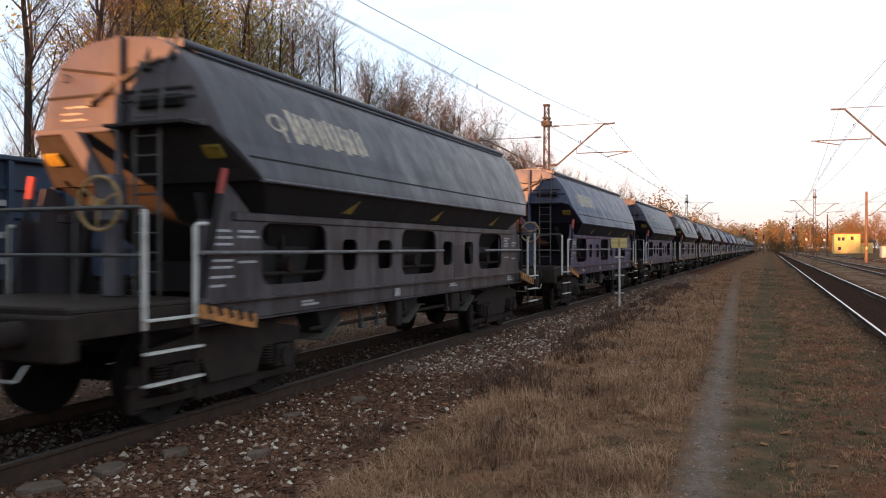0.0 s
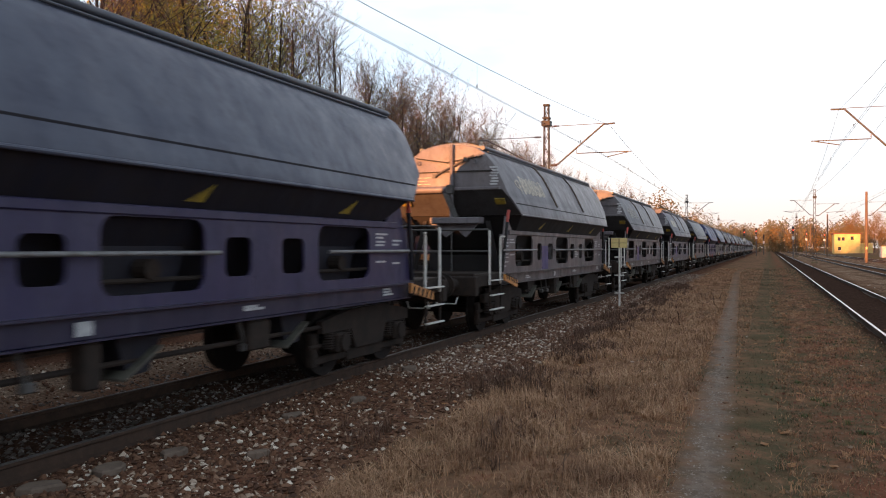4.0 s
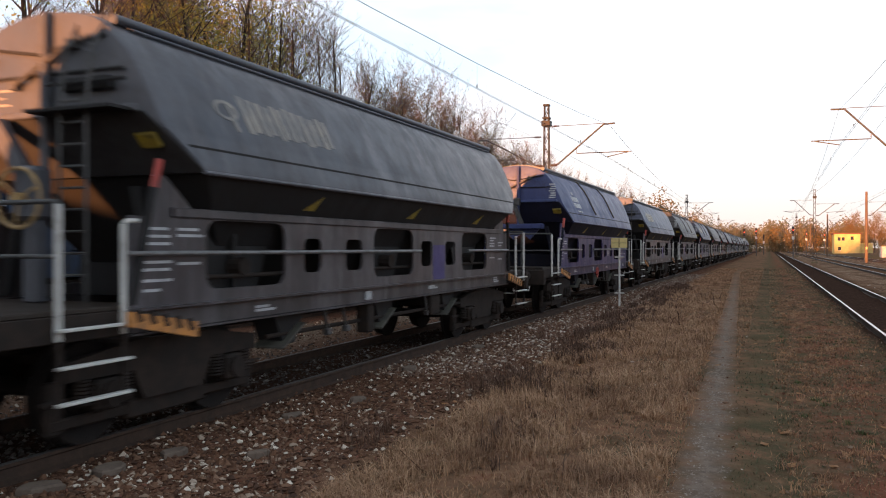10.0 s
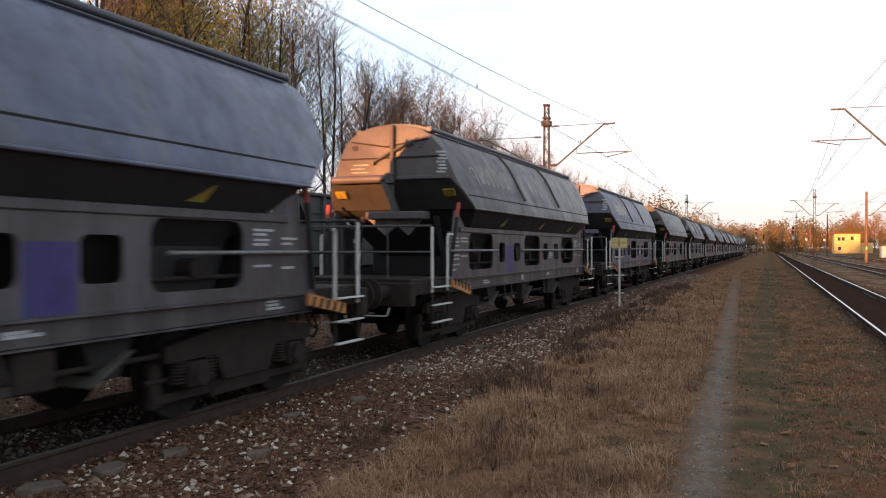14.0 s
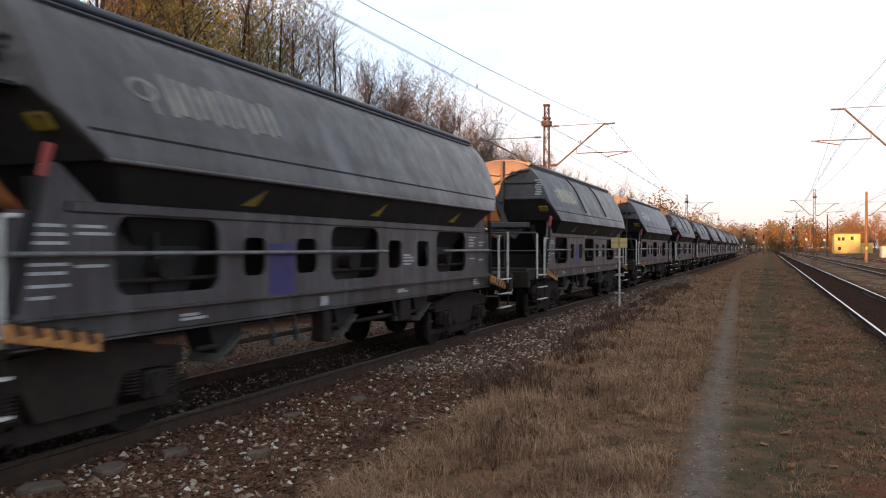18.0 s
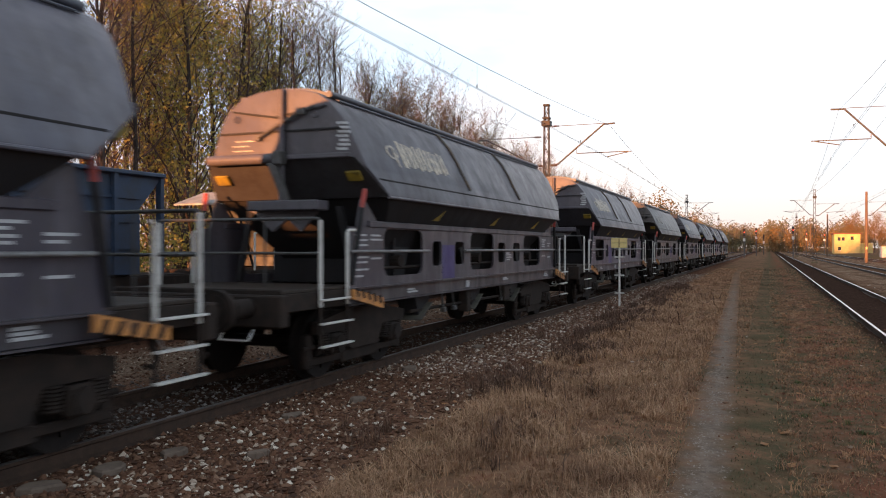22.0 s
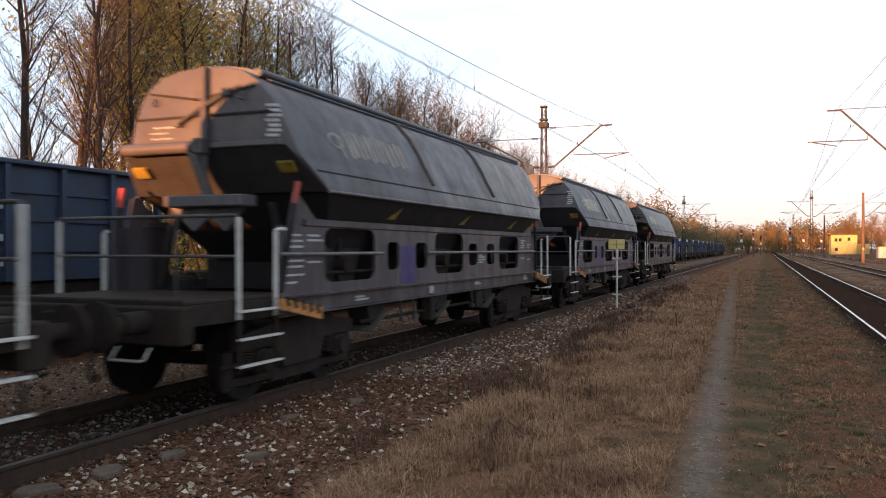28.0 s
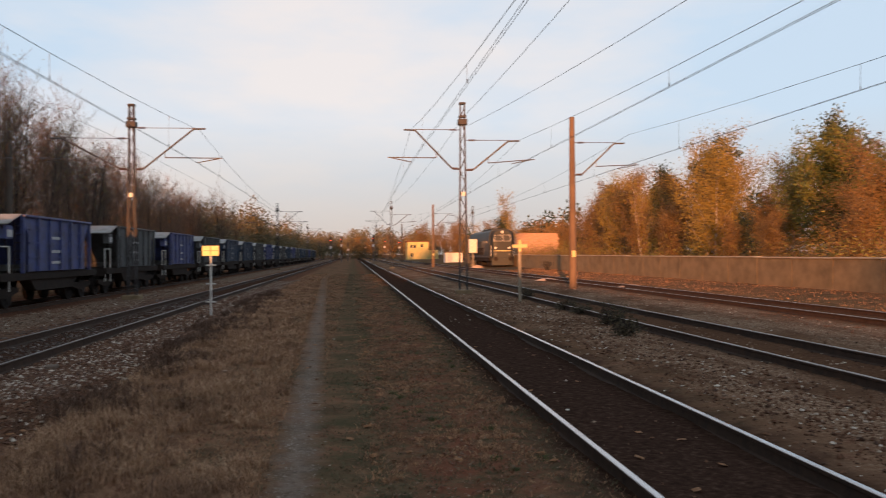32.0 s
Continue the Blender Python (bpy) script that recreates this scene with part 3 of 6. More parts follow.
def build_end(wagon, y, d, rail_in, post_in):
    """Buffers, platform, railings and corner steps at one end; d points into the wagon."""
    def yy(v):
        return y + d * v

    def span(a, b):
        return sorted((yy(a), yy(b)))
    part("headstock", Shape().box(-1.32, 1.32, *span(0.62, 0.82), 0.82, 1.2, 0.02), UNDER, wagon)
    for s in (-1, 1):
        sh = Shape().rod((s * 0.875, yy(0.62), 1.05), (s * 0.875, yy(0.30), 1.05), 0.11, 14).rod((s * 0.875, yy(0.30), 1.05), (s * 0.875, yy(0.06), 1.05), 0.08, 14)
        buf = part("buffer", sh, UNDER, wagon, smooth=True)
        part("buffer_head", Shape().rod((s * 0.875, yy(0.06), 1.05), (s * 0.875, yy(0.015), 1.05), 0.235, 24).rod((s * 0.875, yy(0.015), 1.05), (s * 0.875, yy(0.0), 1.05), 0.19, 24), UNDER, buf, smooth=True)
    part("coupling_hook", Shape().box(-0.05, 0.05, *span(0.30, 0.66), 0.98, 1.08, 0.015).box(-0.05, 0.05, *span(0.26, 0.34), 1.0, 1.16, 0.015).rod((-0.09, yy(0.3), 0.98), (-0.09, yy(0.22), 0.66), 0.02).rod((0.09, yy(0.3), 0.98), (0.09, yy(0.22), 0.66), 0.02), UNDER, wagon)
    for s in (-1, 1):
        part("brake_hose", Shape().pipe([(s * 0.36, yy(0.6), 0.86), (s * 0.37, yy(0.48), 0.74), (s * 0.38, yy(0.42), 0.56), (s * 0.36, yy(0.5), 0.46), (s * 0.33, yy(0.58), 0.5)], 0.024), UNDER, wagon)
        part("shunter_grip", Shape().pipe([(s * 0.55, yy(0.62), 0.80), (s * 0.55, yy(0.52), 0.68), (s * 0.95, yy(0.52), 0.68), (s * 0.95, yy(0.62), 0.80)], 0.011), WHITE_RAIL, wagon)
    part("platform_deck", Shape().box(-1.22, 1.22, *span(0.80, 2.62 if d > 0 else 2.3), 1.2, 1.245, 0.01), PAINT_LOW, wagon)
    for s in (-1, 1):
        part("platform_side", Shape().box(*sorted((s * 1.15, s * 1.23)), *span(0.8, 2.4), 0.98, 1.2, 0.01), UNDER, wagon)
    part("end_beam", Shape().box(-1.24, 1.24, *span(0.74, 0.80), 1.08, 1.26, 0.015), UNDER, wagon)
    # railing across the end
    part("end_rail", Shape().pipe([(-1.27, yy(rail_in), 2.08), (-1.24, yy(rail_in), 2.12), (1.24, yy(rail_in), 2.12), (1.27, yy(rail_in), 2.08)], 0.021).rod((-1.27, yy(rail_in), 1.68), (1.27, yy(rail_in), 1.68), 0.018), DARK_PIPE, wagon, smooth=True)
    for s in (-1, 1):
        part("rail_post", Shape().box(*sorted((s * 1.25, s * 1.29)), *span(rail_in - 0.025, rail_in + 0.025), 1.0, 2.1, 0.008), WHITE_RAIL, wagon, "chalky white post")
        part("rail_post", Shape().box(*sorted((s * 0.43, s * 0.455)), *span(rail_in - 0.012, rail_in + 0.012), 1.24, 2.1, 0.004), DARK_PIPE, wagon)
        part("corner_post", Shape().box(*sorted((s * 1.25, s * 1.29)), *span(post_in - 0.025, post_in + 0.025), 1.0, 1.96, 0.008).pipe([(s * 1.27, yy(post_in), 1.96), (s * 1.27, yy(post_in + 0.04), 1.99), (s * 1.33, yy(post_in + 0.12), 1.99)], 0.02), WHITE_RAIL, wagon, "chalky white post")
        if s < 0:
            continue
        st = part("step_stringer", Shape().box(*sorted((s * 1.26, s * 1.29)), *span(rail_in - 0.02, rail_in + 0.02), 0.42, 1.0), UNDER, wagon, "dark corner step hanger")
        part("step_stringer", Shape().box(*sorted((s * 1.26, s * 1.29)), *span(post_in - 0.02, post_in + 0.02), 0.42, 1.0), UNDER, wagon, "dark corner step hanger")
        for z in (0.5, 0.79, 1.09):
            part("step_tread", Shape().box(*sorted((s * 1.275, s * 1.35)), *span(rail_in - 0.04, post_in + 0.04), z - 0.012, z + 0.012, 0.004), WHITE_RAIL, st)
        up = 0.17 if d > 0 else 0.0
        w = part("warning_bracket", Shape().prism([(yy(post_in - 0.06), 0.90 + up), (yy(post_in - 0.06), 1.03 + up), (yy(post_in + 0.84), 1.21 - up), (yy(post_in + 0.84), 1.06 - up)], "x", *sorted((s * 1.36, s * 1.40))), ORANGE, wagon, "orange bracket with black stripes")
        for k in range(5 if s > 0 else 0):
            a = post_in + 0.04 + k * 0.17
            zz = 0.925 + up + k * (0.028 - 0.36 * up)
            part("stripe", Shape().prism([(yy(a), zz), (yy(a + 0.07), zz + 0.012), (yy(a + 0.02), zz + 0.125), (yy(a - 0.05), zz + 0.11)], "x", *sorted((s * 1.39, s * 1.403))), UNDER, w)


def build_wagon(kind):
    """kind: ladder (hand wheel, ladder and walk at its leading end) or ribbed (two dark ribs over its back)."""
    wagon = thing("hopper_wagon", "grain hopper wagon", "freight wagon")
    part("upper_body", clipped(PROFILE + [(0.0, 2.48)], 2.48, Y_FRONT, Y_REAR, END_CUTS, 0.035), PAINT, wagon, smooth=True)
    low_cuts = [((0, Y_FRONT + 0.06, 3.02), (0, -1, -1)), ((0, Y_REAR - 0.06, 3.02), (0, 1, -1.48))]
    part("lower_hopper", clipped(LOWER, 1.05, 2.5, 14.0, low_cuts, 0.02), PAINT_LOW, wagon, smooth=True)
    part("crease_rail", Shape().rod((1.495, 3.12, 2.47), (1.495, 13.13, 2.47), 0.022, 8).rod((-1.495, 3.12, 2.47), (-1.495, 13.13, 2.47), 0.022, 8), PAINT, wagon)
    for z in (2.72,):
        for s in (-1, 1):
            x = side_x(z)
            part("seam", Shape().box(*sorted((s * (x - 0.01), s * (x + 0.007))), 3.0, 13.4, z - 0.012, z + 0.012), PAINT_LOW, wagon)
    # roof cover with rolled edges
    arch = [(0.70, 3.915), (0.70, 3.945), (0.5, 4.02), (0.25, 4.06), (0.0, 4.075)]
    poly = arch + [(-x, z) for x, z in arch[::-1][1:]]
    part("roof_cover", Shape().prism(poly, "y", Y_FRONT + 0.25, Y_REAR - 0.25), ROOF_SEAL, wagon, "dark blue rolling roof cover")
    for s in (-1, 1):
        part("roof_edge", Shape().rod((s * 0.72, Y_FRONT + 0.15, 3.93), (s * 0.72, Y_REAR - 0.15, 3.93), 0.05, 10), ROOF_SEAL, wagon, smooth=True)
        part("roof_edge", Shape().rod((s * 0.79, Y_FRONT + 0.3, 3.85), (s * 0.79, Y_REAR - 0.3, 3.85), 0.018, 8), ROOF_SEAL, wagon, smooth=True)
    for y, d, run_in in ((Y_FRONT, 1, 0.54), (Y_REAR, -1, 0.80)):
        o = d * 0.008
        top, low = [(x, y - o, 3.0) for x in (-1.22, 1.22)], [(x, y + d * run_in - o, 2.475) for x in (1.49, -1.49)]
        q = top + low
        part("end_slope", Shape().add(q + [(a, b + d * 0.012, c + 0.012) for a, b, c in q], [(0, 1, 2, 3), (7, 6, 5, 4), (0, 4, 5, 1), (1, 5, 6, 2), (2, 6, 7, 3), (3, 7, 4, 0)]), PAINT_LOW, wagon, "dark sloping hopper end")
    # end faces: centre pipe, seams, ledge
    for y, d in ((Y_FRONT, -1), (Y_REAR, 1)):
        part("end_pipe", Shape().rod((0.08, y + d * 0.06, 2.35), (0.08, y + d * 0.06, 4.0), 0.042, 12), PAINT, wagon, smooth=True)
        part("end_lip", Shape().box(-1.16, 1.16, *sorted((y, y + d * 0.05)), 3.0, 3.07, 0.012), PAINT, wagon)
        part("drive_rod", Shape().pipe([(0.74, y - d * 0.10, 3.84), (0.42, y + d * 0.05, 3.68), (0.12, y + d * 0.07, 3.53)], 0.026).box(0.36, 0.46, *sorted((y, y + d * 0.08)), 3.63, 3.72), DARK_PIPE, wagon, "dark bent drive rod")
        part("drive_rod", Shape().pipe([(0.03, y + d * 0.07, 3.50), (-0.32, y + d * 0.06, 3.33)], 0.022).box(-0.37, -0.29, *sorted((y, y + d * 0.08)), 3.29, 3.37), DARK_PIPE, wagon, "dark short drive rod")
        part("lifting_eye", Shape().ring((0.62, y + d * 0.05, 3.62), 0.04, 0.012, "y", 12, 5), PAINT, wagon)
        part("lifting_eye", Shape().ring((-0.72, y + d * 0.05, 3.62), 0.04, 0.012, "y", 12, 5), PAINT, wagon)
        part("end_seam", Shape().box(-1.0, 1.0, *sorted((y, y + d * 0.03)), 3.40, 3.425), PAINT_LOW, wagon)
        part("end_seam", Shape().prism([(-0.78, 3.72), (-0.05, 3.60), (0.78, 3.72), (0.78, 3.745), (-0.05, 3.63), (-0.78, 3.745)], "y", *sorted((y, y + d * 0.03))), PAINT_LOW, wagon)
        part("end_wall", Shape().box(-1.1, 1.1, *sorted((y - d * 1.55, y - d * 1.5)), 1.2, 2.0), PAINT_LOW, wagon)
        for s in (-1, 1):
            part("end_strut", Shape().prism([(s * 0.95, 1.25), (s * 1.05, 1.25), (s * 0.80, 2.35), (s * 0.70, 2.35)], "y", *sorted((y - d * 0.45, y - d * 0.38))), PAINT_LOW, wagon)
            part("placard", Shape().add([(s * 1.0, y - d * 0.15 + d * 0.03, 2.83 - 0.03), (s * 1.22, y - d * 0.15 + d * 0.03, 2.83 - 0.03), (s * 1.22, y - d * 0.26 + d * 0.03, 2.72 - 0.03), (s * 1.0, y - d * 0.26 + d * 0.03, 2.72 - 0.03),
                                         (s * 1.0, y - d * 0.15, 2.83), (s * 1.22, y - d * 0.15, 2.83), (s * 1.22, y - d * 0.26, 2.72), (s * 1.0, y - d * 0.26, 2.72)],
                                        [(0, 1, 2, 3), (4, 7, 6, 5), (0, 4, 5, 1), (1, 5, 6, 2), (2, 6, 7, 3), (3, 7, 4, 0)]), YELLOW, wagon, "yellow placard")
    for s in (-1, 1):
        part("side_panel", side_panel(s), PAINT, wagon, "side wall with large openings and small windows")
        part("side_strip", Shape().box(*sorted((s * 1.19, s * 1.275)), 2.95, 13.0, 2.04, 2.135, 0.012), PAINT, wagon)
        part("side_sill", Shape().box(*sorted((s * 1.15, s * 1.24)), 2.4, 13.5, 0.98, 1.185, 0.01).box(*sorted((s * 1.15, s * 1.315)), 2.35, 13.55, 1.185, 1.21).box(*sorted((s * 1.15, s * 1.29)), 2.4, 13.5, 0.965, 0.98), PAINT, wagon, "long sill, darker than the side wall")
        for y, d in ((2.40, 1), (13.55, -1)):
            part("gusset_plate", gusset(s, y, d), PAINT, wagon)
            if s < 0 and d < 0:
                continue
            rl = part("lever", Shape().rod((s * 1.28, y + d * 0.0, 1.25), (s * 1.32, y + d * 0.22, 2.3), 0.035, 8), PAINT_LOW, wagon)
            part("lever_top", Shape().rod((s * 1.32, y + d * 0.22, 2.3), (s * 1.335, y + d * 0.28, 2.56), 0.036, 8), RED, rl, "red lever top")
        for a, b in () if s < 0 else ((2.3, 5.0), (6.7, 13.3)) if kind == "ribbed" else ((2.3, 8.7), (10.9, 13.35)):
            part("side_handrail", Shape().rod((s * 1.32, a, 1.70), (s * 1.32, b, 1.70), 0.024, 10).rod((s * 1.24, a + 0.3, 1.70), (s * 1.32, a + 0.3, 1.70), 0.014, 6).rod((s * 1.24, b - 0.3, 1.70), (s * 1.32, b - 0.3, 1.70), 0.014, 6), LONG_RAIL, wagon, smooth=True)
        # what shows in the large openings; gates near black, the recess's shade in their colour
        for a, b in BIG if s > 0 else ():
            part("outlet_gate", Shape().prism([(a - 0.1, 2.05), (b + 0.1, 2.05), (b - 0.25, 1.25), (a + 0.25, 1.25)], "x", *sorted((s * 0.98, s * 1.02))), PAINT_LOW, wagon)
            part("gate_gear", Shape().rod((s * 1.02, (a + b) / 2, 1.55), (s * 1.2, (a + b) / 2, 1.55), 0.10, 12).rod((s * 1.15, a - 0.1, 1.45), (s * 1.15, b + 0.1, 1.45), 0.025, 8), UNDER, wagon)
        # discharge chutes below the sill
        for y in (5.15, 7.75, 10.35) if s > 0 else ():
            ch = part("chute", Shape().prism([(y - 0.30, 1.0), (y + 0.36, 1.0), (y + 0.14, 0.60), (y - 0.12, 0.58)], "x", *sorted((s * 0.78, s * 1.12))), PAINT_LOW, wagon)
            part("chute_plate", Shape().prism([(y - 0.26, 0.56), (y + 0.22, 0.82), (y + 0.22, 0.84), (y - 0.26, 0.58)], "x", *sorted((s * 0.80, s * 1.22))), CHUTE_PALE, ch, "pale dusty chute plate")
        for y in (5.9, 6.4, 9.2, 9.55) if s > 0 else ():
            part("gate_link", Shape().rod((s * 1.16, y, 1.0), (s * 1.16, y + 0.12, 0.68), 0.022, 6).box(*sorted((s * 1.12, s * 1.2)), y + 0.06, y + 0.18, 0.62, 0.70, 0.01), DARK_PIPE, wagon)
        part("label_holder", Shape().box(*sorted((s * 1.25, s * 1.262)), 6.9, 7.08, 1.02, 1.14), WHITE_MARK, wagon, "small white label holder")
        if s < 0:
            continue
        part("brake_gear", Shape().rod((s * 1.1, 4.7, 0.72), (s * 1.1, 11.0, 0.72), 0.028, 8).box(*sorted((s * 1.05, s * 1.25)), 9.3, 9.7, 0.62, 0.95, 0.02).box(*sorted((s * 1.05, s * 1.25)), 7.0, 7.2, 0.55, 0.95, 0.02), UNDER, wagon)
        # painted marks
        for y in (5.1, 8.1, 11.1):
            z0, z1 = 2.2, 2.38
            xa, xb = np.interp(z0, [2.13, 2.478], [1.235, 1.47]) + 0.006, np.interp(z1, [2.13, 2.478], [1.235, 1.47]) + 0.006
            part("arrow_mark", Shape().add([(s * xa, y + 0.1, z0), (s * xa, y + 0.36, z0), (s * xb, y + 0.42, z1), (s * (xa - 0.02), y + 0.1, z0), (s * (xa - 0.02), y + 0.36, z0), (s * (xb - 0.02), y + 0.42, z1)],
                                           [(0, 1, 2), (3, 5, 4), (0, 3, 4, 1), (1, 4, 5, 2), (2, 5, 3, 0)]), YELLOW, wagon, "yellow arrow mark")
        rnd = random.Random(5)
        for y0, rows in ((2.56, (1.93, 1.86, 1.79, 1.62, 1.55, 1.45, 1.36)), (3.02, (1.93, 1.87, 1.6)), (12.35, (1.95, 1.90, 1.84, 1.79, 1.55)), (12.9, (1.86, 1.80, 1.52)), (9.42, (1.50, 1.55, 1.60, 1.64)), (9.2, (1.08, 1.11)), (12.6, (1.06, 1.1, 1.14)), (4.3, (1.06, 1.1))):
            sh = Shape()
            for z in rows:
                ln = rnd.uniform(0.22, 0.4)
                sh.box(*sorted((s * 1.24, s * 1.2515)), y0, y0 + ln, z - 0.015, z + 0.012)
            tagged(part("stencil_block", sh, WHITE_MARK, wagon), kind="stuff")
        pair = (5.74, 6.32) if kind == "ribbed" else (9.37, 9.90)
        part("paint_patch", Shape().box(*sorted((s * 1.24, s * 1.2525)), pair[0], pair[1], 1.215, 1.80), PAINT, wagon, "repainted patch")
    if kind == "ribbed":
        for y in (6.5, 9.7):
            for s in (-1, 1):
                sh = Shape()
                pts = [(s * (x + 0.012), z + 0.004) for x, z in PROFILE[2:8]]
                for (xa, za), (xb, zb) in zip(pts[:-1], pts[1:]):
                    k = (3.93 - (za + zb) / 2) * 0.25
                    sh.rod((xa, y + k, za), (xb, y + k + 0.05, zb), 0.032, 6)
                part("body_rib", sh, RUBBER_RIB, wagon, "dark stained rib")
        part("end_ledge", Shape().box(-0.34, 0.80, 2.3, 2.62, 2.27, 2.41, 0.015), PAINT, wagon)
        part("roller", Shape().rod((-1.14, 2.50, 3.02), (-0.02, 2.50, 3.02), 0.075, 14), PAINT, wagon, smooth=True)
        part("roller_bracket", Shape().box(-0.02, 0.14, 2.42, 2.60, 2.92, 3.12, 0.02).prism([(-0.10, 2.95), (0.04, 2.95), (0.26, 2.42), (0.14, 2.42)], "y", 2.44, 2.50), DARK_PIPE, wagon, "dark roller bracket")
        part("apron", Shape().prism([(-0.40, 2.28), (0.70, 2.28), (0.42, 1.98), (0.20, 2.16), (-0.05, 1.98)], "y", 2.50, 2.56), PAINT, wagon)
        # data panel on the corner facet
        sh = Shape()
        nx, ny = 0.322, -0.947
        for k in range(7):
            z = 3.11 + k * 0.06
            q = [(0.93 + 0.018 * (k % 3), z), (1.085 + 0.012 * ((k * 2) % 3), z), (1.085 + 0.012 * ((k * 2) % 3), z + 0.034), (0.93 + 0.018 * (k % 3), z + 0.034)]
            front = [(x + nx * 0.009, Y_FRONT + 0.34 * (x - 0.9) + ny * 0.009, h) for x, h in q]
            back = [(x - nx * 0.01, Y_FRONT + 0.34 * (x - 0.9) - ny * 0.01, h) for x, h in q]
            sh.add(front + back, [(0, 1, 2, 3), (7, 6, 5, 4), (0, 4, 5, 1), (1, 5, 6, 2), (2, 6, 7, 3), (3, 7, 4, 0)])
        tagged(part("data_panel", sh, WHITE_MARK, wagon, "small white stencilled panel"), kind="stuff")
    else:
        x0, x1, y = 0.42, 0.74, 2.40
        lad = part("ladder", Shape().pipe([(x0, y, 1.25), (x0, y, 3.05), (x0, y + 0.08, 3.6), (x0, y + 0.3, 4.05)], 0.018).pipe([(x1, y, 1.25), (x1, y, 3.05), (x1, y + 0.08, 3.6), (x1, y + 0.3, 4.05)], 0.018), DARK_PIPE, wagon, "dark grey end ladder", smooth=True)
        for k in range(9):
            part("rung", Shape().rod((x0, y, 1.5 + k * 0.2), (x1, y, 1.5 + k * 0.2), 0.012, 6), DARK_PIPE, lad)
        part("end_walk", Shape().box(0.1, 1.12, 2.28, 2.6, 3.0, 3.03).rod((0.2, 2.45, 3.28), (1.15, 2.45, 3.28), 0.02, 8).box(0.3, 0.9, 2.5, 2.6, 3.22, 3.34, 0.01), PAINT_LOW, wagon)
        hw = part("hand_wheel", Shape().ring((0.22, 2.12, 2.20), 0.27, 0.019, "y", 28, 8), BRAKE_YELLOW, wagon, "yellow brake hand wheel", smooth=True)
        sh = Shape()
        for k in range(3):
            a = k * 2 * math.pi / 3 + 0.4
            sh.rod((0.22, 2.12, 2.20), (0.22 + 0.27 * math.cos(a), 2.12, 2.20 + 0.27 * math.sin(a)), 0.011, 6)
        part("wheel_spokes", sh.rod((0.22, 2.07, 2.20), (0.22, 2.3, 2.20), 0.05, 12), BRAKE_YELLOW, hw)
        part("brake_gearbox", Shape().box(0.06, 0.34, 2.18, 2.42, 2.0, 2.5, 0.04).box(0.12, 0.30, 2.25, 2.38, 1.25, 2.05, 0.01), PAINT, wagon)
        part("end_brace", Shape().prism([(-0.62, 3.0), (-0.40, 3.0), (0.16, 2.25), (-0.02, 2.25)], "y", 2.42, 2.52), PAINT, wagon)
    # lettering rows on the leading end
    sh = Shape()
    for k, (a, b) in enumerate(((-0.78, -0.45), (-0.80, -0.52), (-0.74, -0.42))):
        sh.box(a, b, Y_FRONT - 0.006, Y_FRONT + 0.02, 3.15 + 0.07 * k, 3.165 + 0.07 * k)
    tagged(part("stencil_block", sh, TAN, wagon), kind="stuff")
    # emblem and faded lettering as plain blocks
    for s in (1,):
        sh = Shape()
        n = 20
        lift = 0.006
        cy, cz = 3.84, 3.20

        def on(y, z):
            return (s * (side_x(z) + lift), y, z)
        for back in (0.0, 0.02):
            for ry, rz in ((0.20, 0.11), (0.15, 0.075)):
                for i in range(n):
                    a = 2 * math.pi * i / n
                    x, y, z = on(cy + ry * math.cos(a), cz + rz * math.sin(a))
                    sh.v.append((x - s * back, y, z))
        for i in range(n):
            j = (i + 1) % n
            sh.f += [(i, j, n + j, n + i), (2 * n + i, 3 * n + i, 3 * n + j, 2 * n + j), (i, 2 * n + i, 2 * n + j, j), (n + i, n + j, 3 * n + j, 3 * n + i)]
        emblem = part("emblem", sh, TAN, wagon, "faded tan emblem")
        sh = Shape()
        q = [(cy + 0.02, 3.30), (cy + 0.08, 3.30), (cy + 0.14, 2.98), (cy + 0.08, 2.98)]
        sh.add([on(y, z) for y, z in q] + [(on(y, z)[0] - s * 0.02, y, z) for y, z in q], [(0, 1, 2, 3), (4, 7, 6, 5), (0, 4, 5, 1), (1, 5, 6, 2), (2, 6, 7, 3), (3, 7, 4, 0)])
        part("emblem_stem", sh, TAN, emblem)
        y = 4.10
        # plain worn blocks with uneven ends
        for k, width in enumerate((0.27, 0.27, 0.22, 0.28, 0.36, 0.26)):
            hi, lo = 3.41 - 0.014 * (k * 2 % 3), 2.99 + 0.016 * (k % 2)
            sh = Shape()
            for a0, a1, z1, z0 in ((0.0, width * 0.47, hi, lo), (width * 0.47 + 0.016, width, hi - 0.02, lo + 0.03)):
                rows = [z1, (z1 + z0) / 2, z0]
                q = [(y + a + 0.12 * (3.41 - z), z) for z in rows for a in (a0, a1)]
                sh.add([on(a, z) for a, z in q] + [(on(a, z)[0] - s * 0.02, a, z) for a, z in q],
                       [(0, 1, 3, 2), (2, 3, 5, 4), (0, 6, 7, 1), (4, 5, 11, 10), (1, 7, 9, 3), (3, 9, 11, 5), (0, 2, 8, 6), (2, 4, 10, 8)])
            part("letter_block", sh, TAN, wagon)
            y += width + 0.045
    build_end(wagon, 0.0, 1, 1.60, 2.30)
    build_end(wagon, 15.58, -1, 0.85, 1.48)
    for yc in (3.2, 12.5):
        build_bogie(wagon, yc)
    part("centre_sill", Shape().box(-0.25, 0.25, 0.8, 14.9, 0.78, 1.1, 0.02), UNDER, wagon)
    wheels = wheelset()
    for y in (2.3, 4.1, 11.6, 13.4):
        w = part("wheelset", wheels, WHEEL_STEEL, wagon)
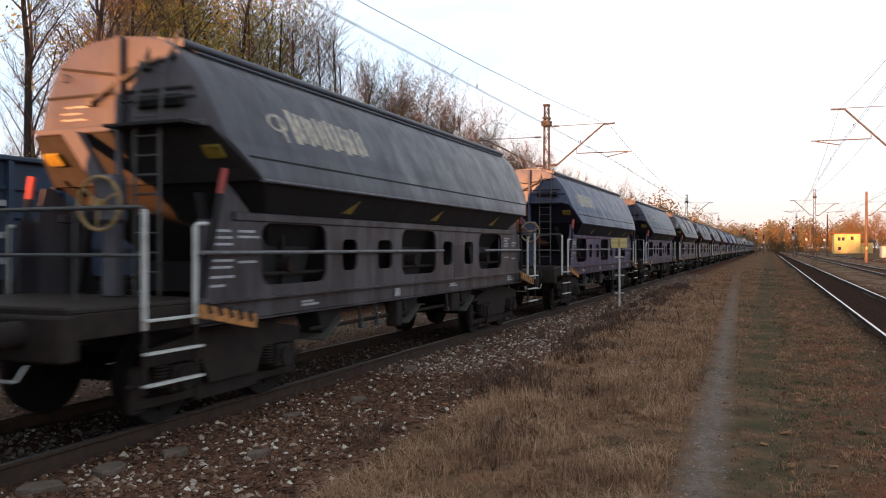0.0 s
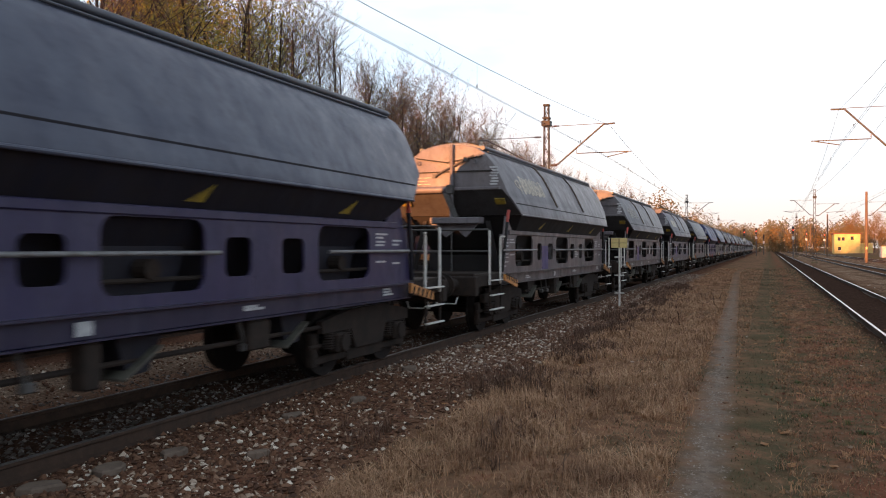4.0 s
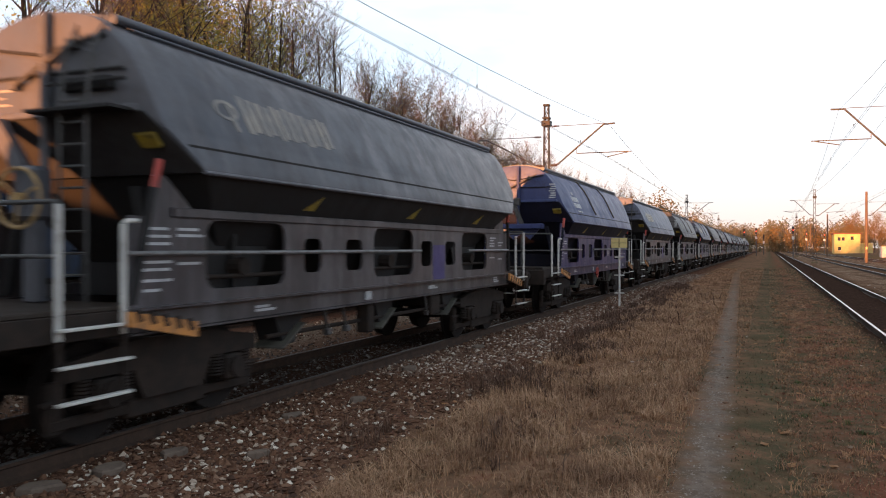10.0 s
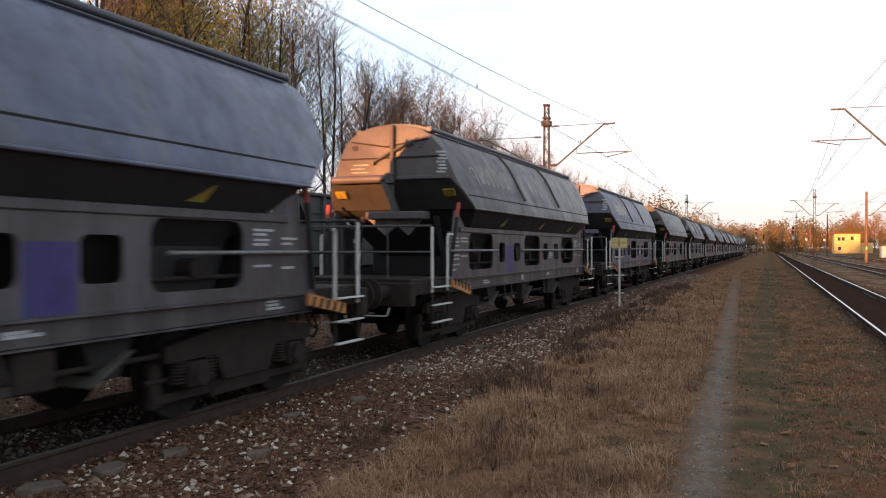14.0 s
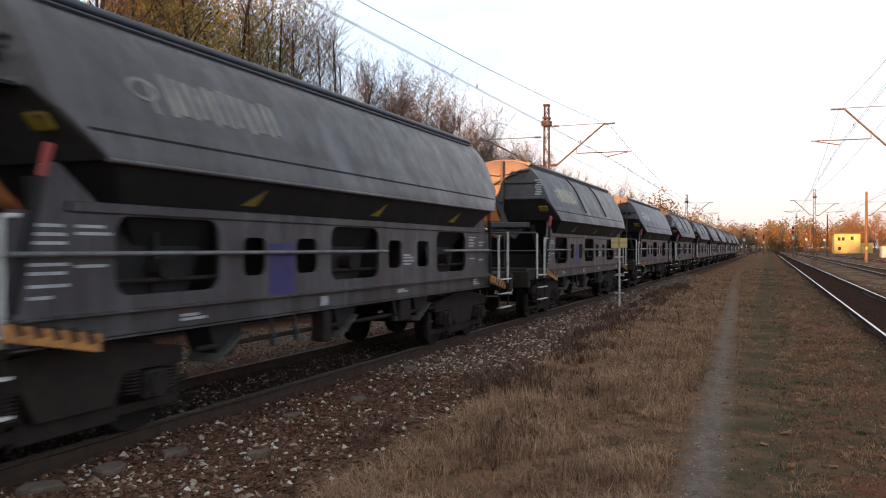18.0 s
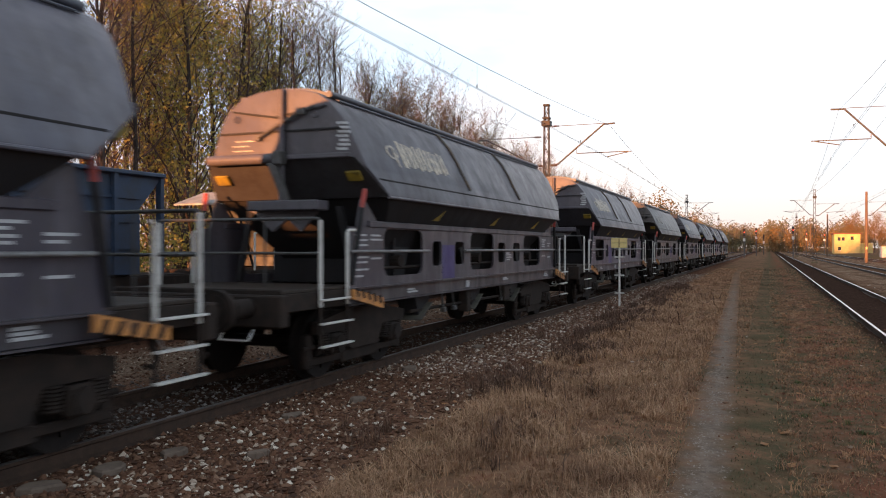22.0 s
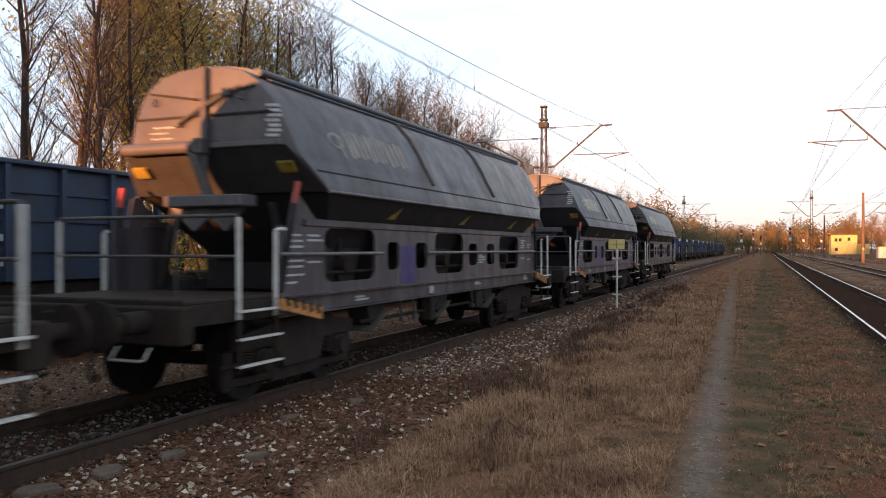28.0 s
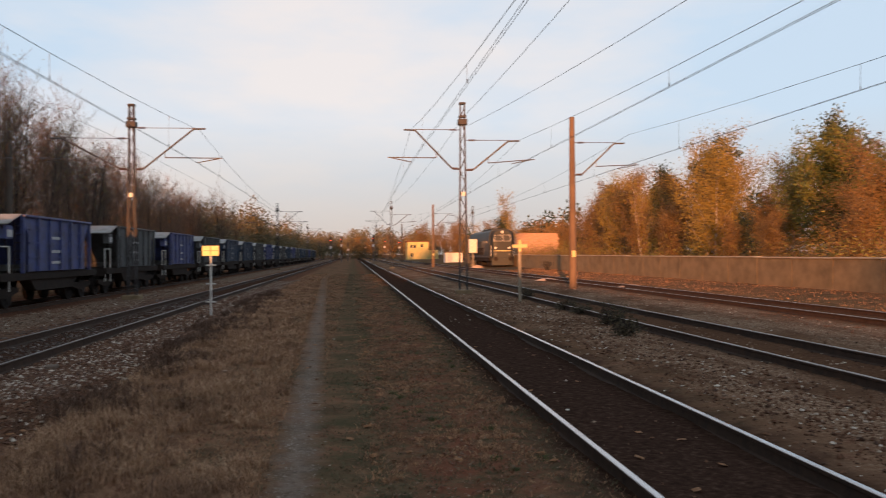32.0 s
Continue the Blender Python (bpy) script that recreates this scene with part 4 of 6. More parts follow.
        w.matrix_basis = pose(0, y, 0.46)
    return wagon


PITCH = 15.7


def run(t):
    """Metres that the train has rolled since the start."""
    u = t / 32.0
    return 296.79 * u + 23.04 * u * u + 5.86 * u ** 3


GREY, BLUEGREY, VIO, TANGREY, GREENGREY = (0.235, 0.235, 0.25), (0.20, 0.225, 0.28), (0.155, 0.15, 0.285), (0.245, 0.235, 0.225), (0.19, 0.195, 0.19)
# kind, upper colour, side colour, words, slack in metres
TRAIN = [
    ("ladder", GREY, GREY, "grey", 0),
    ("ladder", GREY, GREY, "grey", 0),
    ("ladder", (0.17, 0.175, 0.205), (0.135, 0.125, 0.15), "dark blue-grey", 0.05),
    ("ladder", (0.22, 0.265, 0.42), (0.115, 0.09, 0.33), "violet and blue", 0.34),
    ("ladder", (0.19, 0.205, 0.27), (0.14, 0.125, 0.34), "violet-blue", 0.05),
    ("ribbed", (0.40, 0.40, 0.40), (0.50, 0.50, 0.49), "light grey rust-streaked", 0.2),
    ("ribbed", (0.26, 0.26, 0.275), (0.33, 0.33, 0.36), "grey", 0.2),
    ("ribbed", (0.28, 0.29, 0.34), (0.23, 0.23, 0.45), "violet-grey", 0.14),
    ("ladder", (0.17, 0.20, 0.225), (0.24, 0.235, 0.225), "dirty teal-grey", 0.08),
    ("ribbed", (0.145, 0.17, 0.42), (0.085, 0.058, 0.38), "strong violet", 0.14),
    ("ladder", (0.27, 0.34, 0.50), (0.32, 0.325, 0.35), "grey and blue", 0.19),
    ("ribbed", (0.215, 0.205, 0.19), (0.29, 0.285, 0.28), "tan-grey", 0.3),
    ("ribbed", (0.34, 0.365, 0.46), (0.25, 0.265, 0.47), "pale violet-blue", 0.22),
    ("ladder", (0.28, 0.26, 0.235), (0.29, 0.28, 0.275), "dusty brownish grey", 0.62),
    ("ribbed", (0.24, 0.24, 0.235), (0.30, 0.295, 0.29), "dull grey", 0.36),
    ("ladder", (0.27, 0.29, 0.35), (0.24, 0.24, 0.33), "pale slate", 0.58),
    ("ribbed", (0.25, 0.25, 0.275), (0.28, 0.285, 0.34), "grey", 0.24),
    ("ribbed", (0.25, 0.25, 0.29), (0.23, 0.22, 0.44), "violet-grey", 0.16),
    ("ladder", (0.245, 0.235, 0.205), (0.29, 0.285, 0.29), "tan-grey", 0.16),
    ("ladder", (0.24, 0.25, 0.29), (0.25, 0.25, 0.33), "violet-grey", 0),
    ("ribbed", (0.26, 0.26, 0.27), (0.32, 0.32, 0.35), "grey", 0.2),
    ("ribbed", (0.23, 0.245, 0.285), (0.25, 0.24, 0.46), "violet-grey", 0.28),
    ("ladder", (0.22, 0.22, 0.225), (0.25, 0.25, 0.26), "dark grey", 0.05),
]


def wagon_y(i, slack, t):
    return 7.183 - 3.1 + PITCH * (i - 1) + 0.7 * slack + 0.05 - run(t)


def roll_wheels(wagon):
    step = 0.05
    for w in wagon.children:
        if w.name.split(".")[0] == "wheelset":
            at = w.matrix_basis.translation.copy()
            walk(w, [(k * step, pose(*at, math.degrees(run(k * step) / 0.46))) for k in range(int(32 / step) + 1)])


# lately repainted wagons: body, side wall and lower hopper, the last darkened as if shaded
FRESH = {
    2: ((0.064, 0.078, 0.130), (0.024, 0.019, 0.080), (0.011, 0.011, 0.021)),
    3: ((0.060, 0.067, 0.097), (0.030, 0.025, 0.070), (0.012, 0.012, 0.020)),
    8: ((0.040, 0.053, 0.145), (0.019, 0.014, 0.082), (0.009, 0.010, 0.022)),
}
# wagons whose lettering has almost worn off
FAINT = (3, 5, 7, 10, 12, 17, 19)


def white_lettering(w):
    """The strong violet wagon carries small white blocks in place of the tan lettering, and a red hand wheel on its sill."""
    for o in list(w.children_recursive):
        if o.name.split(".")[0] in ("emblem", "emblem_stem", "letter_block"):
            bpy.data.objects.remove(o)

    def block(y0, y1, z0, z1):
        q = [(y0, z1), (y1, z1), (y1 + 0.02, z0), (y0 + 0.02, z0)]
        face = [(side_x(z) + 0.007, y, z) for y, z in q]
        sh = Shape().add(face + [(x - 0.02, y, z) for x, y, z in face], [(0, 1, 2, 3), (7, 6, 5, 4), (0, 4, 5, 1), (1, 5, 6, 2), (2, 6, 7, 3), (3, 7, 4, 0)])
        part("letter_block", sh, WHITE_MARK, w, "small white lettering block")
    for y in range(5):
        block(4.12 + 0.17 * y, 4.25 + 0.17 * y, 3.10, 3.24)
        block(4.15 + 0.17 * y, 4.28 + 0.17 * y, 2.92, 3.05)
        block(4.30 + 0.12 * y, 4.37 + 0.12 * y, 2.79, 2.84)
    block(4.36, 4.52, 3.29, 3.38)
    wheel = part("sill_wheel", Shape().ring((1.30, 7.45, 0.96), 0.16, 0.018, "x", 22, 6), RED, w, "red hand wheel on the sill", smooth=True)
    sh = Shape().rod((1.2, 7.45, 0.96), (1.32, 7.45, 0.96), 0.03, 10)
    for k in range(4):
        a = k * math.pi / 2 + 0.5
        sh.rod((1.30, 7.45, 0.96), (1.30, 7.45 + 0.16 * math.cos(a), 0.96 + 0.16 * math.sin(a)), 0.011, 5)
    part("spoke", sh, RED, wheel)


def build_train():
    made = {}
    wagons = []
    for i, (kind, up, side, words, slack) in enumerate(TRAIN, -1):
        if kind not in made:
            made[kind] = build_wagon(kind)
            roll_wheels(made[kind])
            w = made[kind]
        else:
            w = copy_thing(made[kind], pose(0, 0, 0))
        w.matrix_basis = pose(TRACKS["train"][0], wagon_y(i, slack, 0), TRACKS["train"][1])
        trim = "two dark roof ribs" if kind == "ribbed" else "end ladder and yellow hand wheel"
        tagged(w, f"{words} hopper wagon with {trim}", "freight wagon", "wagons of the passing freight train")
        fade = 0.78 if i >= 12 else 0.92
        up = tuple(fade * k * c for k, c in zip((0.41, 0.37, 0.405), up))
        # walls below the overhang toned down further, their shade put into the colour
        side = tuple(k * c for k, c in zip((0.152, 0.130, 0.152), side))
        # near-black lower tone stands in for shade below the overhang
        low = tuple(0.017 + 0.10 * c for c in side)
        up, side, low = FRESH.get(i, (up, side, low))
        for o in w.children_recursive:
            base = o.name.split(".")[0]
            if o.material_slots and o.material_slots[0].material == PAINT and (i in FRESH or base == "paint_patch"):
                o.material_slots[0].link = "OBJECT"
                o.material_slots[0].material = PAINT_FRESH
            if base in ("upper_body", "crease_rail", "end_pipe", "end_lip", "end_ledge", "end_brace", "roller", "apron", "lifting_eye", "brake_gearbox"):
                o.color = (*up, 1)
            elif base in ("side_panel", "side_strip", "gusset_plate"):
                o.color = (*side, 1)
            elif base == "paint_patch":
                o.color = (0.038, 0.031, 0.15, 1) if i not in (1, 2, 3, 8) else (*side, 1)
                if i in (12, 14):
                    o.location.y -= 3.6
            elif base == "end_slope":
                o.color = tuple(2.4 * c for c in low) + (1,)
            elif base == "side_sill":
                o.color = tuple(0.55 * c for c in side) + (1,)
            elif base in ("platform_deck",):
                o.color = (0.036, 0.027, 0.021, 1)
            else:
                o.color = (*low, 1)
        if i == 8:
            white_lettering(w)
        elif i in FAINT:
            for o in w.children_recursive:
                if o.name.split(".")[0] in ("emblem", "emblem_stem", "letter_block"):
                    o.material_slots[0].link = "OBJECT"
                    o.material_slots[0].material = FADED
        wagons.append((w, i, slack))
    return wagons


WAGONS = build_train()


def motions():
    """The train rolls past along its straight track."""
    for w, i, slack in WAGONS:
        walk(w, [(t, pose(TRACKS["train"][0], wagon_y(i, slack, t), TRACKS["train"][1])) for t in [k * 1.0 for k in range(33)]])


# ---- standing hopper train on the siding ----
BLUE_PAINT = worn("faded_blue_hopper_paint", (0.055, 0.075, 0.225), (0.045, 0.045, 0.07), 0.6, 0.0, 2.2, (0.42, 0.72))
TEAL_PAINT = worn("dull_navy_blue_paint", (0.026, 0.050, 0.098), (0.030, 0.036, 0.048), 0.6, 0.0, 2.2, (0.42, 0.72))
DARK_PAINT = worn("sooty_grey_hopper_paint", (0.085, 0.09, 0.092), (0.05, 0.047, 0.045), 0.7, 0.0, 2.2, (0.42, 0.72))
CANOPY = worn("pale_dusty_sheet_steel", (0.33, 0.32, 0.31), (0.20, 0.18, 0.16), 0.6, 0.0, 3.0)


def build_open_hopper(paint, words):
    """Short open hopper: ribbed sides, sloping end sheet over a platform; y runs from its front."""
    wagon = thing("open_hopper_wagon", f"{words} open hopper wagon standing on the siding", "freight wagon", group="standing hopper wagons on the siding")
    L, b0, b1 = 10.9, 2.2, 9.2
    for s in (-1, 1):
        x0, x1 = sorted((s * 1.40, s * 1.44))
        side = part("side_wall", Shape().prism([(b0, 3.15), (b1, 3.15), (b1 - 0.62, 2.5), (b1 - 0.62, 1.25), (b0 + 0.52, 1.25), (b0 + 0.52, 2.5)], "x", x0, x1), paint, wagon)
        for k in range(1, 6 if s > 0 else 1):
            y = b0 + 0.2 + k * (b1 - b0 - 0.4) / 6
            yb = min(max(y, b0 + 0.62), b1 - 0.72)
            part("side_rib", Shape().prism([(y - 0.05, 3.13), (y + 0.05, 3.13), (yb + 0.05, 1.27), (yb - 0.05, 1.27)], "x", *sorted((s * 1.44, s * 1.53))), paint, side)
        for z in (1.75, 2.25, 2.7) if s > 0 else ():
            part("side_rail", Shape().box(*sorted((s * 1.44, s * 1.475)), b0 + 0.54, b1 - 0.64, z - 0.03, z + 0.03), paint, side)
        for y in (b0 + 0.05, b1 - 0.05) if s > 0 else ():
            part("end_post", Shape().box(s * 1.36, s * 1.50, y - 0.05, y + 0.05, 1.2, 3.14, 0.01), paint, wagon)
        if s > 0:
            ladder = Shape().rod((1.36, b0 - 0.45, 1.2), (1.36, b0 - 0.45, 2.95), 0.02, 6)
            for k in range(6):
                ladder.rod((1.36, b0 - 0.45, 1.4 + 0.28 * k), (1.40, b0 + 0.05, 1.4 + 0.28 * k), 0.013, 5)
            part("end_ladder", ladder, UNDER, wagon, "dark side ladder")
            part("side_box", Shape().box(1.05, 1.33, b0 - 1.0, b0 - 0.5, 2.35, 2.8, 0.02), paint, wagon)
            part("label_plate", Shape().box(1.33, 1.345, b0 - 0.95, b0 - 0.55, 2.42, 2.66), WHITE_MARK, wagon, "white label plate")
        for z in (2.45, 1.95, 1.55) if s > 0 else ():
            part("stencil_bar", Shape().box(1.476, 1.48, b0 + 2.6, b0 + 3.5, z - 0.05, z + 0.05), WHITE_MARK, wagon)
        part("top_rim", Shape().box(*sorted((s * 1.38, s * 1.55)), b0, b1, 3.12, 3.2, 0.015), paint, wagon)
        part("sill", Shape().box(*sorted((s * 1.25, s * 1.38)), 0.6, L - 0.6, 0.95, 1.2, 0.015), UNDER, wagon)
        part("hopper_leg", Shape().prism([(b0 + 0.6, 1.25), (b1 - 0.7, 1.25), (b1 - 1.7, 0.55), (b0 + 1.6, 0.55)], "x", *sorted((s * 0.9, s * 1.30))), UNDER, wagon)
        if s < 0:
            continue
        for y in (0.66, 1.5):
            part("corner_post", Shape().box(*sorted((s * 1.27, s * 1.31)), y - 0.025, y + 0.025, 0.6, 2.1, 0.006), WHITE_RAIL, wagon)
        part("corner_rail", Shape().rod((s * 1.29, 0.66, 2.1), (s * 1.29, 1.5, 2.1), 0.02, 6).rod((s * 1.29, 0.66, 1.1), (s * 1.29, 1.5, 1.1), 0.02, 6), WHITE_RAIL, wagon)
        for y0 in (1.6, L - 1.6):
            part("side_frame", Shape().prism([(y0 - 1.2, 0.55), (y0 - 1.2, 0.70), (y0 + 1.2, 0.70), (y0 + 1.2, 0.55), (y0 + 0.3, 0.38), (y0 - 0.3, 0.38)], "x", *sorted((s * 0.98, s * 1.08))), UNDER, wagon)
    part("end_sheet", Shape().prism([(b0 - 0.02, 3.2), (b0 + 0.02, 3.2), (b0 + 1.6, 1.3), (b0 + 1.56, 1.3)], "x", -1.4, 1.4), paint, wagon)
    part("end_sheet", Shape().prism([(b1 - 0.02, 3.2), (b1 + 0.02, 3.2), (b1 - 1.6, 1.3), (b1 - 1.64, 1.3)], "x", -1.4, 1.4), paint, wagon)
    part("floor_ridge", Shape().prism([(-1.4, 1.25), (1.4, 1.25), (0.0, 2.0)], "y", b0 + 1.4, b1 - 1.4), DARK_PAINT, wagon)
    part("sloping_canopy", Shape().prism([(b0, 3.18), (b0, 3.22), (b0 - 1.15, 2.86), (b0 - 1.15, 2.82)], "x", -1.42, 1.42), CANOPY, wagon, "pale dusty sloping end canopy")
    # struts take the dark underframe tone so that they look unlit
    for x in (-1.2, -0.4, 0.4, 1.2):
        part("canopy_strut", Shape().rod((x, b0 - 1.05, 2.84), (x, b0 - 0.3, 1.2), 0.03, 6), UNDER, wagon)
    part("platform", Shape().box(-1.35, 1.35, 0.55, L - 0.55, 1.15, 1.22), UNDER, wagon)
    for y, d in ((0, 1), (L, -1)):
        part("headstock", Shape().box(-1.3, 1.3, *sorted((y + d * 0.5, y + d * 0.65)), 0.85, 1.2, 0.015), UNDER, wagon)
        for s in (-1, 1):
            part("buffer", Shape().rod((s * 0.875, y + d * 0.5, 1.05), (s * 0.875, y + d * 0.05, 1.05), 0.09, 10).rod((s * 0.875, y + d * 0.05, 1.05), (s * 0.875, y, 1.05), 0.23, 16), UNDER, wagon)
    ws = wheelset().mesh("wheelset", WHEEL_STEEL)
    for y in (0.8, 2.4, L - 2.4, L - 0.8):
        o = new("wheelset", ws)
        o.parent = wagon
        o.matrix_basis = pose(0, y, 0.46)
    return wagon


def build_siding_train():
    x, z = TRACKS["siding"]
    blue, dark, mid = build_open_hopper(BLUE_PAINT, "bright blue"), build_open_hopper(DARK_PAINT, "sooty grey"), build_open_hopper(TEAL_PAINT, "dull navy-blue")
    # the first ones stand out of view, added to block the low sun
    order = [mid, mid, dark, mid, mid, mid, mid, dark, blue, dark, blue, dark, mid, mid, dark, blue, mid, dark, mid, blue, dark, mid, mid, dark, blue, dark, mid, dark]
    used = set()
    for k, proto in enumerate(order):
        m = pose(x, 4.2 + 11.2 * (k - 6) - (0.65 if k <= 6 else 0.0), z)
        if id(proto) in used:
            copy_thing(proto, m)
        else:
            proto.matrix_basis = m
            used.add(id(proto))


build_siding_train()


# ---- overhead line ----
SPAN, ROW0 = 66.6, 35.4


def lattice_mast(x, y, height, arms, label, n=14):
    mast = thing("catenary_mast", label, "catenary mast", pose(x, y, ground_z(x, y, False)), group="overhead line masts")
    part("foundation", Shape().box(-0.35, 0.35, -0.35, 0.35, -0.3, 0.18, 0.03), CONCRETE, mast)
    half0, half1 = 0.17, 0.09
    for sx in (-1, 1):
        for sy in (-1, 1):
            part("leg", Shape().rod((sx * half0, sy * half0, 0.1), (sx * half1, sy * half1, height), 0.028, 4), MAST_STEEL, mast)
    for k in range(n):
        z0, z1 = 0.3 + k * (height - 0.4) / n, 0.3 + (k + 1) * (height - 0.4) / n
        w0, w1 = np.interp(z0, [0, height], [half0, half1]), np.interp(z1, [0, height], [half0, half1])
        g = 1 if k % 2 else -1
        sh = Shape()
        for sy in (-1, 1):
            sh.rod((-g * w0, sy * w0, z0), (g * w1, sy * w1, z1), 0.017, 4)
        for sx in (-1, 1):
            sh.rod((sx * w0, -g * w0, z0), (sx * w1, g * w1, z1), 0.017, 4)
        part("lacing", sh, MAST_STEEL, mast)
    part("collar", Shape().box(-0.2, 0.2, -0.2, 0.2, height - 0.95, height - 0.7, 0.02).box(-0.16, 0.16, -0.16, 0.16, height - 0.62, height - 0.54), MAST_STEEL, mast)
    part("cap", Shape().box(-0.14, 0.14, -0.14, 0.14, height - 0.04, height + 0.04, 0.01), MAST_STEEL, mast)
    part("number_plate", Shape().box(-0.08, 0.08, -0.2, -0.185, 4.3, 4.48), SIGN_WHITE, mast)
    base = ground_z(x, y, False)
    for target, zt, zc in arms:
        cantilever(mast, target - x, zt - base, zc - base, height)
    return mast


def cantilever(mast, dx, z_top, z_contact, height):
    """Bracket arm, tie, insulators and registration arm, reaching dx sideways."""
    s = 1 if dx > 0 else -1
    arm = part("bracket_arm", Shape().pipe([(s * 0.15, 0, z_contact - 0.3), (s * 0.5, 0, z_contact - 0.25), (dx - s * 0.25, 0, z_top), (dx + s * 0.25, 0, z_top + 0.02)], 0.038, 8), GALV, mast, "slanting bracket arm")
    part("tie_rod", Shape().rod((s * 0.12, 0, z_top + 0.03), (dx - s * 0.2, 0, z_top + 0.04), 0.015, 6), GALV, arm)
    sh = Shape()
    for k in range(5):
        sh.rod((s * (0.28 + k * 0.06), 0, z_top + 0.03), (s * (0.31 + k * 0.06), 0, z_top + 0.03), 0.05, 10)
    part("tie_insulator", sh, INSULATOR, arm)
    sh = Shape()
    for k in range(5):
        sh.rod((s * (0.22 + k * 0.055), 0, z_contact - 0.285), (s * (0.25 + k * 0.055), 0, z_contact - 0.28), 0.055, 10)
    part("foot_insulator", sh, INSULATOR, arm)
    k = 0.42
    ax, az = s * 0.5 + (dx - s * 0.75) * k, z_contact - 0.25 + (z_top - z_contact + 0.25) * k
    part("registration_arm", Shape().rod((ax, 0, az - 0.25), (dx + s * 0.95, 0, z_contact + 0.2), 0.022, 6).rod((dx + s * 0.8, 0, z_contact + 0.18), (dx - s * 0.1, 0, z_contact), 0.02, 6).rod((ax, 0, az - 0.25), (ax, 0, az), 0.015, 6), GALV, arm)


def concrete_pole(x, y, height, arms, label):
    pole = thing("catenary_pole", label, "catenary pole", pose(x, y, ground_z(x, y, False)), group="overhead line masts")
    part("shaft", Shape().rod((0, 0, -0.3), (0, 0, height), 0.19, 16, 0.12), POLE_MAT, pole, smooth=True)
    part("plate", Shape().box(-0.09, 0.09, -0.2, -0.17, 1.5, 1.8, 0.005), SIGN_YELLOW, pole, "small faded yellow plate")
    base = ground_z(x, y, False)
    for target, zt, zc in arms:
        cantilever(pole, target - x, zt - base, zc - base, height)
    return pole


def build_overhead():
    for k in range(-1, 6):
        y = ROW0 + SPAN * k
        lattice_mast(-9.25, y, 8.2, [(-6.45, 7.15, 5.72), (-12.3, 6.7, 5.72)], "rusty lattice overhead line mast beside the main track", 14 if k < 2 else 7)
        lattice_mast(4.85, y, 8.4, [(2.5, 7.2, 5.8), (7.15, 6.75, 5.75)], "tall lattice overhead line mast between two tracks", 14 if k < 2 else 7)
    for k in range(0, 4):
        concrete_pole(10.33, 37.3 + SPAN * k, 8.1, [(12.63, 6.95, 5.75)], "brown rust-stained concrete pole beside the far track")
    pole = thing("concrete_post", "weathered grey-brown concrete post behind the siding", "post", pose(-16.4, 40.9, ground_z(-16.4, 40.9, False)))
    part("shaft", Shape().rod((0, 0, -0.3), (0, 0, 7.4), 0.2, 14, 0.16), OLD_POST, pole, smooth=True)
    part("band", Shape().rod((0, 0, 6.6), (0, 0, 6.66), 0.185, 14), GALV, pole)
    lattice_mast(16.2, ROW0 + SPAN * 1.1, 8.0, [(13.4, 7.0, 5.8)], "lattice overhead line mast by the yard")
    # x at the masts behind and ahead, top, sag, contact wire's height
    wires = [(-7.25, -6.45, 7.1, 1.1, 5.66), (3.1, 2.55, 7.2, 1.35, 5.74), (8.2, 7.4, 6.8, 0.85, 5.74), (12.75, 12.45, 7.1, 0.95, 5.74),
             (-10.05, -10.05, 6.85, 0.25, 0), (4.3, 4.95, 7.87, 0.7, 0)]
    for xa, xb, z_top, sag, zc in wires:
        line = thing("catenary_wire" if zc else "feeder_wire", "dark messenger and contact wire over a track" if zc else "dark feeder wire along the masts", "overhead wire")
        top, low, drops = [], [], Shape()
        for k in range(-1, 6):
            x0, x1 = (xa, xb) if k % 2 else (xb, xa)
            for j in range(12):
                u = j / 12
                x, y = x0 * (1 - u) + x1 * u, ROW0 + SPAN * (k + u)
                top.append((x, y, z_top - sag * 4 * u * (1 - u)))
                low.append((x, y, zc))
                if zc and j % 2:
                    drops.rod(top[-1], (x, y, zc), 0.004, 4).rod((x, y, zc + 0.02), (x, y, zc + 0.1), 0.016, 5)
        part("messenger_wire" if zc else "strand", strand(top, 0.0075), WIRE, line)
        if zc:
            for e in (-0.03, 0.03):
                part("contact_wire", strand([(x + e, y, z) for x, y, z in low], 0.006), WIRE, line)
            tagged(part("dropper_set", drops, WIRE, line), kind="stuff")


def build_cross_wire():
    """A wire that leaves the tall mast and swings over the yard track."""
    line = thing("cross_wire", "thin dark wire swinging from the mast over the yard", "overhead wire")
    rows = []
    for j in range(13):
        u = j / 12
        rows.append((5.05 + 4.6 * u, ROW0 - SPAN * u, 7.4 - 0.9 * 4 * u * (1 - u)))
    part("strand", strand(rows, 0.007), WIRE, line)


def strand(points, r, n=5):
    """One unbroken wire through the points."""
    sh = Shape()
    verts, faces = [], []
    for x, y, z in points:
        verts += [(x + r * math.cos(2 * math.pi * i / n), y, z + r * math.sin(2 * math.pi * i / n)) for i in range(n)]
    for k in range(len(points) - 1):
        faces += [(k * n + i, k * n + (i + 1) % n, (k + 1) * n + (i + 1) % n, (k + 1) * n + i) for i in range(n)]
    return sh.add(verts, faces)


build_overhead()
build_cross_wire()


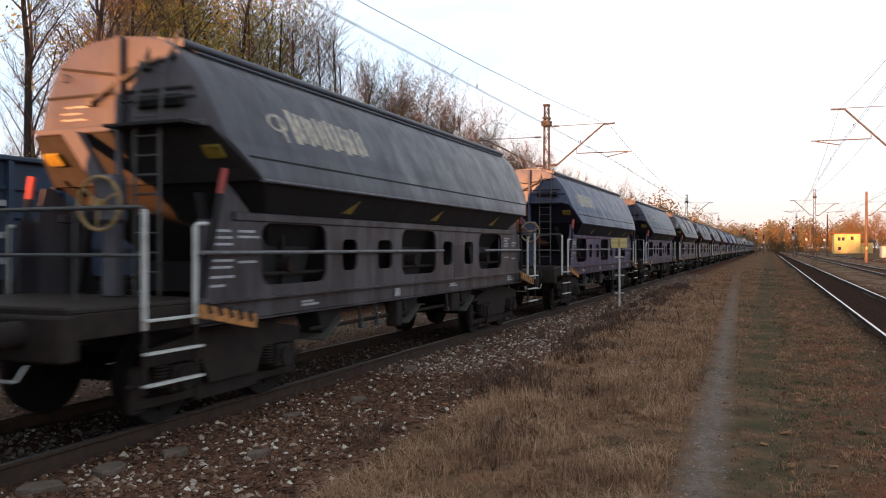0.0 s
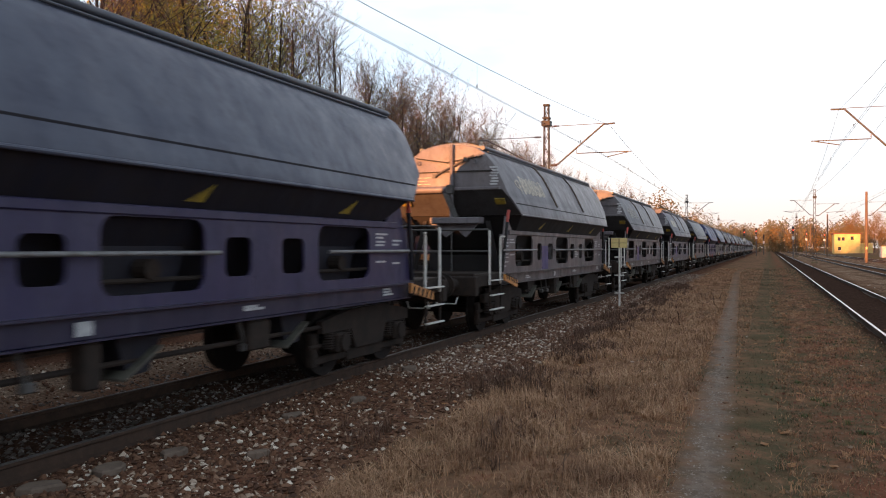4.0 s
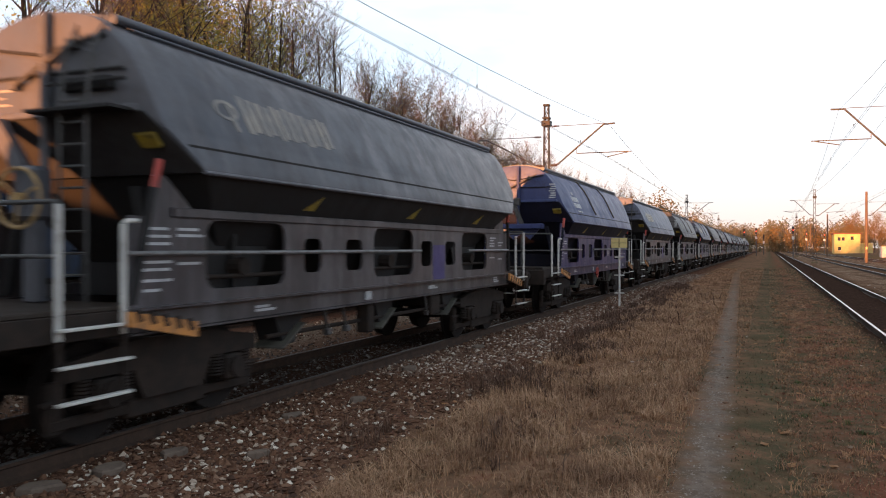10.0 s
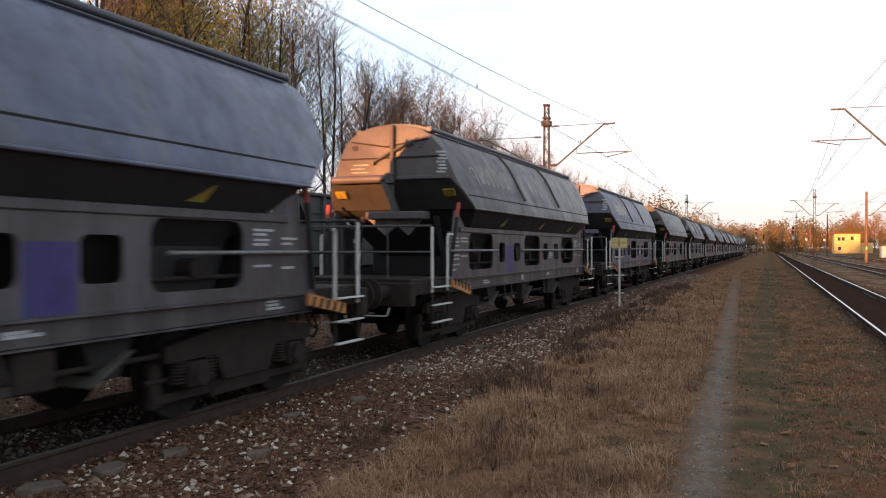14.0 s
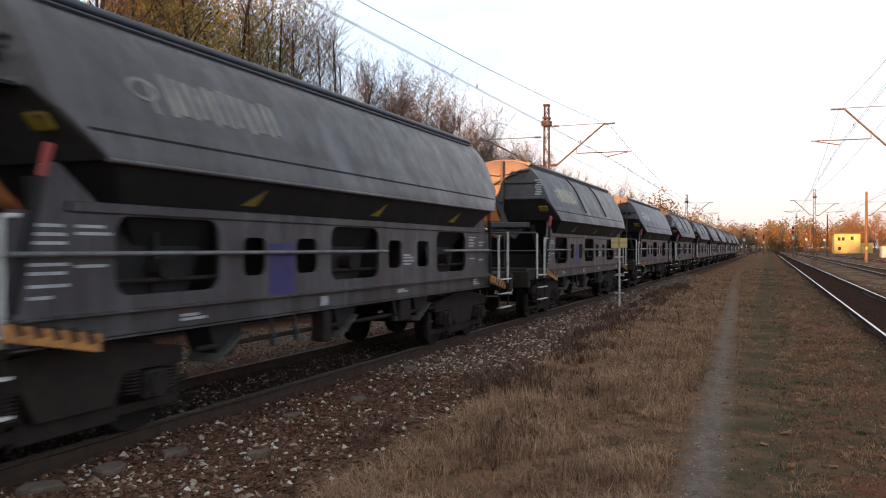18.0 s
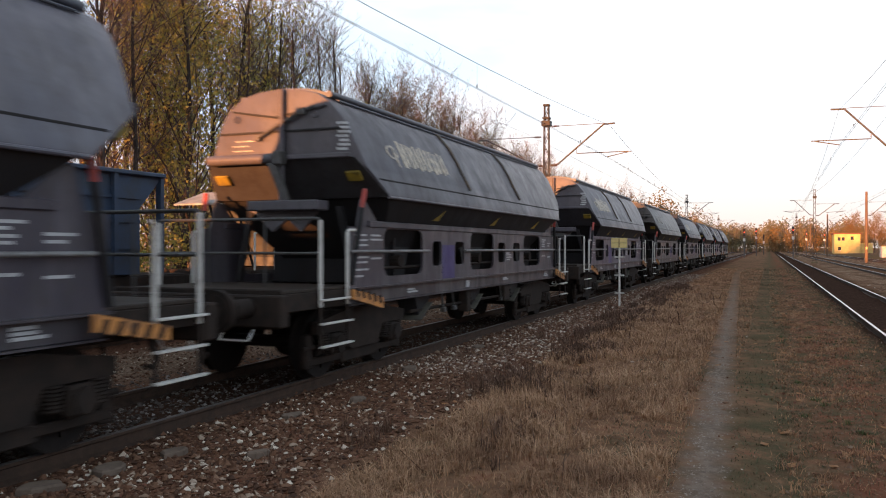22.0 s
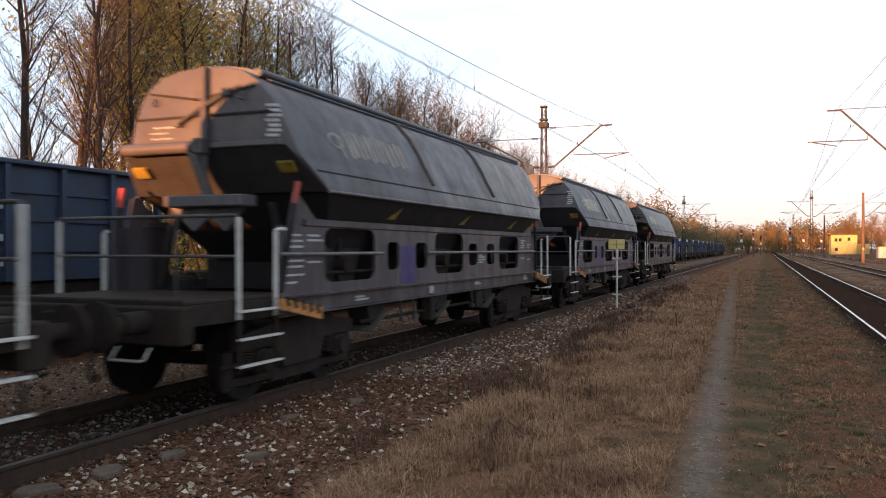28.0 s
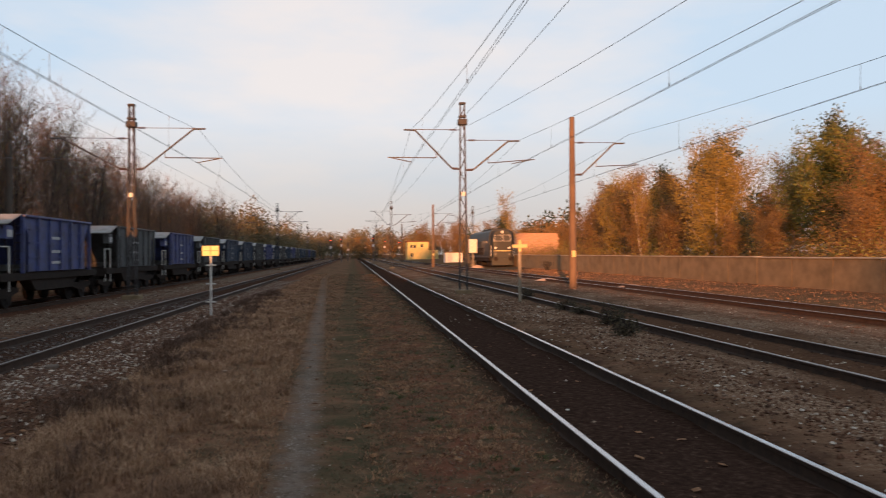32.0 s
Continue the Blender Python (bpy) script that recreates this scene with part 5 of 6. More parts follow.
# ---- signs, wall, buildings, locomotive, signals ----
def build_yellow_sign():
    x, y = -4.35, 25.6
    sign = thing("line_sign", "yellow plate on a white post with cross rungs in the ballast", "sign", pose(x, y, ground_z(x, y)))
    part("post", Shape().rod((0, 0, -0.2), (0, 0, 1.9), 0.032, 10), SIGN_WHITE, sign, smooth=True)
    for z in (0.42, 0.98, 1.55):
        part("rung", Shape().box(-0.15, 0.15, -0.025, 0.025, z - 0.022, z + 0.022, 0.006), SIGN_WHITE, sign)
    plate = part("plate", Shape().box(-0.25, 0.25, -0.05, -0.035, 1.84, 2.15, 0.006), SIGN_YELLOW, sign, "yellow enamel plate")
    part("plate_mark", Shape().box(-0.22, 0.22, -0.054, -0.05, 1.985, 2.005).box(-0.02, 0.02, -0.054, -0.05, 1.86, 2.13), SIGN_DARK, plate)


GREY_POST = worn("weathered_grey_post", (0.30, 0.26, 0.20), (0.18, 0.15, 0.11), 0.85, 0.0, 6.0)


def build_cross_sign():
    x, y = 6.06, 29.1
    sign = thing("cross_sign", "yellow cross on a weathered post beside the yard track", "sign", pose(x, y, ground_z(x, y)))
    part("post", Shape().box(-0.05, 0.05, -0.04, 0.04, -0.2, 2.2, 0.012), GREY_POST, sign)
    part("cross_arm", Shape().box(-0.28, 0.28, -0.075, -0.052, 1.98, 2.1, 0.008), SIGN_YELLOW, sign, "yellow cross arm")
    part("cross_upright", Shape().box(-0.055, 0.055, -0.08, -0.056, 1.84, 2.27, 0.008), SIGN_YELLOW, sign, "yellow upright bar")


def build_wall():
    wall = thing("concrete_wall", "long low weathered concrete wall beyond the yard", "wall", kind="structure")
    rnd = random.Random(3)
    y = 6.0
    while y < 132:
        z0, z1 = 0.0, 1.40 + 0.002 * y + rnd.uniform(-0.012, 0.012)
        part("panel", Shape().box(18.8, 19.0, y, y + 2.97, z0, z1, 0.012), CONCRETE, wall)
        part("coping", Shape().box(18.74, 19.06, y, y + 2.98, z1 + 0.002, z1 + 0.07, 0.015), COPING, wall)
        y += 3.0


YELLOW_WALL = worn("yellow_rendered_wall", (0.56, 0.48, 0.20), (0.42, 0.34, 0.15), 0.9, 0.0, 0.8)
ROOF_RED = worn("dull_red_roof", (0.20, 0.085, 0.06), (0.12, 0.06, 0.05), 0.85, 0.0, 1.2)
DARK_GLASS = worn("dark_window_glass", (0.03, 0.035, 0.045), (0.05, 0.05, 0.055), 0.12, 0.0, 2.0)


def build_signal_box():
    x, y = 19.8, 250.0
    house = thing("signal_box", "yellow two-storey signal box with red roof", "building", pose(x, y, -0.2))
    part("wall", Shape().box(-3.2, 3.2, -4, 4, 0, 5.7), YELLOW_WALL, house)
    part("roof", Shape().box(-3.6, 3.6, -4.4, 4.4, 5.7, 5.95), ROOF_RED, house)
    part("annex", Shape().box(3.2, 6.4, -2, 3, 0, 3.2), YELLOW_WALL, house)
    for dx, z in ((-2.0, 3.9), (-1.0, 3.9), (-1.9, 1.3), (1.2, 4.1)):
        w = part("window", Shape().box(dx - 0.36, dx + 0.36, -4.04, -3.98, z, z + 0.95), DARK_GLASS, house)
        part("window_frame", Shape().prism([(dx - 0.43, z - 0.07), (dx + 0.43, z - 0.07), (dx + 0.43, z), (dx - 0.43, z)], "y", -4.08, -3.99), SIGN_WHITE, w)


def build_brick_store():
    house = thing("brick_store", "low flat-roofed brick store lit by evening sun", "building", pose(29.9, 133.0, 0.0))
    part("wall", Shape().box(-3.6, 3.2, -4, 5, 0, 4.9), BRICK, house)
    part("roof", Shape().box(-3.7, 3.3, -4.1, 5.1, 4.9, 5.05), BRICK, house)
    me = Shape().box(-0.9, 0.9, -0.03, 0, 0, 0.42).mesh("brick_course", BRICK)
    for k in range(11):
        for j in range(4):
            o = new("brick_course", me)
            o.parent = house
            o.matrix_basis = pose(-2.6 + j * 1.72 + 0.2 * (k % 2) - 0.1, -4.0, 0.05 + k * 0.43)
    shed = thing("white_hut", "small pale hut beside the yard", "building", pose(18.6, 150.0, 0.0))
    part("wall", Shape().box(-1.6, 1.6, -1.4, 1.4, 0, 2.0), SIGN_WHITE, shed)
    part("roof", Shape().box(-1.8, 1.8, -1.6, 1.6, 2.0, 2.15), CONCRETE, shed)
    box = thing("relay_cabinet", "white relay cabinet on a post", "cabinet", pose(14.9, 100.0, 0.0))
    part("body", Shape().box(-0.5, 0.5, -0.3, 0.3, 1.9, 3.6, 0.03), SIGN_WHITE, box)
    part("post", Shape().box(-0.1, 0.1, -0.1, 0.1, 0, 1.9), GALV, box)


WINDSCREEN = worn("dark_windscreen_glass", (0.03, 0.031, 0.033), (0.02, 0.02, 0.021), 0.35, 0.0, 1.2)


def build_locomotive():
    LOCO = worn("black_green_locomotive_paint", (0.008, 0.011, 0.010), (0.014, 0.013, 0.012), 0.55, 0.0, 1.6)
    loco = thing("diesel_locomotive", "dark green-black diesel locomotive standing in the yard", "locomotive", pose(17.25, 92.0, 0.15))
    half = [(1.45, 1.15), (1.48, 2.6), (1.46, 3.65), (1.32, 4.15), (0.85, 4.42), (0.0, 4.5)]
    poly = half + [(-x, z) for x, z in half[::-1][1:]]
    part("body", Shape().prism(poly, "y", 0.9, 17.0), LOCO, loco, smooth=True)
    nose = [(x * 0.94, 1.15 + (z - 1.15) * 0.97) for x, z in half]
    ring_b = nose + [(-x, z) for x, z in nose[::-1][1:]]
    ring_a = [(x * 0.80, 1.15 + (z - 1.15) * 0.98) for x, z in ring_b]
    k = len(ring_a)
    part("nose", Shape().add([(x, 0.5, z) for x, z in ring_a] + [(x, 0.9, z) for x, z in ring_b], [(i, (i + 1) % k, k + (i + 1) % k, k + i) for i in range(k)] + [tuple(range(k))]), LOCO, loco, smooth=True)
    for s in (-1, 1):
        part("windscreen", Shape().prism([(s * 0.12, 3.10), (s * 0.98, 3.10), (s * 0.90, 3.72), (s * 0.12, 3.76)], "y", 0.46, 0.56), WINDSCREEN, loco, "dark glossy windscreen")
        part("screen_frame", Shape().pipe([(s * 0.10, 0.46, 3.07), (s * 1.0, 0.46, 3.07), (s * 0.92, 0.46, 3.75), (s * 0.10, 0.46, 3.79), (s * 0.10, 0.46, 3.07)], 0.022, 6), SIGN_WHITE, loco, "thin pale window frame")
        part("headlight", Shape().rod((s * 0.8, 0.56, 2.3), (s * 0.8, 0.46, 2.3), 0.14, 14), SIGN_WHITE, loco)
        part("buffer", Shape().rod((s * 0.875, 0.4, 1.05), (s * 0.875, 0.0, 1.05), 0.1, 10).rod((s * 0.875, 0.0, 1.05), (s * 0.875, -0.05, 1.05), 0.25, 16), UNDER, loco)
        part("handrail", Shape().rod((s * 1.3, 0.5, 1.3), (s * 1.3, 0.5, 2.6), 0.025, 6), SIGN_WHITE, loco)
        for k in range(7):
            part("side_window", Shape().box(*sorted((s * 1.40, s * 1.475)), 2.4 + 2.0 * k, 3.1 + 2.0 * k, 2.5, 3.1), DARK_GLASS, loco)
        part("side_skirt", Shape().box(*sorted((s * 1.25, s * 1.4)), 1.2, 16.6, 0.75, 1.15), UNDER, loco)
        for k in range(10):
            part("louvre", Shape().box(*sorted((s * 1.46, s * 1.50)), 5.2 + 1.05 * k, 5.9 + 1.05 * k, 1.5, 2.35), UNDER, loco)
        part("side_rail", Shape().rod((s * 1.50, 1.4, 1.28), (s * 1.50, 16.6, 1.28), 0.025, 6), GALV, loco)
        part("tail_lamp", Shape().rod((s * 0.8, 0.56, 1.55), (s * 0.8, 0.45, 1.55), 0.09, 12), GALV, loco)
    part("roof_lamp", Shape().rod((0, 0.62, 4.12), (0, 0.42, 4.12), 0.17, 16), SIGN_WHITE, loco)
    part("front_stripe", Shape().box(-1.0, 1.0, 0.47, 0.52, 1.9, 1.98), SIGN_YELLOW, loco, "yellow front stripe")
    part("snow_plough", Shape().box(-1.3, 1.3, 0.3, 0.6, 0.25, 1.15, 0.03), LOCO, loco)
    # added strip, tilted to turn the low sun's glint towards the camera
    part("corner_panel", Shape().prism([(-1.08, 0.53), (-0.72, 0.462), (-0.72, 0.50), (-1.08, 0.56)], "z", 1.3, 2.9), LOCO, loco)
    part("roof_fan", Shape().box(-0.9, 0.9, 3.0, 9.0, 4.4, 4.62, 0.05), LOCO, loco)
    for y in (2.5, 4.3, 6.1, 11.6, 13.4, 15.2):
        part("wheelset", Shape().rod((-0.8, y, 0.5), (0.8, y, 0.5), 0.5, 18), WHEEL_STEEL, loco)


RED_LAMP = Mat("red_signal_lamp", 0.4)
RED_LAMP.color((0.6, 0.02, 0.01))
RED_LAMP.b.inputs["Emission Color"].default_value = (1.0, 0.08, 0.04, 1)
RED_LAMP.b.inputs["Emission Strength"].default_value = 3.0


def build_signals():
    for x, y, h, red in ((-4.4, 165, 5.6, True), (-2.6, 190, 6.2, True), (-1.3, 230, 5.4, False), (4.05, 160, 5.8, True), (8.4, 215, 6.0, True), (13.8, 240, 6.0, True)):
        sig = thing("colour_light_signal", "colour light signal on a slim pole showing red" if red else "colour light signal on a slim pole", "railway signal", pose(x, y, ground_z(x, y, False)), group="distant signals")
        part("pole", Shape().rod((0, 0, 0), (0, 0, h - 1.3), 0.09, 8), GALV, sig)
        head = part("head", Shape().box(-0.2, 0.2, -0.12, 0.12, h - 1.45, h - 0.1, 0.05), MAST_STEEL, sig)
        part("hood", Shape().box(-0.12, 0.12, -0.32, -0.12, h - 0.62, h - 0.57), UNDER, head)
        part("lens", Shape().rod((0, -0.12, h - 0.8), (0, -0.17, h - 0.8), 0.08, 12), RED_LAMP.m if red else UNDER, head)
        part("plate", Shape().box(-0.22, 0.22, -0.1, -0.08, h - 2.5, h - 1.95), SIGN_WHITE, sig)


build_yellow_sign()
build_cross_sign()
build_wall()
build_signal_box()
build_brick_store()
build_locomotive()
build_signals()


# ---- trees ----
def tree_parts(seed, height, spread, density, lean=0.04, first=0.25, thick=1.0):
    """Trunk and limb segments, and twig tips for leaves."""
    rnd = random.Random(seed)
    thick_seg, thin_seg, tips = [], [], []

    def grow(p, d, length, r, level):
        n = 7 if level == 0 else (4 if level == 1 else 3)
        step = length / n
        for i in range(n):
            wob = 0.10 if level == 0 else 0.22
            d = (d + Vector((rnd.uniform(-1, 1), rnd.uniform(-1, 1), rnd.uniform(-0.3, 0.7 if level else 0.3))) * wob).normalized()
            q = p + d * step
            r1 = r * (0.82 if level == 0 else 0.72)
            (thick_seg if level <= 1 else thin_seg).append((p, q, r, r1))
            u = (i + 1) / n
            if level < 3:
                kids = [int(3.2 * density), int(2.6 * density), 2 if density > 1.22 else 1][level]
                if level == 0 and u < first:
                    kids = 1 if rnd.random() < 0.3 else 0
                for _ in range(kids):
                    a = rnd.uniform(0, 2 * math.pi)
                    out = Vector((math.cos(a), math.sin(a), 0))
                    nd = (d * rnd.uniform(0.5, 1.0) + out * rnd.uniform(0.5, 0.9) + Vector((0, 0, 0.25))).normalized()
                    ln = length * rnd.uniform(0.25, 0.42) * (1.15 - 0.55 * u if level == 0 else 1.0) * (spread if level == 0 else 1.0)
                    grow(p.lerp(q, rnd.random()), nd, ln, r1 * (0.42 if level == 0 else 0.5), level + 1)
            else:
                tips.append(q.copy())
            p, r = q, r1
        tips.append(p.copy())
    grow(Vector((0, 0, -0.2)), Vector((rnd.uniform(-lean, lean), rnd.uniform(-lean, lean), 1)).normalized(), height, 0.0115 * height * thick, 0)
    return thick_seg, thin_seg, tips


def leaves_on(points, count, size, seed, jitter=0.25):
    rnd = np.random.default_rng(seed)
    pts = np.array([p[:] for p in points])
    idx = rnd.integers(0, len(pts), count)
    c = pts[idx] + rnd.normal(0, jitter, (count, 3))
    a = rnd.normal(size=(count, 3))
    a /= np.linalg.norm(a, axis=1)[:, None]
    b = np.cross(a, rnd.normal(size=(count, 3)))
    b /= np.linalg.norm(b, axis=1)[:, None]
    s = size * rnd.uniform(0.6, 1.3, (count, 1))
    verts = np.stack([c - a * s, c + b * s * 0.55, c + a * s, c - b * s * 0.55], 1).reshape(-1, 3)
    faces = np.arange(count * 4).reshape(-1, 4)
    return verts, faces


def branch_mesh(name, segs, mat, n):
    sh = Shape()
    rows, faces = [], []
    for p, q, r0, r1 in segs:
        d = (q - p).normalized()
        a = d.orthogonal().normalized()
        b = d.cross(a)
        k = len(rows)
        if n == 3 and r0 < 0.016:
            w = a * max(r0 * 0.75, 0.0066)
            rows += [(p - w)[:], (p + w)[:], (q + w * 0.6)[:], (q - w * 0.6)[:]]
            faces.append((k, k + 1, k + 2, k + 3))
            continue
        for base, r in ((p, r0), (q, r1)):
            for i in range(n):
                t = 2 * math.pi * i / n
                rows.append((base + (a * math.cos(t) + b * math.sin(t)) * max(r, 0.006))[:])
        faces += [(k + i, k + (i + 1) % n, k + n + (i + 1) % n, k + n + i) for i in range(n)]
    me = bpy.data.meshes.new(name)
    me.from_pydata(rows, [], faces)
    me.materials.append(mat)
    if n > 4:
        me.polygons.foreach_set("use_smooth", [True] * len(me.polygons))
    return me


def build_tree(seed, height, spread, density, bark, twig, leaf, leaf_count, leaf_size, label, group, first=0.25, jitter=0.25, thick=1.0):
    tree = thing("tree", label, "tree", group=group)
    a, b, tips = tree_parts(seed, height, spread, density, first=first, thick=thick)
    t = new("trunk", branch_mesh("trunk", a, bark, 6))
    t.parent = tree
    c = new("branchwork", branch_mesh("branchwork", b, twig, 3))
    c.parent = tree
    if leaf_count:
        v, f = leaves_on(tips, leaf_count, leaf_size, seed, jitter)
        me = bpy.data.meshes.new("crown")
        me.from_pydata(v.tolist(), [], f.tolist())
        me.materials.append(leaf)
        o = new("crown", me)
        o.parent = tree
    return tree


def plant(protos, spots, seed):
    """One tree a spot (x, y, size); the first use of each kind takes the built one."""
    rnd = random.Random(seed)
    used = set()
    for x, y, k, size in spots:
        p = protos[k]
        m = pose(x, y, ground_z(x, y, False), 0, 0, rnd.uniform(0, 360))
        if k in used:
            o = copy_thing(p, m)
        else:
            o = p
            o.matrix_basis = m
            used.add(k)
        o.scale = (size * 0.95, size * 0.95, size)


def build_left_trees():
    g = "row of trees behind the siding"
    protos = [
        build_tree(11, 12.0, 1.25, 1.45, BARK, TWIG, LEAF_OLIVE, 420, 0.05, "slender bare tree with a few yellowing leaves", g, 0.36),
        build_tree(12, 12.8, 1.15, 1.45, BARK, TWIG, LEAF_OLIVE, 200, 0.05, "tall bare grey-brown tree with fine twigs", g, 0.38),
        build_tree(13, 11.0, 1.25, 1.45, BARK, RED_TWIG, LEAF_RUST, 700, 0.06, "bare tree with reddish fine twigs", g, 0.2),
        build_tree(14, 11.5, 1.25, 1.3, BARK, TWIG, LEAF_OLIVE, 6500, 0.065, "tree with thinning yellow-green autumn leaves", g, 0.12),
        build_tree(15, 9.5, 1.25, 1.25, BARK, TWIG, LEAF_OLIVE, 9000, 0.065, "leafy tree still green and yellow", g, 0.1),
    ]
    protos.append(build_tree(16, 13.0, 0.7, 1.45, BARK, TWIG, LEAF_OLIVE, 260, 0.05, "tall straight dark-trunked tree with short side branches", g, 0.14, 0.25, 1.25))
    tall = [12.0, 12.8, 11.0, 11.5, 9.5, 13.0]
    rnd = random.Random(21)
    spots = []
    y = -8.0
    while y < 125:
        row = rnd.choice((0, 1, 2))
        x = -17.4 - row * 2.8 - rnd.uniform(0, 2.4)
        az = math.degrees(math.atan2(-x, y))
        k = rnd.choice((0, 1, 1, 0, 5)) if az > 26 else rnd.choice((2, 2, 0, 1))
        if 38 < az < 44 and rnd.random() < 0.45:
            k = rnd.choice((3, 4, 4))
        elif 33 < az < 47 and rnd.random() < 0.25:
            k = 3
        elif az > 45:
            k = rnd.choice((5, 5, 5, 1, 3))
        # the wood gets lower along the line
        rise = float(np.interp(az, [12, 16.2, 19, 22.8, 26.6, 29.6, 34, 50], [0.07, 0.108, 0.142, 0.178, 0.21, 0.262, 0.32, 0.47]))
        top = min(1.75 + rise * math.hypot(x, y), 15.0)
        spots.append((x, y, k, top * rnd.uniform(0.78, 1.0) / tall[k]))
        y += rnd.uniform(1.4, 2.0) if y < 11 else rnd.uniform(0.6, 1.0) if y < 19 else rnd.uniform(0.65, 1.1) if y < 27 else rnd.uniform(0.55, 0.95) if y < 33 else rnd.uniform(0.4, 0.75) if y < 75 else rnd.uniform(0.6, 1.1)
    plant(protos, spots, 5)


def build_right_trees():
    g = "trees behind the concrete wall"
    protos = [
        build_tree(31, 7.6, 1.75, 1.2, BIRCH_BARK, TWIG, LEAF_GOLD, 19000, 0.07, "golden birch with a white trunk", g, 0.12, 0.3),
        build_tree(32, 7.0, 1.8, 1.2, BARK, TWIG, LEAF_RUST, 11000, 0.075, "rust-brown autumn tree with dense crown", g, 0.1, 0.3),
        build_tree(33, 7.6, 1.9, 1.2, BARK, TWIG, LEAF_GREEN, 14000, 0.09, "broad tree with olive-green leaves in clumps", g, 0.2, 0.22),
        build_tree(34, 8.2, 1.0, 1.2, BIRCH_BARK, RED_TWIG, LEAF_GOLD, 1800, 0.08, "half-bare leaning birch with white trunk", g, 0.3),
        build_tree(35, 8.6, 1.3, 1.1, BARK, TWIG, LEAF_PINE, 6000, 0.14, "dark pine with an open crown", g, 0.55, 0.35),
    ]
    spots = [
        (24.5, 52.0, 0, 0.95), (23.9, 63.5, 3, 0.85), (25.0, 69.0, 1, 0.95), (28.0, 78.0, 0, 0.92), (30.0, 64.0, 4, 1.0), (29.0, 88.0, 1, 1.0),
        (27.5, 44.5, 2, 0.86), (31.0, 45.5, 2, 0.84), (26.0, 38.0, 1, 0.75), (33.0, 52.0, 4, 0.95), (30.0, 37.0, 2, 0.75), (25.5, 73.0, 0, 0.85), (29.5, 70.0, 1, 0.9), (31.5, 78.0, 0, 0.85), (27.0, 56.5, 1, 0.85), (29.0, 50.0, 0, 0.8), (25.0, 82.0, 1, 0.75), (33.0, 68.0, 0, 0.9), (34.5, 48.0, 1, 0.9), (33.0, 41.0, 1, 0.85), (24.0, 36.0, 1, 0.5),
        (35.0, 60.0, 1, 0.95), (36.0, 75.0, 4, 1.0), (33.0, 84.0, 4, 0.95), (32.0, 98.0, 1, 0.9), (36.0, 105.0, 4, 0.95),
        (40.0, 118.0, 4, 1.0), (38.0, 92.0, 1, 0.95), (42.0, 100.0, 4, 1.0), (44.0, 130.0, 4, 1.0), (36.0, 128.0, 1, 0.8), (24.6, 118.0, 3, 1.15),
        (22.0, 160.0, 1, 0.9), (30.0, 168.0, 1, 0.9), (36.0, 180.0, 4, 1.0), (28.0, 205.0, 1, 1.0), (34.0, 220.0, 3, 1.1), (26.0, 275.0, 1, 1.3), (32.0, 280.0, 1, 1.3),
        (40.0, 48.0, 4, 1.0), (23.8, 57.0, 1, 0.55), (23.5, 64.0, 1, 0.5), (27.0, 49.0, 1, 0.6), (23.6, 43.0, 1, 0.42), (23.2, 47.0, 1, 0.4),
    ]
    plant(protos, [(x - 0.0072 * y, y, k, size) for x, y, k, size in spots], 9)


def far_wood(name, x0, x1, y0, y1, count, height, mat, seed, label, grain=1.0):
    """Distant wood: uneven crowns of small clumps over thin stems."""
    rnd = np.random.default_rng(seed)
    V, F = [], []
    n = 0
    for _ in range(count):
        x, y, h = rnd.uniform(x0, x1), rnd.uniform(y0, y1), height * rnd.uniform(0.65, 1.15)
        w = h * rnd.uniform(0.18, 0.3)
        m = int(420 * grain)
        u = rnd.normal(size=(m, 3))
        u /= np.linalg.norm(u, axis=1)[:, None]
        c = np.array([x, y, h * 0.52]) + u * np.array([w, w, h * 0.48]) * rnd.uniform(0.3, 1.05, (m, 1))
        a = rnd.normal(size=(m, 3))
        a /= np.linalg.norm(a, axis=1)[:, None]
        b = np.cross(a, rnd.normal(size=(m, 3)))
        b /= np.linalg.norm(b, axis=1)[:, None]
        s = 0.030 * h / math.sqrt(grain) * rnd.uniform(0.5, 1.3, (m, 1))
        V.append(np.stack([c - a * s, c + b * s * 0.6, c + a * s, c - b * s * 0.6], 1).reshape(-1, 3))
        F.append(np.arange(m * 4).reshape(-1, 4) + n)
        n += m * 4
        r = 0.012 * h
        V.append(np.array([(x - r, y, 0), (x + r, y, 0), (x + r * 0.4, y, h * 0.8), (x - r * 0.4, y, h * 0.8), (x, y - r, 0), (x, y + r, 0), (x, y + r * 0.4, h * 0.8), (x, y - r * 0.4, h * 0.8)]))
        F.append(np.array([(0, 1, 2, 3), (4, 5, 6, 7)]) + n)
        n += 8
    bulk(name, np.concatenate(V), np.concatenate(F), mat, label, "woodland")


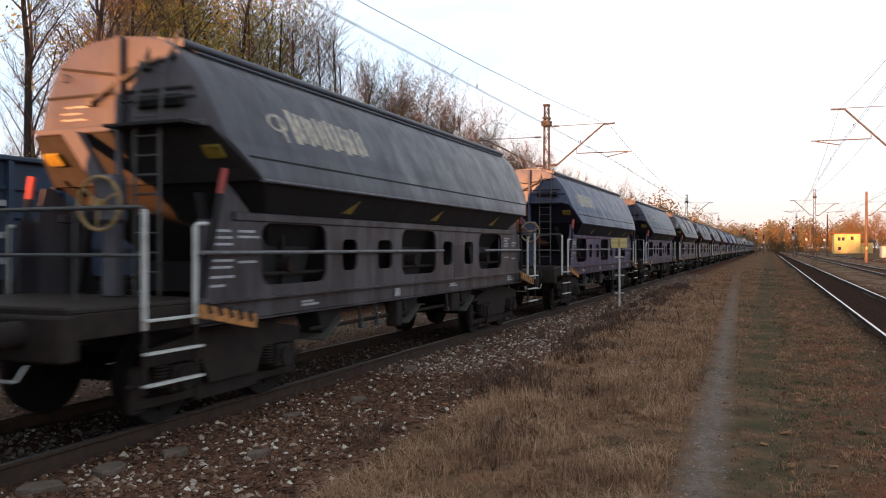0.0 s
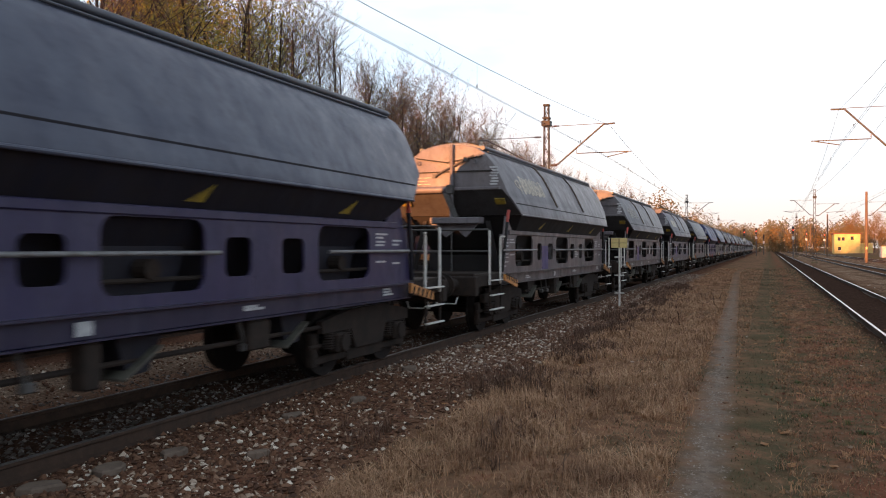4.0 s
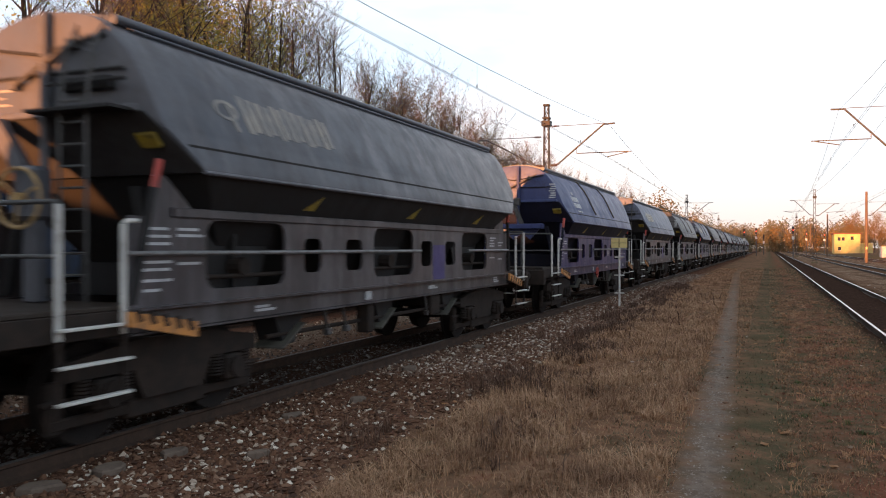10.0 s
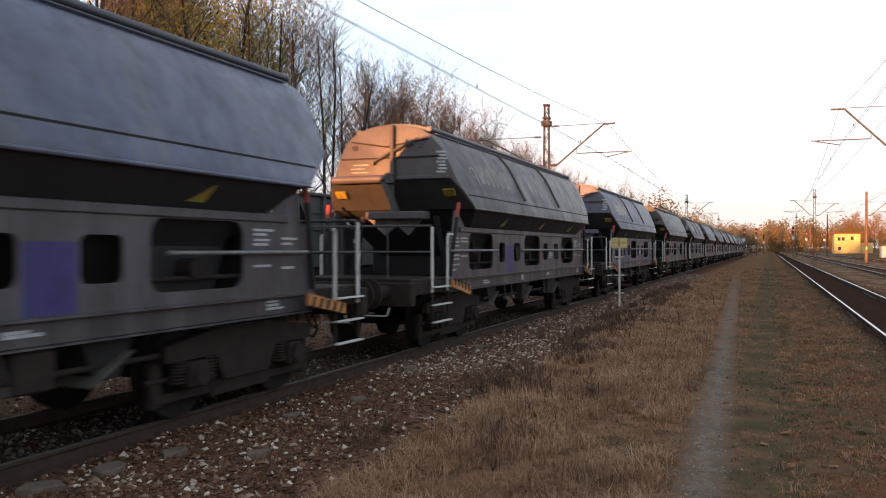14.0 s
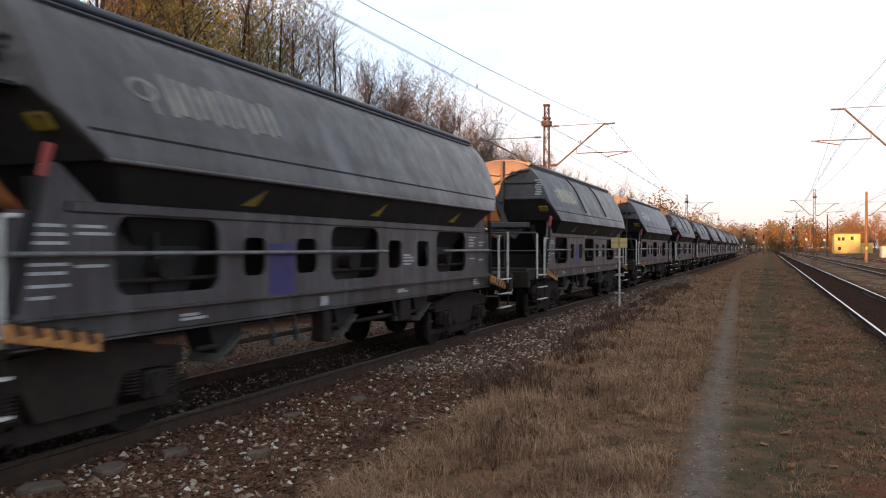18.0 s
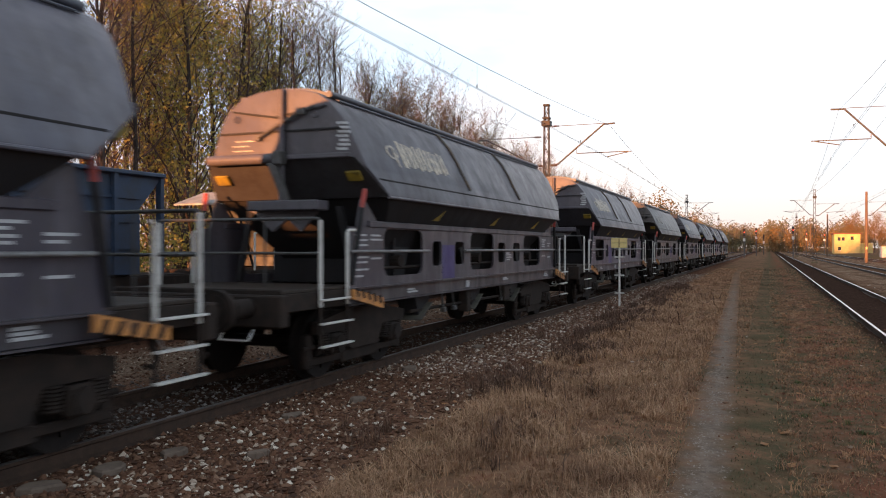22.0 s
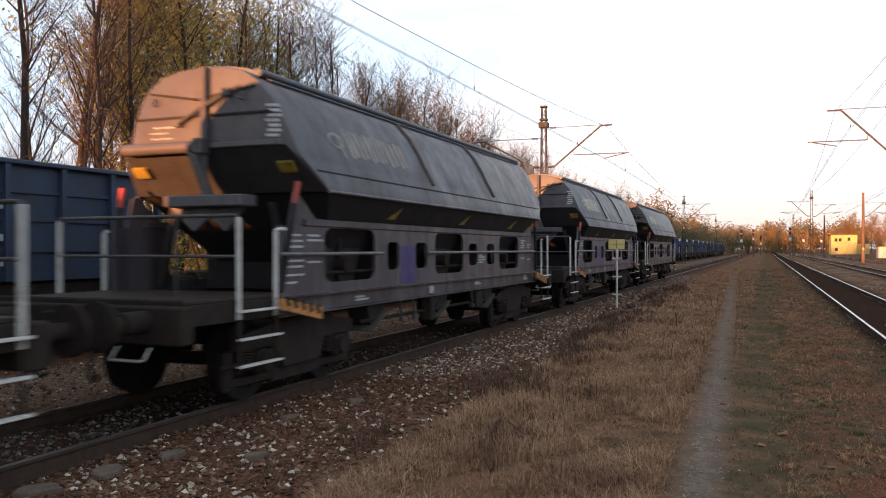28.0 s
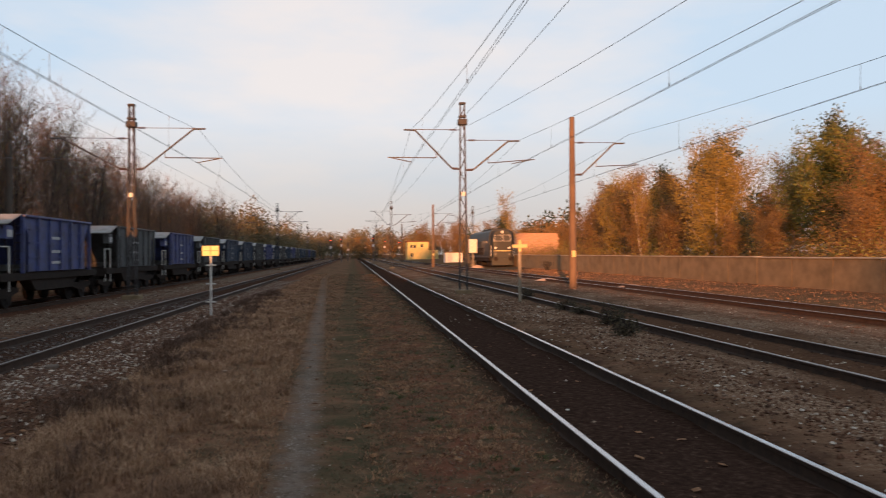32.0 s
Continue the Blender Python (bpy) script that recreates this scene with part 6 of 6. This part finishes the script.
def undergrowth(name, x0, x1, y0, y1, count, h0, h1, mat, seed, label):
    """Low bushes: overlapping tufts of small leaves and stems."""
    rnd = np.random.default_rng(seed)
    V = []
    for _ in range(count):
        x, y, h = rnd.uniform(x0, x1), rnd.uniform(y0, y1), rnd.uniform(h0, h1)
        m = 300
        c = np.array([x, y, 0.2 + h * 0.5]) + rnd.normal(size=(m, 3)) * np.array([h * 0.33, h * 0.33, h * 0.26])
        c[:, 2] = np.maximum(c[:, 2], 0.1)
        a = rnd.normal(size=(m, 3))
        a /= np.linalg.norm(a, axis=1)[:, None]
        b = np.cross(a, rnd.normal(size=(m, 3)))
        b /= np.linalg.norm(b, axis=1)[:, None]
        s = 0.058 * rnd.uniform(0.5, 1.4, (m, 1))
        V.append(np.stack([c - a * s, c + b * s * 0.55, c + a * s, c - b * s * 0.55], 1).reshape(-1, 3))
    V = np.concatenate(V)
    bulk(name, V, np.arange(len(V)).reshape(-1, 4), mat, label, "bushes")


undergrowth("rust_undergrowth", 20.5, 27, 30, 110, 150, 1.2, 3.2, LEAF_RUST, 41, "rust-brown undergrowth behind the wall")
undergrowth("olive_undergrowth", 22, 30, 30, 110, 90, 1.5, 3.8, LEAF_OLIVE, 42, "olive and brown bushes behind the wall")
undergrowth("brown_thicket", -27, -18, 27, 85, 260, 2.0, 5.6, LEAF_BROWN, 44, "brown thicket between the bare trees")
# added out of view to block low sun from the standing wagons
undergrowth("siding_thicket", -24, -16.8, -12, 12, 60, 1.2, 3.4, LEAF_BROWN, 45, "unseen brown bushes that keep the low sun off the siding")
undergrowth("siding_undergrowth", -24, -16.8, 9, 32, 55, 1.0, 3.0, LEAF_OLIVE, 43, "yellowing bushes under the trees")
build_left_trees()
build_right_trees()
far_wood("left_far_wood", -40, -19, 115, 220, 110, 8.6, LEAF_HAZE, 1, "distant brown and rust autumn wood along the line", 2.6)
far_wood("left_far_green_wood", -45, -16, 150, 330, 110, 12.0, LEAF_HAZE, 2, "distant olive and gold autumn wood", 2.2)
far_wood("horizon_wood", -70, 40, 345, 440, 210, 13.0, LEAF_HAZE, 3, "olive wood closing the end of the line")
far_wood("horizon_gold_wood", -60, 60, 330, 420, 60, 10.0, LEAF_RUST, 4, "rust-brown wood closing the end of the line")
far_wood("right_far_wood", 38, 95, 40, 330, 160, 11.0, LEAF_PINE, 5, "dark pine wood behind the yard")
far_wood("right_rust_wood", 30, 70, 60, 300, 110, 8.5, LEAF_RUST, 6, "rust-coloured wood behind the yard")
far_wood("left_back_wood", -75, -36, 70, 140, 40, 8.0, LEAF_RUST, 7, "brown undergrowth and trees behind the siding")


# ---- ballast stones, grass, weeds, leaves ----
OCT = np.array([(1, 0, 0), (-1, 0, 0), (0, 1, 0), (0, -1, 0), (0, 0, 1), (0, 0, -1)], float)
OCT_F = np.array([(0, 2, 4), (2, 1, 4), (1, 3, 4), (3, 0, 4), (2, 0, 5), (1, 2, 5), (3, 1, 5), (0, 3, 5)])


def scatter_stones(name, count, x0, x1, y0, y1, lo, hi, seed, label, power=2.2, edge=0.0, mat=None):
    rnd = np.random.default_rng(seed)
    xs = rnd.uniform(x0, x1, count) + rnd.normal(0, edge, count)
    ys = y0 + (y1 - y0) * rnd.uniform(0, 1, count) ** power
    z = np.array([ground_z(x, y) for x, y in zip(xs, ys)])
    size = lo + (hi - lo) * rnd.uniform(0, 1, count) ** 3.5
    v = OCT[None] * rnd.uniform(0.55, 1.15, (count, 6, 1)) + rnd.normal(0, 0.18, (count, 6, 3))
    v = v * size[:, None, None] * np.array([1, 1, 0.62])
    v += np.stack([xs, ys, z + size * 0.25], 1)[:, None, :]
    f = OCT_F[None] + (np.arange(count) * 6)[:, None, None]
    bulk(name, v.reshape(-1, 3), f.reshape(-1, 3), mat or STONE, label, "ballast")


def scatter_blades(name, count, x0, x1, y0, y1, h0, h1, mat, seed, label, power=1.8, patch=0.0, width=0.006, keep=None):
    rnd = np.random.default_rng(seed)
    xs = rnd.uniform(x0, x1, count)
    ys = y0 + (y1 - y0) * rnd.uniform(0, 1, count) ** power
    soft = rnd.normal(0, 0.16, count)
    mask = np.array([noise.noise((x * 0.8, y * 0.6, seed)) + 0.5 * noise.noise((x * 2.6, y * 2.1, seed)) + e > patch for x, y, e in zip(xs, ys, soft)])
    if keep is not None:
        mask &= np.array([keep(x, y) for x, y in zip(xs, ys)])
    xs, ys = xs[mask], ys[mask]
    n = len(xs)
    z = np.array([ground_z(x, y) for x, y in zip(xs, ys)])
    h = rnd.uniform(h0, h1, n)
    a = rnd.uniform(0, 2 * np.pi, n)
    bend = rnd.uniform(0.3, 2.4, n) * h
    w = width * (1 + ys / 9)
    dx, dy = np.cos(a), np.sin(a)
    px, py = -dy * w, dx * w
    base = np.stack([xs, ys, z - 0.01], 1)
    p = np.stack([px, py, np.zeros(n)], 1)
    mid = base + np.stack([dx * bend * 0.35, dy * bend * 0.35, h * 0.6], 1)
    tip = base + np.stack([dx * bend, dy * bend, h], 1)
    v = np.stack([base - p, base + p, mid + p * 0.7, mid - p * 0.7, tip], 1).reshape(-1, 3)
    k = np.arange(n) * 5
    faces = [tuple(q) for q in np.stack([k, k + 1, k + 2, k + 3], 1).tolist()] + [tuple(q) for q in np.stack([k + 3, k + 2, k + 4], 1).tolist()]
    bulk(name, v, faces, mat, label, "grass")


def path_x(y):
    """Centre line of the trodden path."""
    return -0.28 - 0.03 * np.minimum(y, 60.0)


def ballast_edge(y):
    """Where the ballast gives way to grass."""
    return -3.13 - 0.03 * (np.minimum(y, 45.0) - 5.0)


def off_path(x, y):
    return abs(x - path_x(y)) > 0.20


def on_grass(x, y):
    return off_path(x, y) and x > ballast_edge(y) + 0.1


scatter_stones("track_ballast", 55000, -5.65, -3.15, 2.5, 40, 0.007, 0.050, 1, "mixed reddish and pale ballast stones beside the main track", 1.8, 0.12)
scatter_stones("clean_ballast", 24000, -5.7, -3.7, 11, 60, 0.012, 0.045, 15, "pale crushed stone further along the main track", 1.5, 0.1, PALE_STONE)
scatter_stones("track_bed", 16000, -8.3, -5.85, 3.5, 40, 0.012, 0.045, 12, "stones between the rails, darkened for the shade under the train", 1.7, 0.05, BED_STONE)
scatter_stones("pale_ballast", 9000, -10.6, -8.2, 6, 60, 0.015, 0.045, 2, "pale ballast between the tracks", 1.5, 0.1)
scatter_stones("yard_ballast", 9000, 4.0, 11.6, 4, 45, 0.012, 0.04, 3, "pale gravel between the yard tracks", 1.4, 0.1)


def scatter_grit(count, seed):
    """Fine pale grit trodden into the path."""
    rnd = np.random.default_rng(seed)
    ys = 3.2 + 32 * rnd.uniform(0, 1, count) ** 1.9
    xs = path_x(ys) + rnd.normal(0, 0.10, count)
    z = np.array([ground_z(x, y) for x, y in zip(xs, ys)])
    size = 0.004 + 0.012 * rnd.uniform(0, 1, count) ** 3
    v = OCT[None] * rnd.uniform(0.6, 1.15, (count, 6, 1)) * size[:, None, None] * np.array([1, 1, 0.5])
    v += np.stack([xs, ys, z + size * 0.1], 1)[:, None, :]
    f = OCT_F[None] + (np.arange(count) * 6)[:, None, None]
    bulk("path_grit", v.reshape(-1, 3), f.reshape(-1, 3), GRIT, "fine pale grit on the trodden path", "gravel")


GRIT = worn("pale_path_grit", (0.36, 0.29, 0.24), (0.17, 0.13, 0.10), 0.9, 0.0, 3.0)
scatter_grit(6000, 8)
scatter_stones("yard_stone_strip", 7000, 4.3, 6.0, 5, 32, 0.012, 0.045, 9, "pale stones between the bright rails and the yard track", 1.5, 0.25)
scatter_stones("scattered_pebbles", 900, -3.0, 3.4, 2.5, 30, 0.01, 0.035, 4, "loose pale pebbles on the grass", 1.5)
scatter_blades("dry_grass", 80000, -4.0, -0.4, 2.6, 75, 0.01, 0.06, GRASS_DRY, 1, "low dry tan grass beside the path", 2.4, -0.9, 0.0022, on_grass)
scatter_blades("short_green_grass", 70000, -1.9, 2.0, 2.6, 75, 0.015, 0.05, GRASS_GREEN, 2, "short green grass along the trodden path", 2.1, -0.02, 0.0024, off_path)
scatter_blades("dry_verge_grass", 15000, 0.0, 2.0, 2.6, 75, 0.008, 0.05, GRASS_DRY, 3, "dry trampled grass beside the bright rails", 2.1, -0.6, 0.0024, off_path)


def scatter_tufts(name, tufts, blades, spot, y0, y1, h0, h1, mat, seed, label, power=2.0, splay=0.8, width=0.0022, patch=-0.05):
    """Tufts of bent blades round a root; spot gives a tuft's x for its y."""
    rnd = np.random.default_rng(seed)
    ys = y0 + (y1 - y0) * rnd.uniform(0, 1, tufts) ** power
    xs = spot(rnd, ys)
    keep = np.array([off_path(x, y) and noise.noise((x * 0.9, y * 0.45, seed)) + 0.45 * noise.noise((x * 2.6, y * 1.6, seed)) > patch for x, y in zip(xs, ys)])
    xs, ys = xs[keep], ys[keep]
    z = np.array([ground_z(x, y) for x, y in zip(xs, ys)])
    size = rnd.uniform(0.5, 1.0, len(xs))
    root = np.repeat(np.stack([xs, ys, z - 0.01], 1), blades, 0)
    grow = np.repeat(size, blades)
    n = len(root)
    root[:, :2] += rnd.normal(0, 0.035, (n, 2)) * grow[:, None]
    h = rnd.uniform(h0, h1, n) * grow
    a = rnd.uniform(0, 2 * np.pi, n)
    bend = np.abs(rnd.normal(0, splay, n)) * h
    w = width * (1 + root[:, 1] / 12) * rnd.uniform(0.7, 1.2, n)
    dx, dy = np.cos(a), np.sin(a)
    p = np.stack([-dy * w, dx * w, np.zeros(n)], 1)
    mid = root + np.stack([dx * bend * 0.3, dy * bend * 0.3, h * 0.62], 1)
    tip = root + np.stack([dx * bend, dy * bend, h * rnd.uniform(0.7, 1.0, n)], 1)
    v = np.stack([root - p, root + p, mid + p * 0.7, mid - p * 0.7, tip], 1).reshape(-1, 3)
    k = np.arange(n) * 5
    faces = [tuple(q) for q in np.stack([k, k + 1, k + 2, k + 3], 1).tolist()] + [tuple(q) for q in np.stack([k + 3, k + 2, k + 4], 1).tolist()]
    bulk(name, v, faces, mat, label, "grass")


def meadow(rnd, ys):
    return ballast_edge(ys) + 0.2 + (path_x(ys) - 0.25 - ballast_edge(ys) - 0.2) * rnd.uniform(0, 1, len(ys)) ** 1.1


def weed_belt(rnd, ys):
    return ballast_edge(ys) + 0.3 + rnd.normal(0, 0.33, len(ys))


def far_verge(rnd, ys):
    return rnd.uniform(0.1, 1.8, len(ys))


scatter_tufts("straw_tufts", 4600, 20, meadow, 4.2, 34, 0.08, 0.20, GRASS_STRAW, 21, "bent straw-coloured grass tufts beside the path", 1.7, 1.0, 0.0022, -0.28)
scatter_tufts("weed_tufts", 1900, 18, weed_belt, 5.0, 40, 0.08, 0.30, WEED, 22, "dead dark brown weeds along the ballast edge", 1.3, 0.7, 0.0026)
scatter_tufts("verge_tufts", 1900, 16, far_verge, 4.5, 34, 0.03, 0.09, GRASS_DRY, 23, "small dry tufts beside the bright rails", 1.6, 1.0)
scatter_tufts("dull_green_tufts", 1500, 18, far_verge, 4.5, 34, 0.02, 0.06, GRASS_GREEN, 25, "dull green tufts on the verge", 1.6, 1.0)
scatter_tufts("green_tufts", 60, 30, far_verge, 6.0, 22, 0.04, 0.09, GRASS_FRESH, 24, "small fresh green clumps beside the bright rails", 1.2, 0.9)
scatter_blades("tall_dead_stems", 300, -3.4, -1.4, 5.5, 30, 0.18, 0.45, WEED, 14, "a few tall dead stems in the grass", 1.2, 0.05, 0.0025)
scatter_blades("track_weeds", 5000, 5.9, 9.0, 14, 60, 0.03, 0.14, WEED, 5, "dead weeds in the yard tracks", 1.0, 0.28, 0.003)
scatter_blades("yard_dry_grass", 10000, 14.6, 18.7, 16, 80, 0.02, 0.07, GRASS_DRY, 6, "dry grass below the wall", 1.0, -0.3, 0.003)


SLAB = worn("grey_brown_slab_stone", (0.17, 0.125, 0.095), (0.10, 0.072, 0.055), 0.9, 0.0, 6.0)


def build_slabs():
    """Flat broken slabs lying at the foot of the near rail."""
    rnd = random.Random(77)
    for x, y, r in ((-5.24, 5.35, 0.20), (-5.33, 4.73, 0.22), (-5.10, 6.0, 0.16), (-4.97, 7.8, 0.18), (-4.72, 8.9, 0.15), (-4.1, 5.9, 0.12), (-5.2, 11.5, 0.17), (-5.15, 14.6, 0.18)):
        n = 9
        rim = [(r * rnd.uniform(0.75, 1.1) * math.cos(2 * math.pi * i / n), 0.62 * r * rnd.uniform(0.75, 1.1) * math.sin(2 * math.pi * i / n)) for i in range(n)]
        verts = [(u, w, -0.04) for u, w in rim] + [(u * 0.96, w * 0.96, 0.045) for u, w in rim] + [(u * 0.8, w * 0.8, 0.06 + rnd.uniform(-0.004, 0.004)) for u, w in rim]
        faces = [(j * n + i, j * n + (i + 1) % n, (j + 1) * n + (i + 1) % n, (j + 1) * n + i) for j in range(2) for i in range(n)] + [tuple(range(2 * n, 3 * n))]
        o = new("stone_slab", Shape().add(verts, faces).mesh("stone_slab", SLAB))
        o.matrix_basis = pose(x, y, ground_z(x, y), rnd.uniform(-4, 4), rnd.uniform(-4, 4), rnd.uniform(60, 120))
        tagged(o, "flat grey-brown slab stone in the ballast", "stone", "slab stones by the rail")


build_slabs()


def scatter_litter(count, seed):
    """Small dry leaf scraps blown over the verge and the ballast edge."""
    rnd = np.random.default_rng(seed)
    ys = 4.0 + 36 * rnd.uniform(0, 1, count) ** 1.7
    verge = rnd.uniform(0, 1, count) < 0.55
    xs = np.where(verge, rnd.normal(0.95, 0.45, count), ballast_edge(ys) + rnd.normal(-0.3, 0.7, count))
    z = np.array([ground_z(x, y) for x, y in zip(xs, ys)])
    c = np.stack([xs, ys, z + 0.012 + rnd.uniform(0, 0.015, count)], 1)
    a = rnd.normal(size=(count, 3)) * np.array([1, 1, 0.35])
    a /= np.linalg.norm(a, axis=1)[:, None]
    b = np.cross(a, rnd.normal(size=(count, 3)) * np.array([0.4, 0.4, 1]))
    b /= np.linalg.norm(b, axis=1)[:, None]
    s = rnd.uniform(0.008, 0.024, (count, 1))
    v = np.stack([c - a * s, c + b * s * 0.6, c + a * s, c - b * s * 0.6], 1).reshape(-1, 3)
    bulk("leaf_litter", v, np.arange(count * 4).reshape(-1, 4), LITTER, "reddish-brown leaf scraps on the verge and ballast edge", "leaf litter")


LITTER = leaf_material("dry_leaf_scraps", (0.12, 0.042, 0.024), (0.20, 0.072, 0.036), (0.15, 0.085, 0.05), (0.30, 0.20, 0.13))
scatter_litter(9000, 31)


def build_leaves():
    rnd = random.Random(17)
    sh = Shape().add([(-0.05, 0, 0.004), (-0.02, -0.035, 0.012), (0.03, -0.03, 0.004), (0.06, 0, 0.016), (0.03, 0.03, 0.006), (-0.02, 0.035, 0.014), (0, 0, 0.02)],
                     [(0, 1, 6), (1, 2, 6), (2, 3, 6), (3, 4, 6), (4, 5, 6), (5, 0, 6)])
    me = sh.mesh("fallen_leaf", FALLEN)
    spots = [(0.28, 4.85)] + [(rnd.uniform(-3.5, 3.4), rnd.uniform(4.0, 16)) for _ in range(60)]
    for x, y in spots:
        o = tagged(new("fallen_leaf", me), "curled orange fallen leaf on the ground", "leaf", "fallen leaves")
        o.matrix_basis = pose(x, y, ground_z(x, y) + 0.004, rnd.uniform(-15, 15), rnd.uniform(-15, 15), rnd.uniform(0, 360))


build_leaves()


DARK_SHRUB = leaf_material("dark_shrub_leaves", (0.045, 0.04, 0.02), (0.065, 0.052, 0.026), (0.10, 0.068, 0.036))
# x, y, radius, height, seed
HEAPS = [(14.76, 95.38, 1.0, 0.35, 1), (12.06, 49.58, 0.9, 0.16, 2), (13.77, 39.2, 0.8, 0.12, 3)]
# x, y, half width, height, seed, leaves, words
BUSHES = [
    (6.31, 19.41, 0.55, 0.5, 1, DARK_SHRUB, "low dark shrub beside the yard track"),
    (5.71, 16.62, 0.4, 0.4, 2, DARK_SHRUB, "low dark shrub beside the yard track"),
    (6.62, 30.33, 0.4, 0.45, 3, DARK_SHRUB, "low dark shrub beside the yard track"),
    (6.55, 22.71, 0.35, 0.3, 4, DARK_SHRUB, "low dark shrub beside the yard track"),
    (17.9, 73.5, 0.45, 0.9, 5, DARK_SHRUB, "low dark shrub beside the yard track"),
    (6.66, 24.69, 0.3, 0.3, 6, DARK_SHRUB, "low dark shrub beside the yard track"),
]


def build_heap(x, y, r, h, seed):
    """A small heap of pale sand beside the yard track."""
    rnd = random.Random(seed)
    verts, faces = [], []
    n, k = 18, 6
    for j in range(k):
        u = j / (k - 1)
        for i in range(n):
            a = 2 * math.pi * i / n
            w = 1 + 0.22 * noise.noise((math.cos(a) * 1.5, math.sin(a) * 1.5, seed + u))
            verts.append((r * w * (1 - u * 0.97) * math.cos(a), 0.6 * r * w * (1 - u * 0.97) * math.sin(a), -0.06 + (h + 0.06) * math.sin(u * math.pi / 2) + rnd.uniform(-0.012, 0.012)))
    for j in range(k - 1):
        faces += [(j * n + i, j * n + (i + 1) % n, (j + 1) * n + (i + 1) % n, (j + 1) * n + i) for i in range(n)]
    faces.append(tuple(range((k - 1) * n, k * n)))
    ob = new("sand_heap", Shape().add(verts, faces).mesh("sand_heap", SAND, True))
    ob.matrix_basis = pose(x, y, ground_z(x, y, False))
    tagged(ob, "low heap of pale sand beside the yard track", "sand heap", "sand heaps in the yard")


def build_bush(x, y, w, h, seed, mat, label):
    """A low bush: forked stems and small leaves."""
    bush = thing("bush", label, "bush", pose(x, y, ground_z(x, y, False)), group="bushes in the yard")
    rnd = random.Random(seed)
    segs, tips = [], []
    for _ in range(26):
        p = Vector((rnd.uniform(-0.3, 0.3) * w, rnd.uniform(-0.3, 0.3) * w, -0.03))
        d = Vector((rnd.uniform(-1, 1) * w / h, rnd.uniform(-1, 1) * w / h, 1.1)).normalized()
        for k in range(4):
            q = p + d * h * 0.26
            segs.append((p, q, 0.012, 0.009))
            tips.append(q)
            d = (d + Vector((rnd.uniform(-0.5, 0.5), rnd.uniform(-0.5, 0.5), rnd.uniform(-0.3, 0.2)))).normalized()
            p = q
    o = new("stems", branch_mesh("stems", segs, BARK, 4))
    o.parent = bush
    v, f = leaves_on(tips, 620, 0.03, seed, 0.09)
    me = bpy.data.meshes.new("foliage")
    me.from_pydata(v.tolist(), [], f.tolist())
    me.materials.append(mat)
    o = new("foliage", me)
    o.parent = bush


SAND = worn("pale_pinkish_sand", (0.50, 0.36, 0.27), (0.36, 0.25, 0.18), 0.95, 0.0, 4.0)
for spec in HEAPS:
    build_heap(*spec)
for spec in BUSHES:
    build_bush(*spec)
motions()
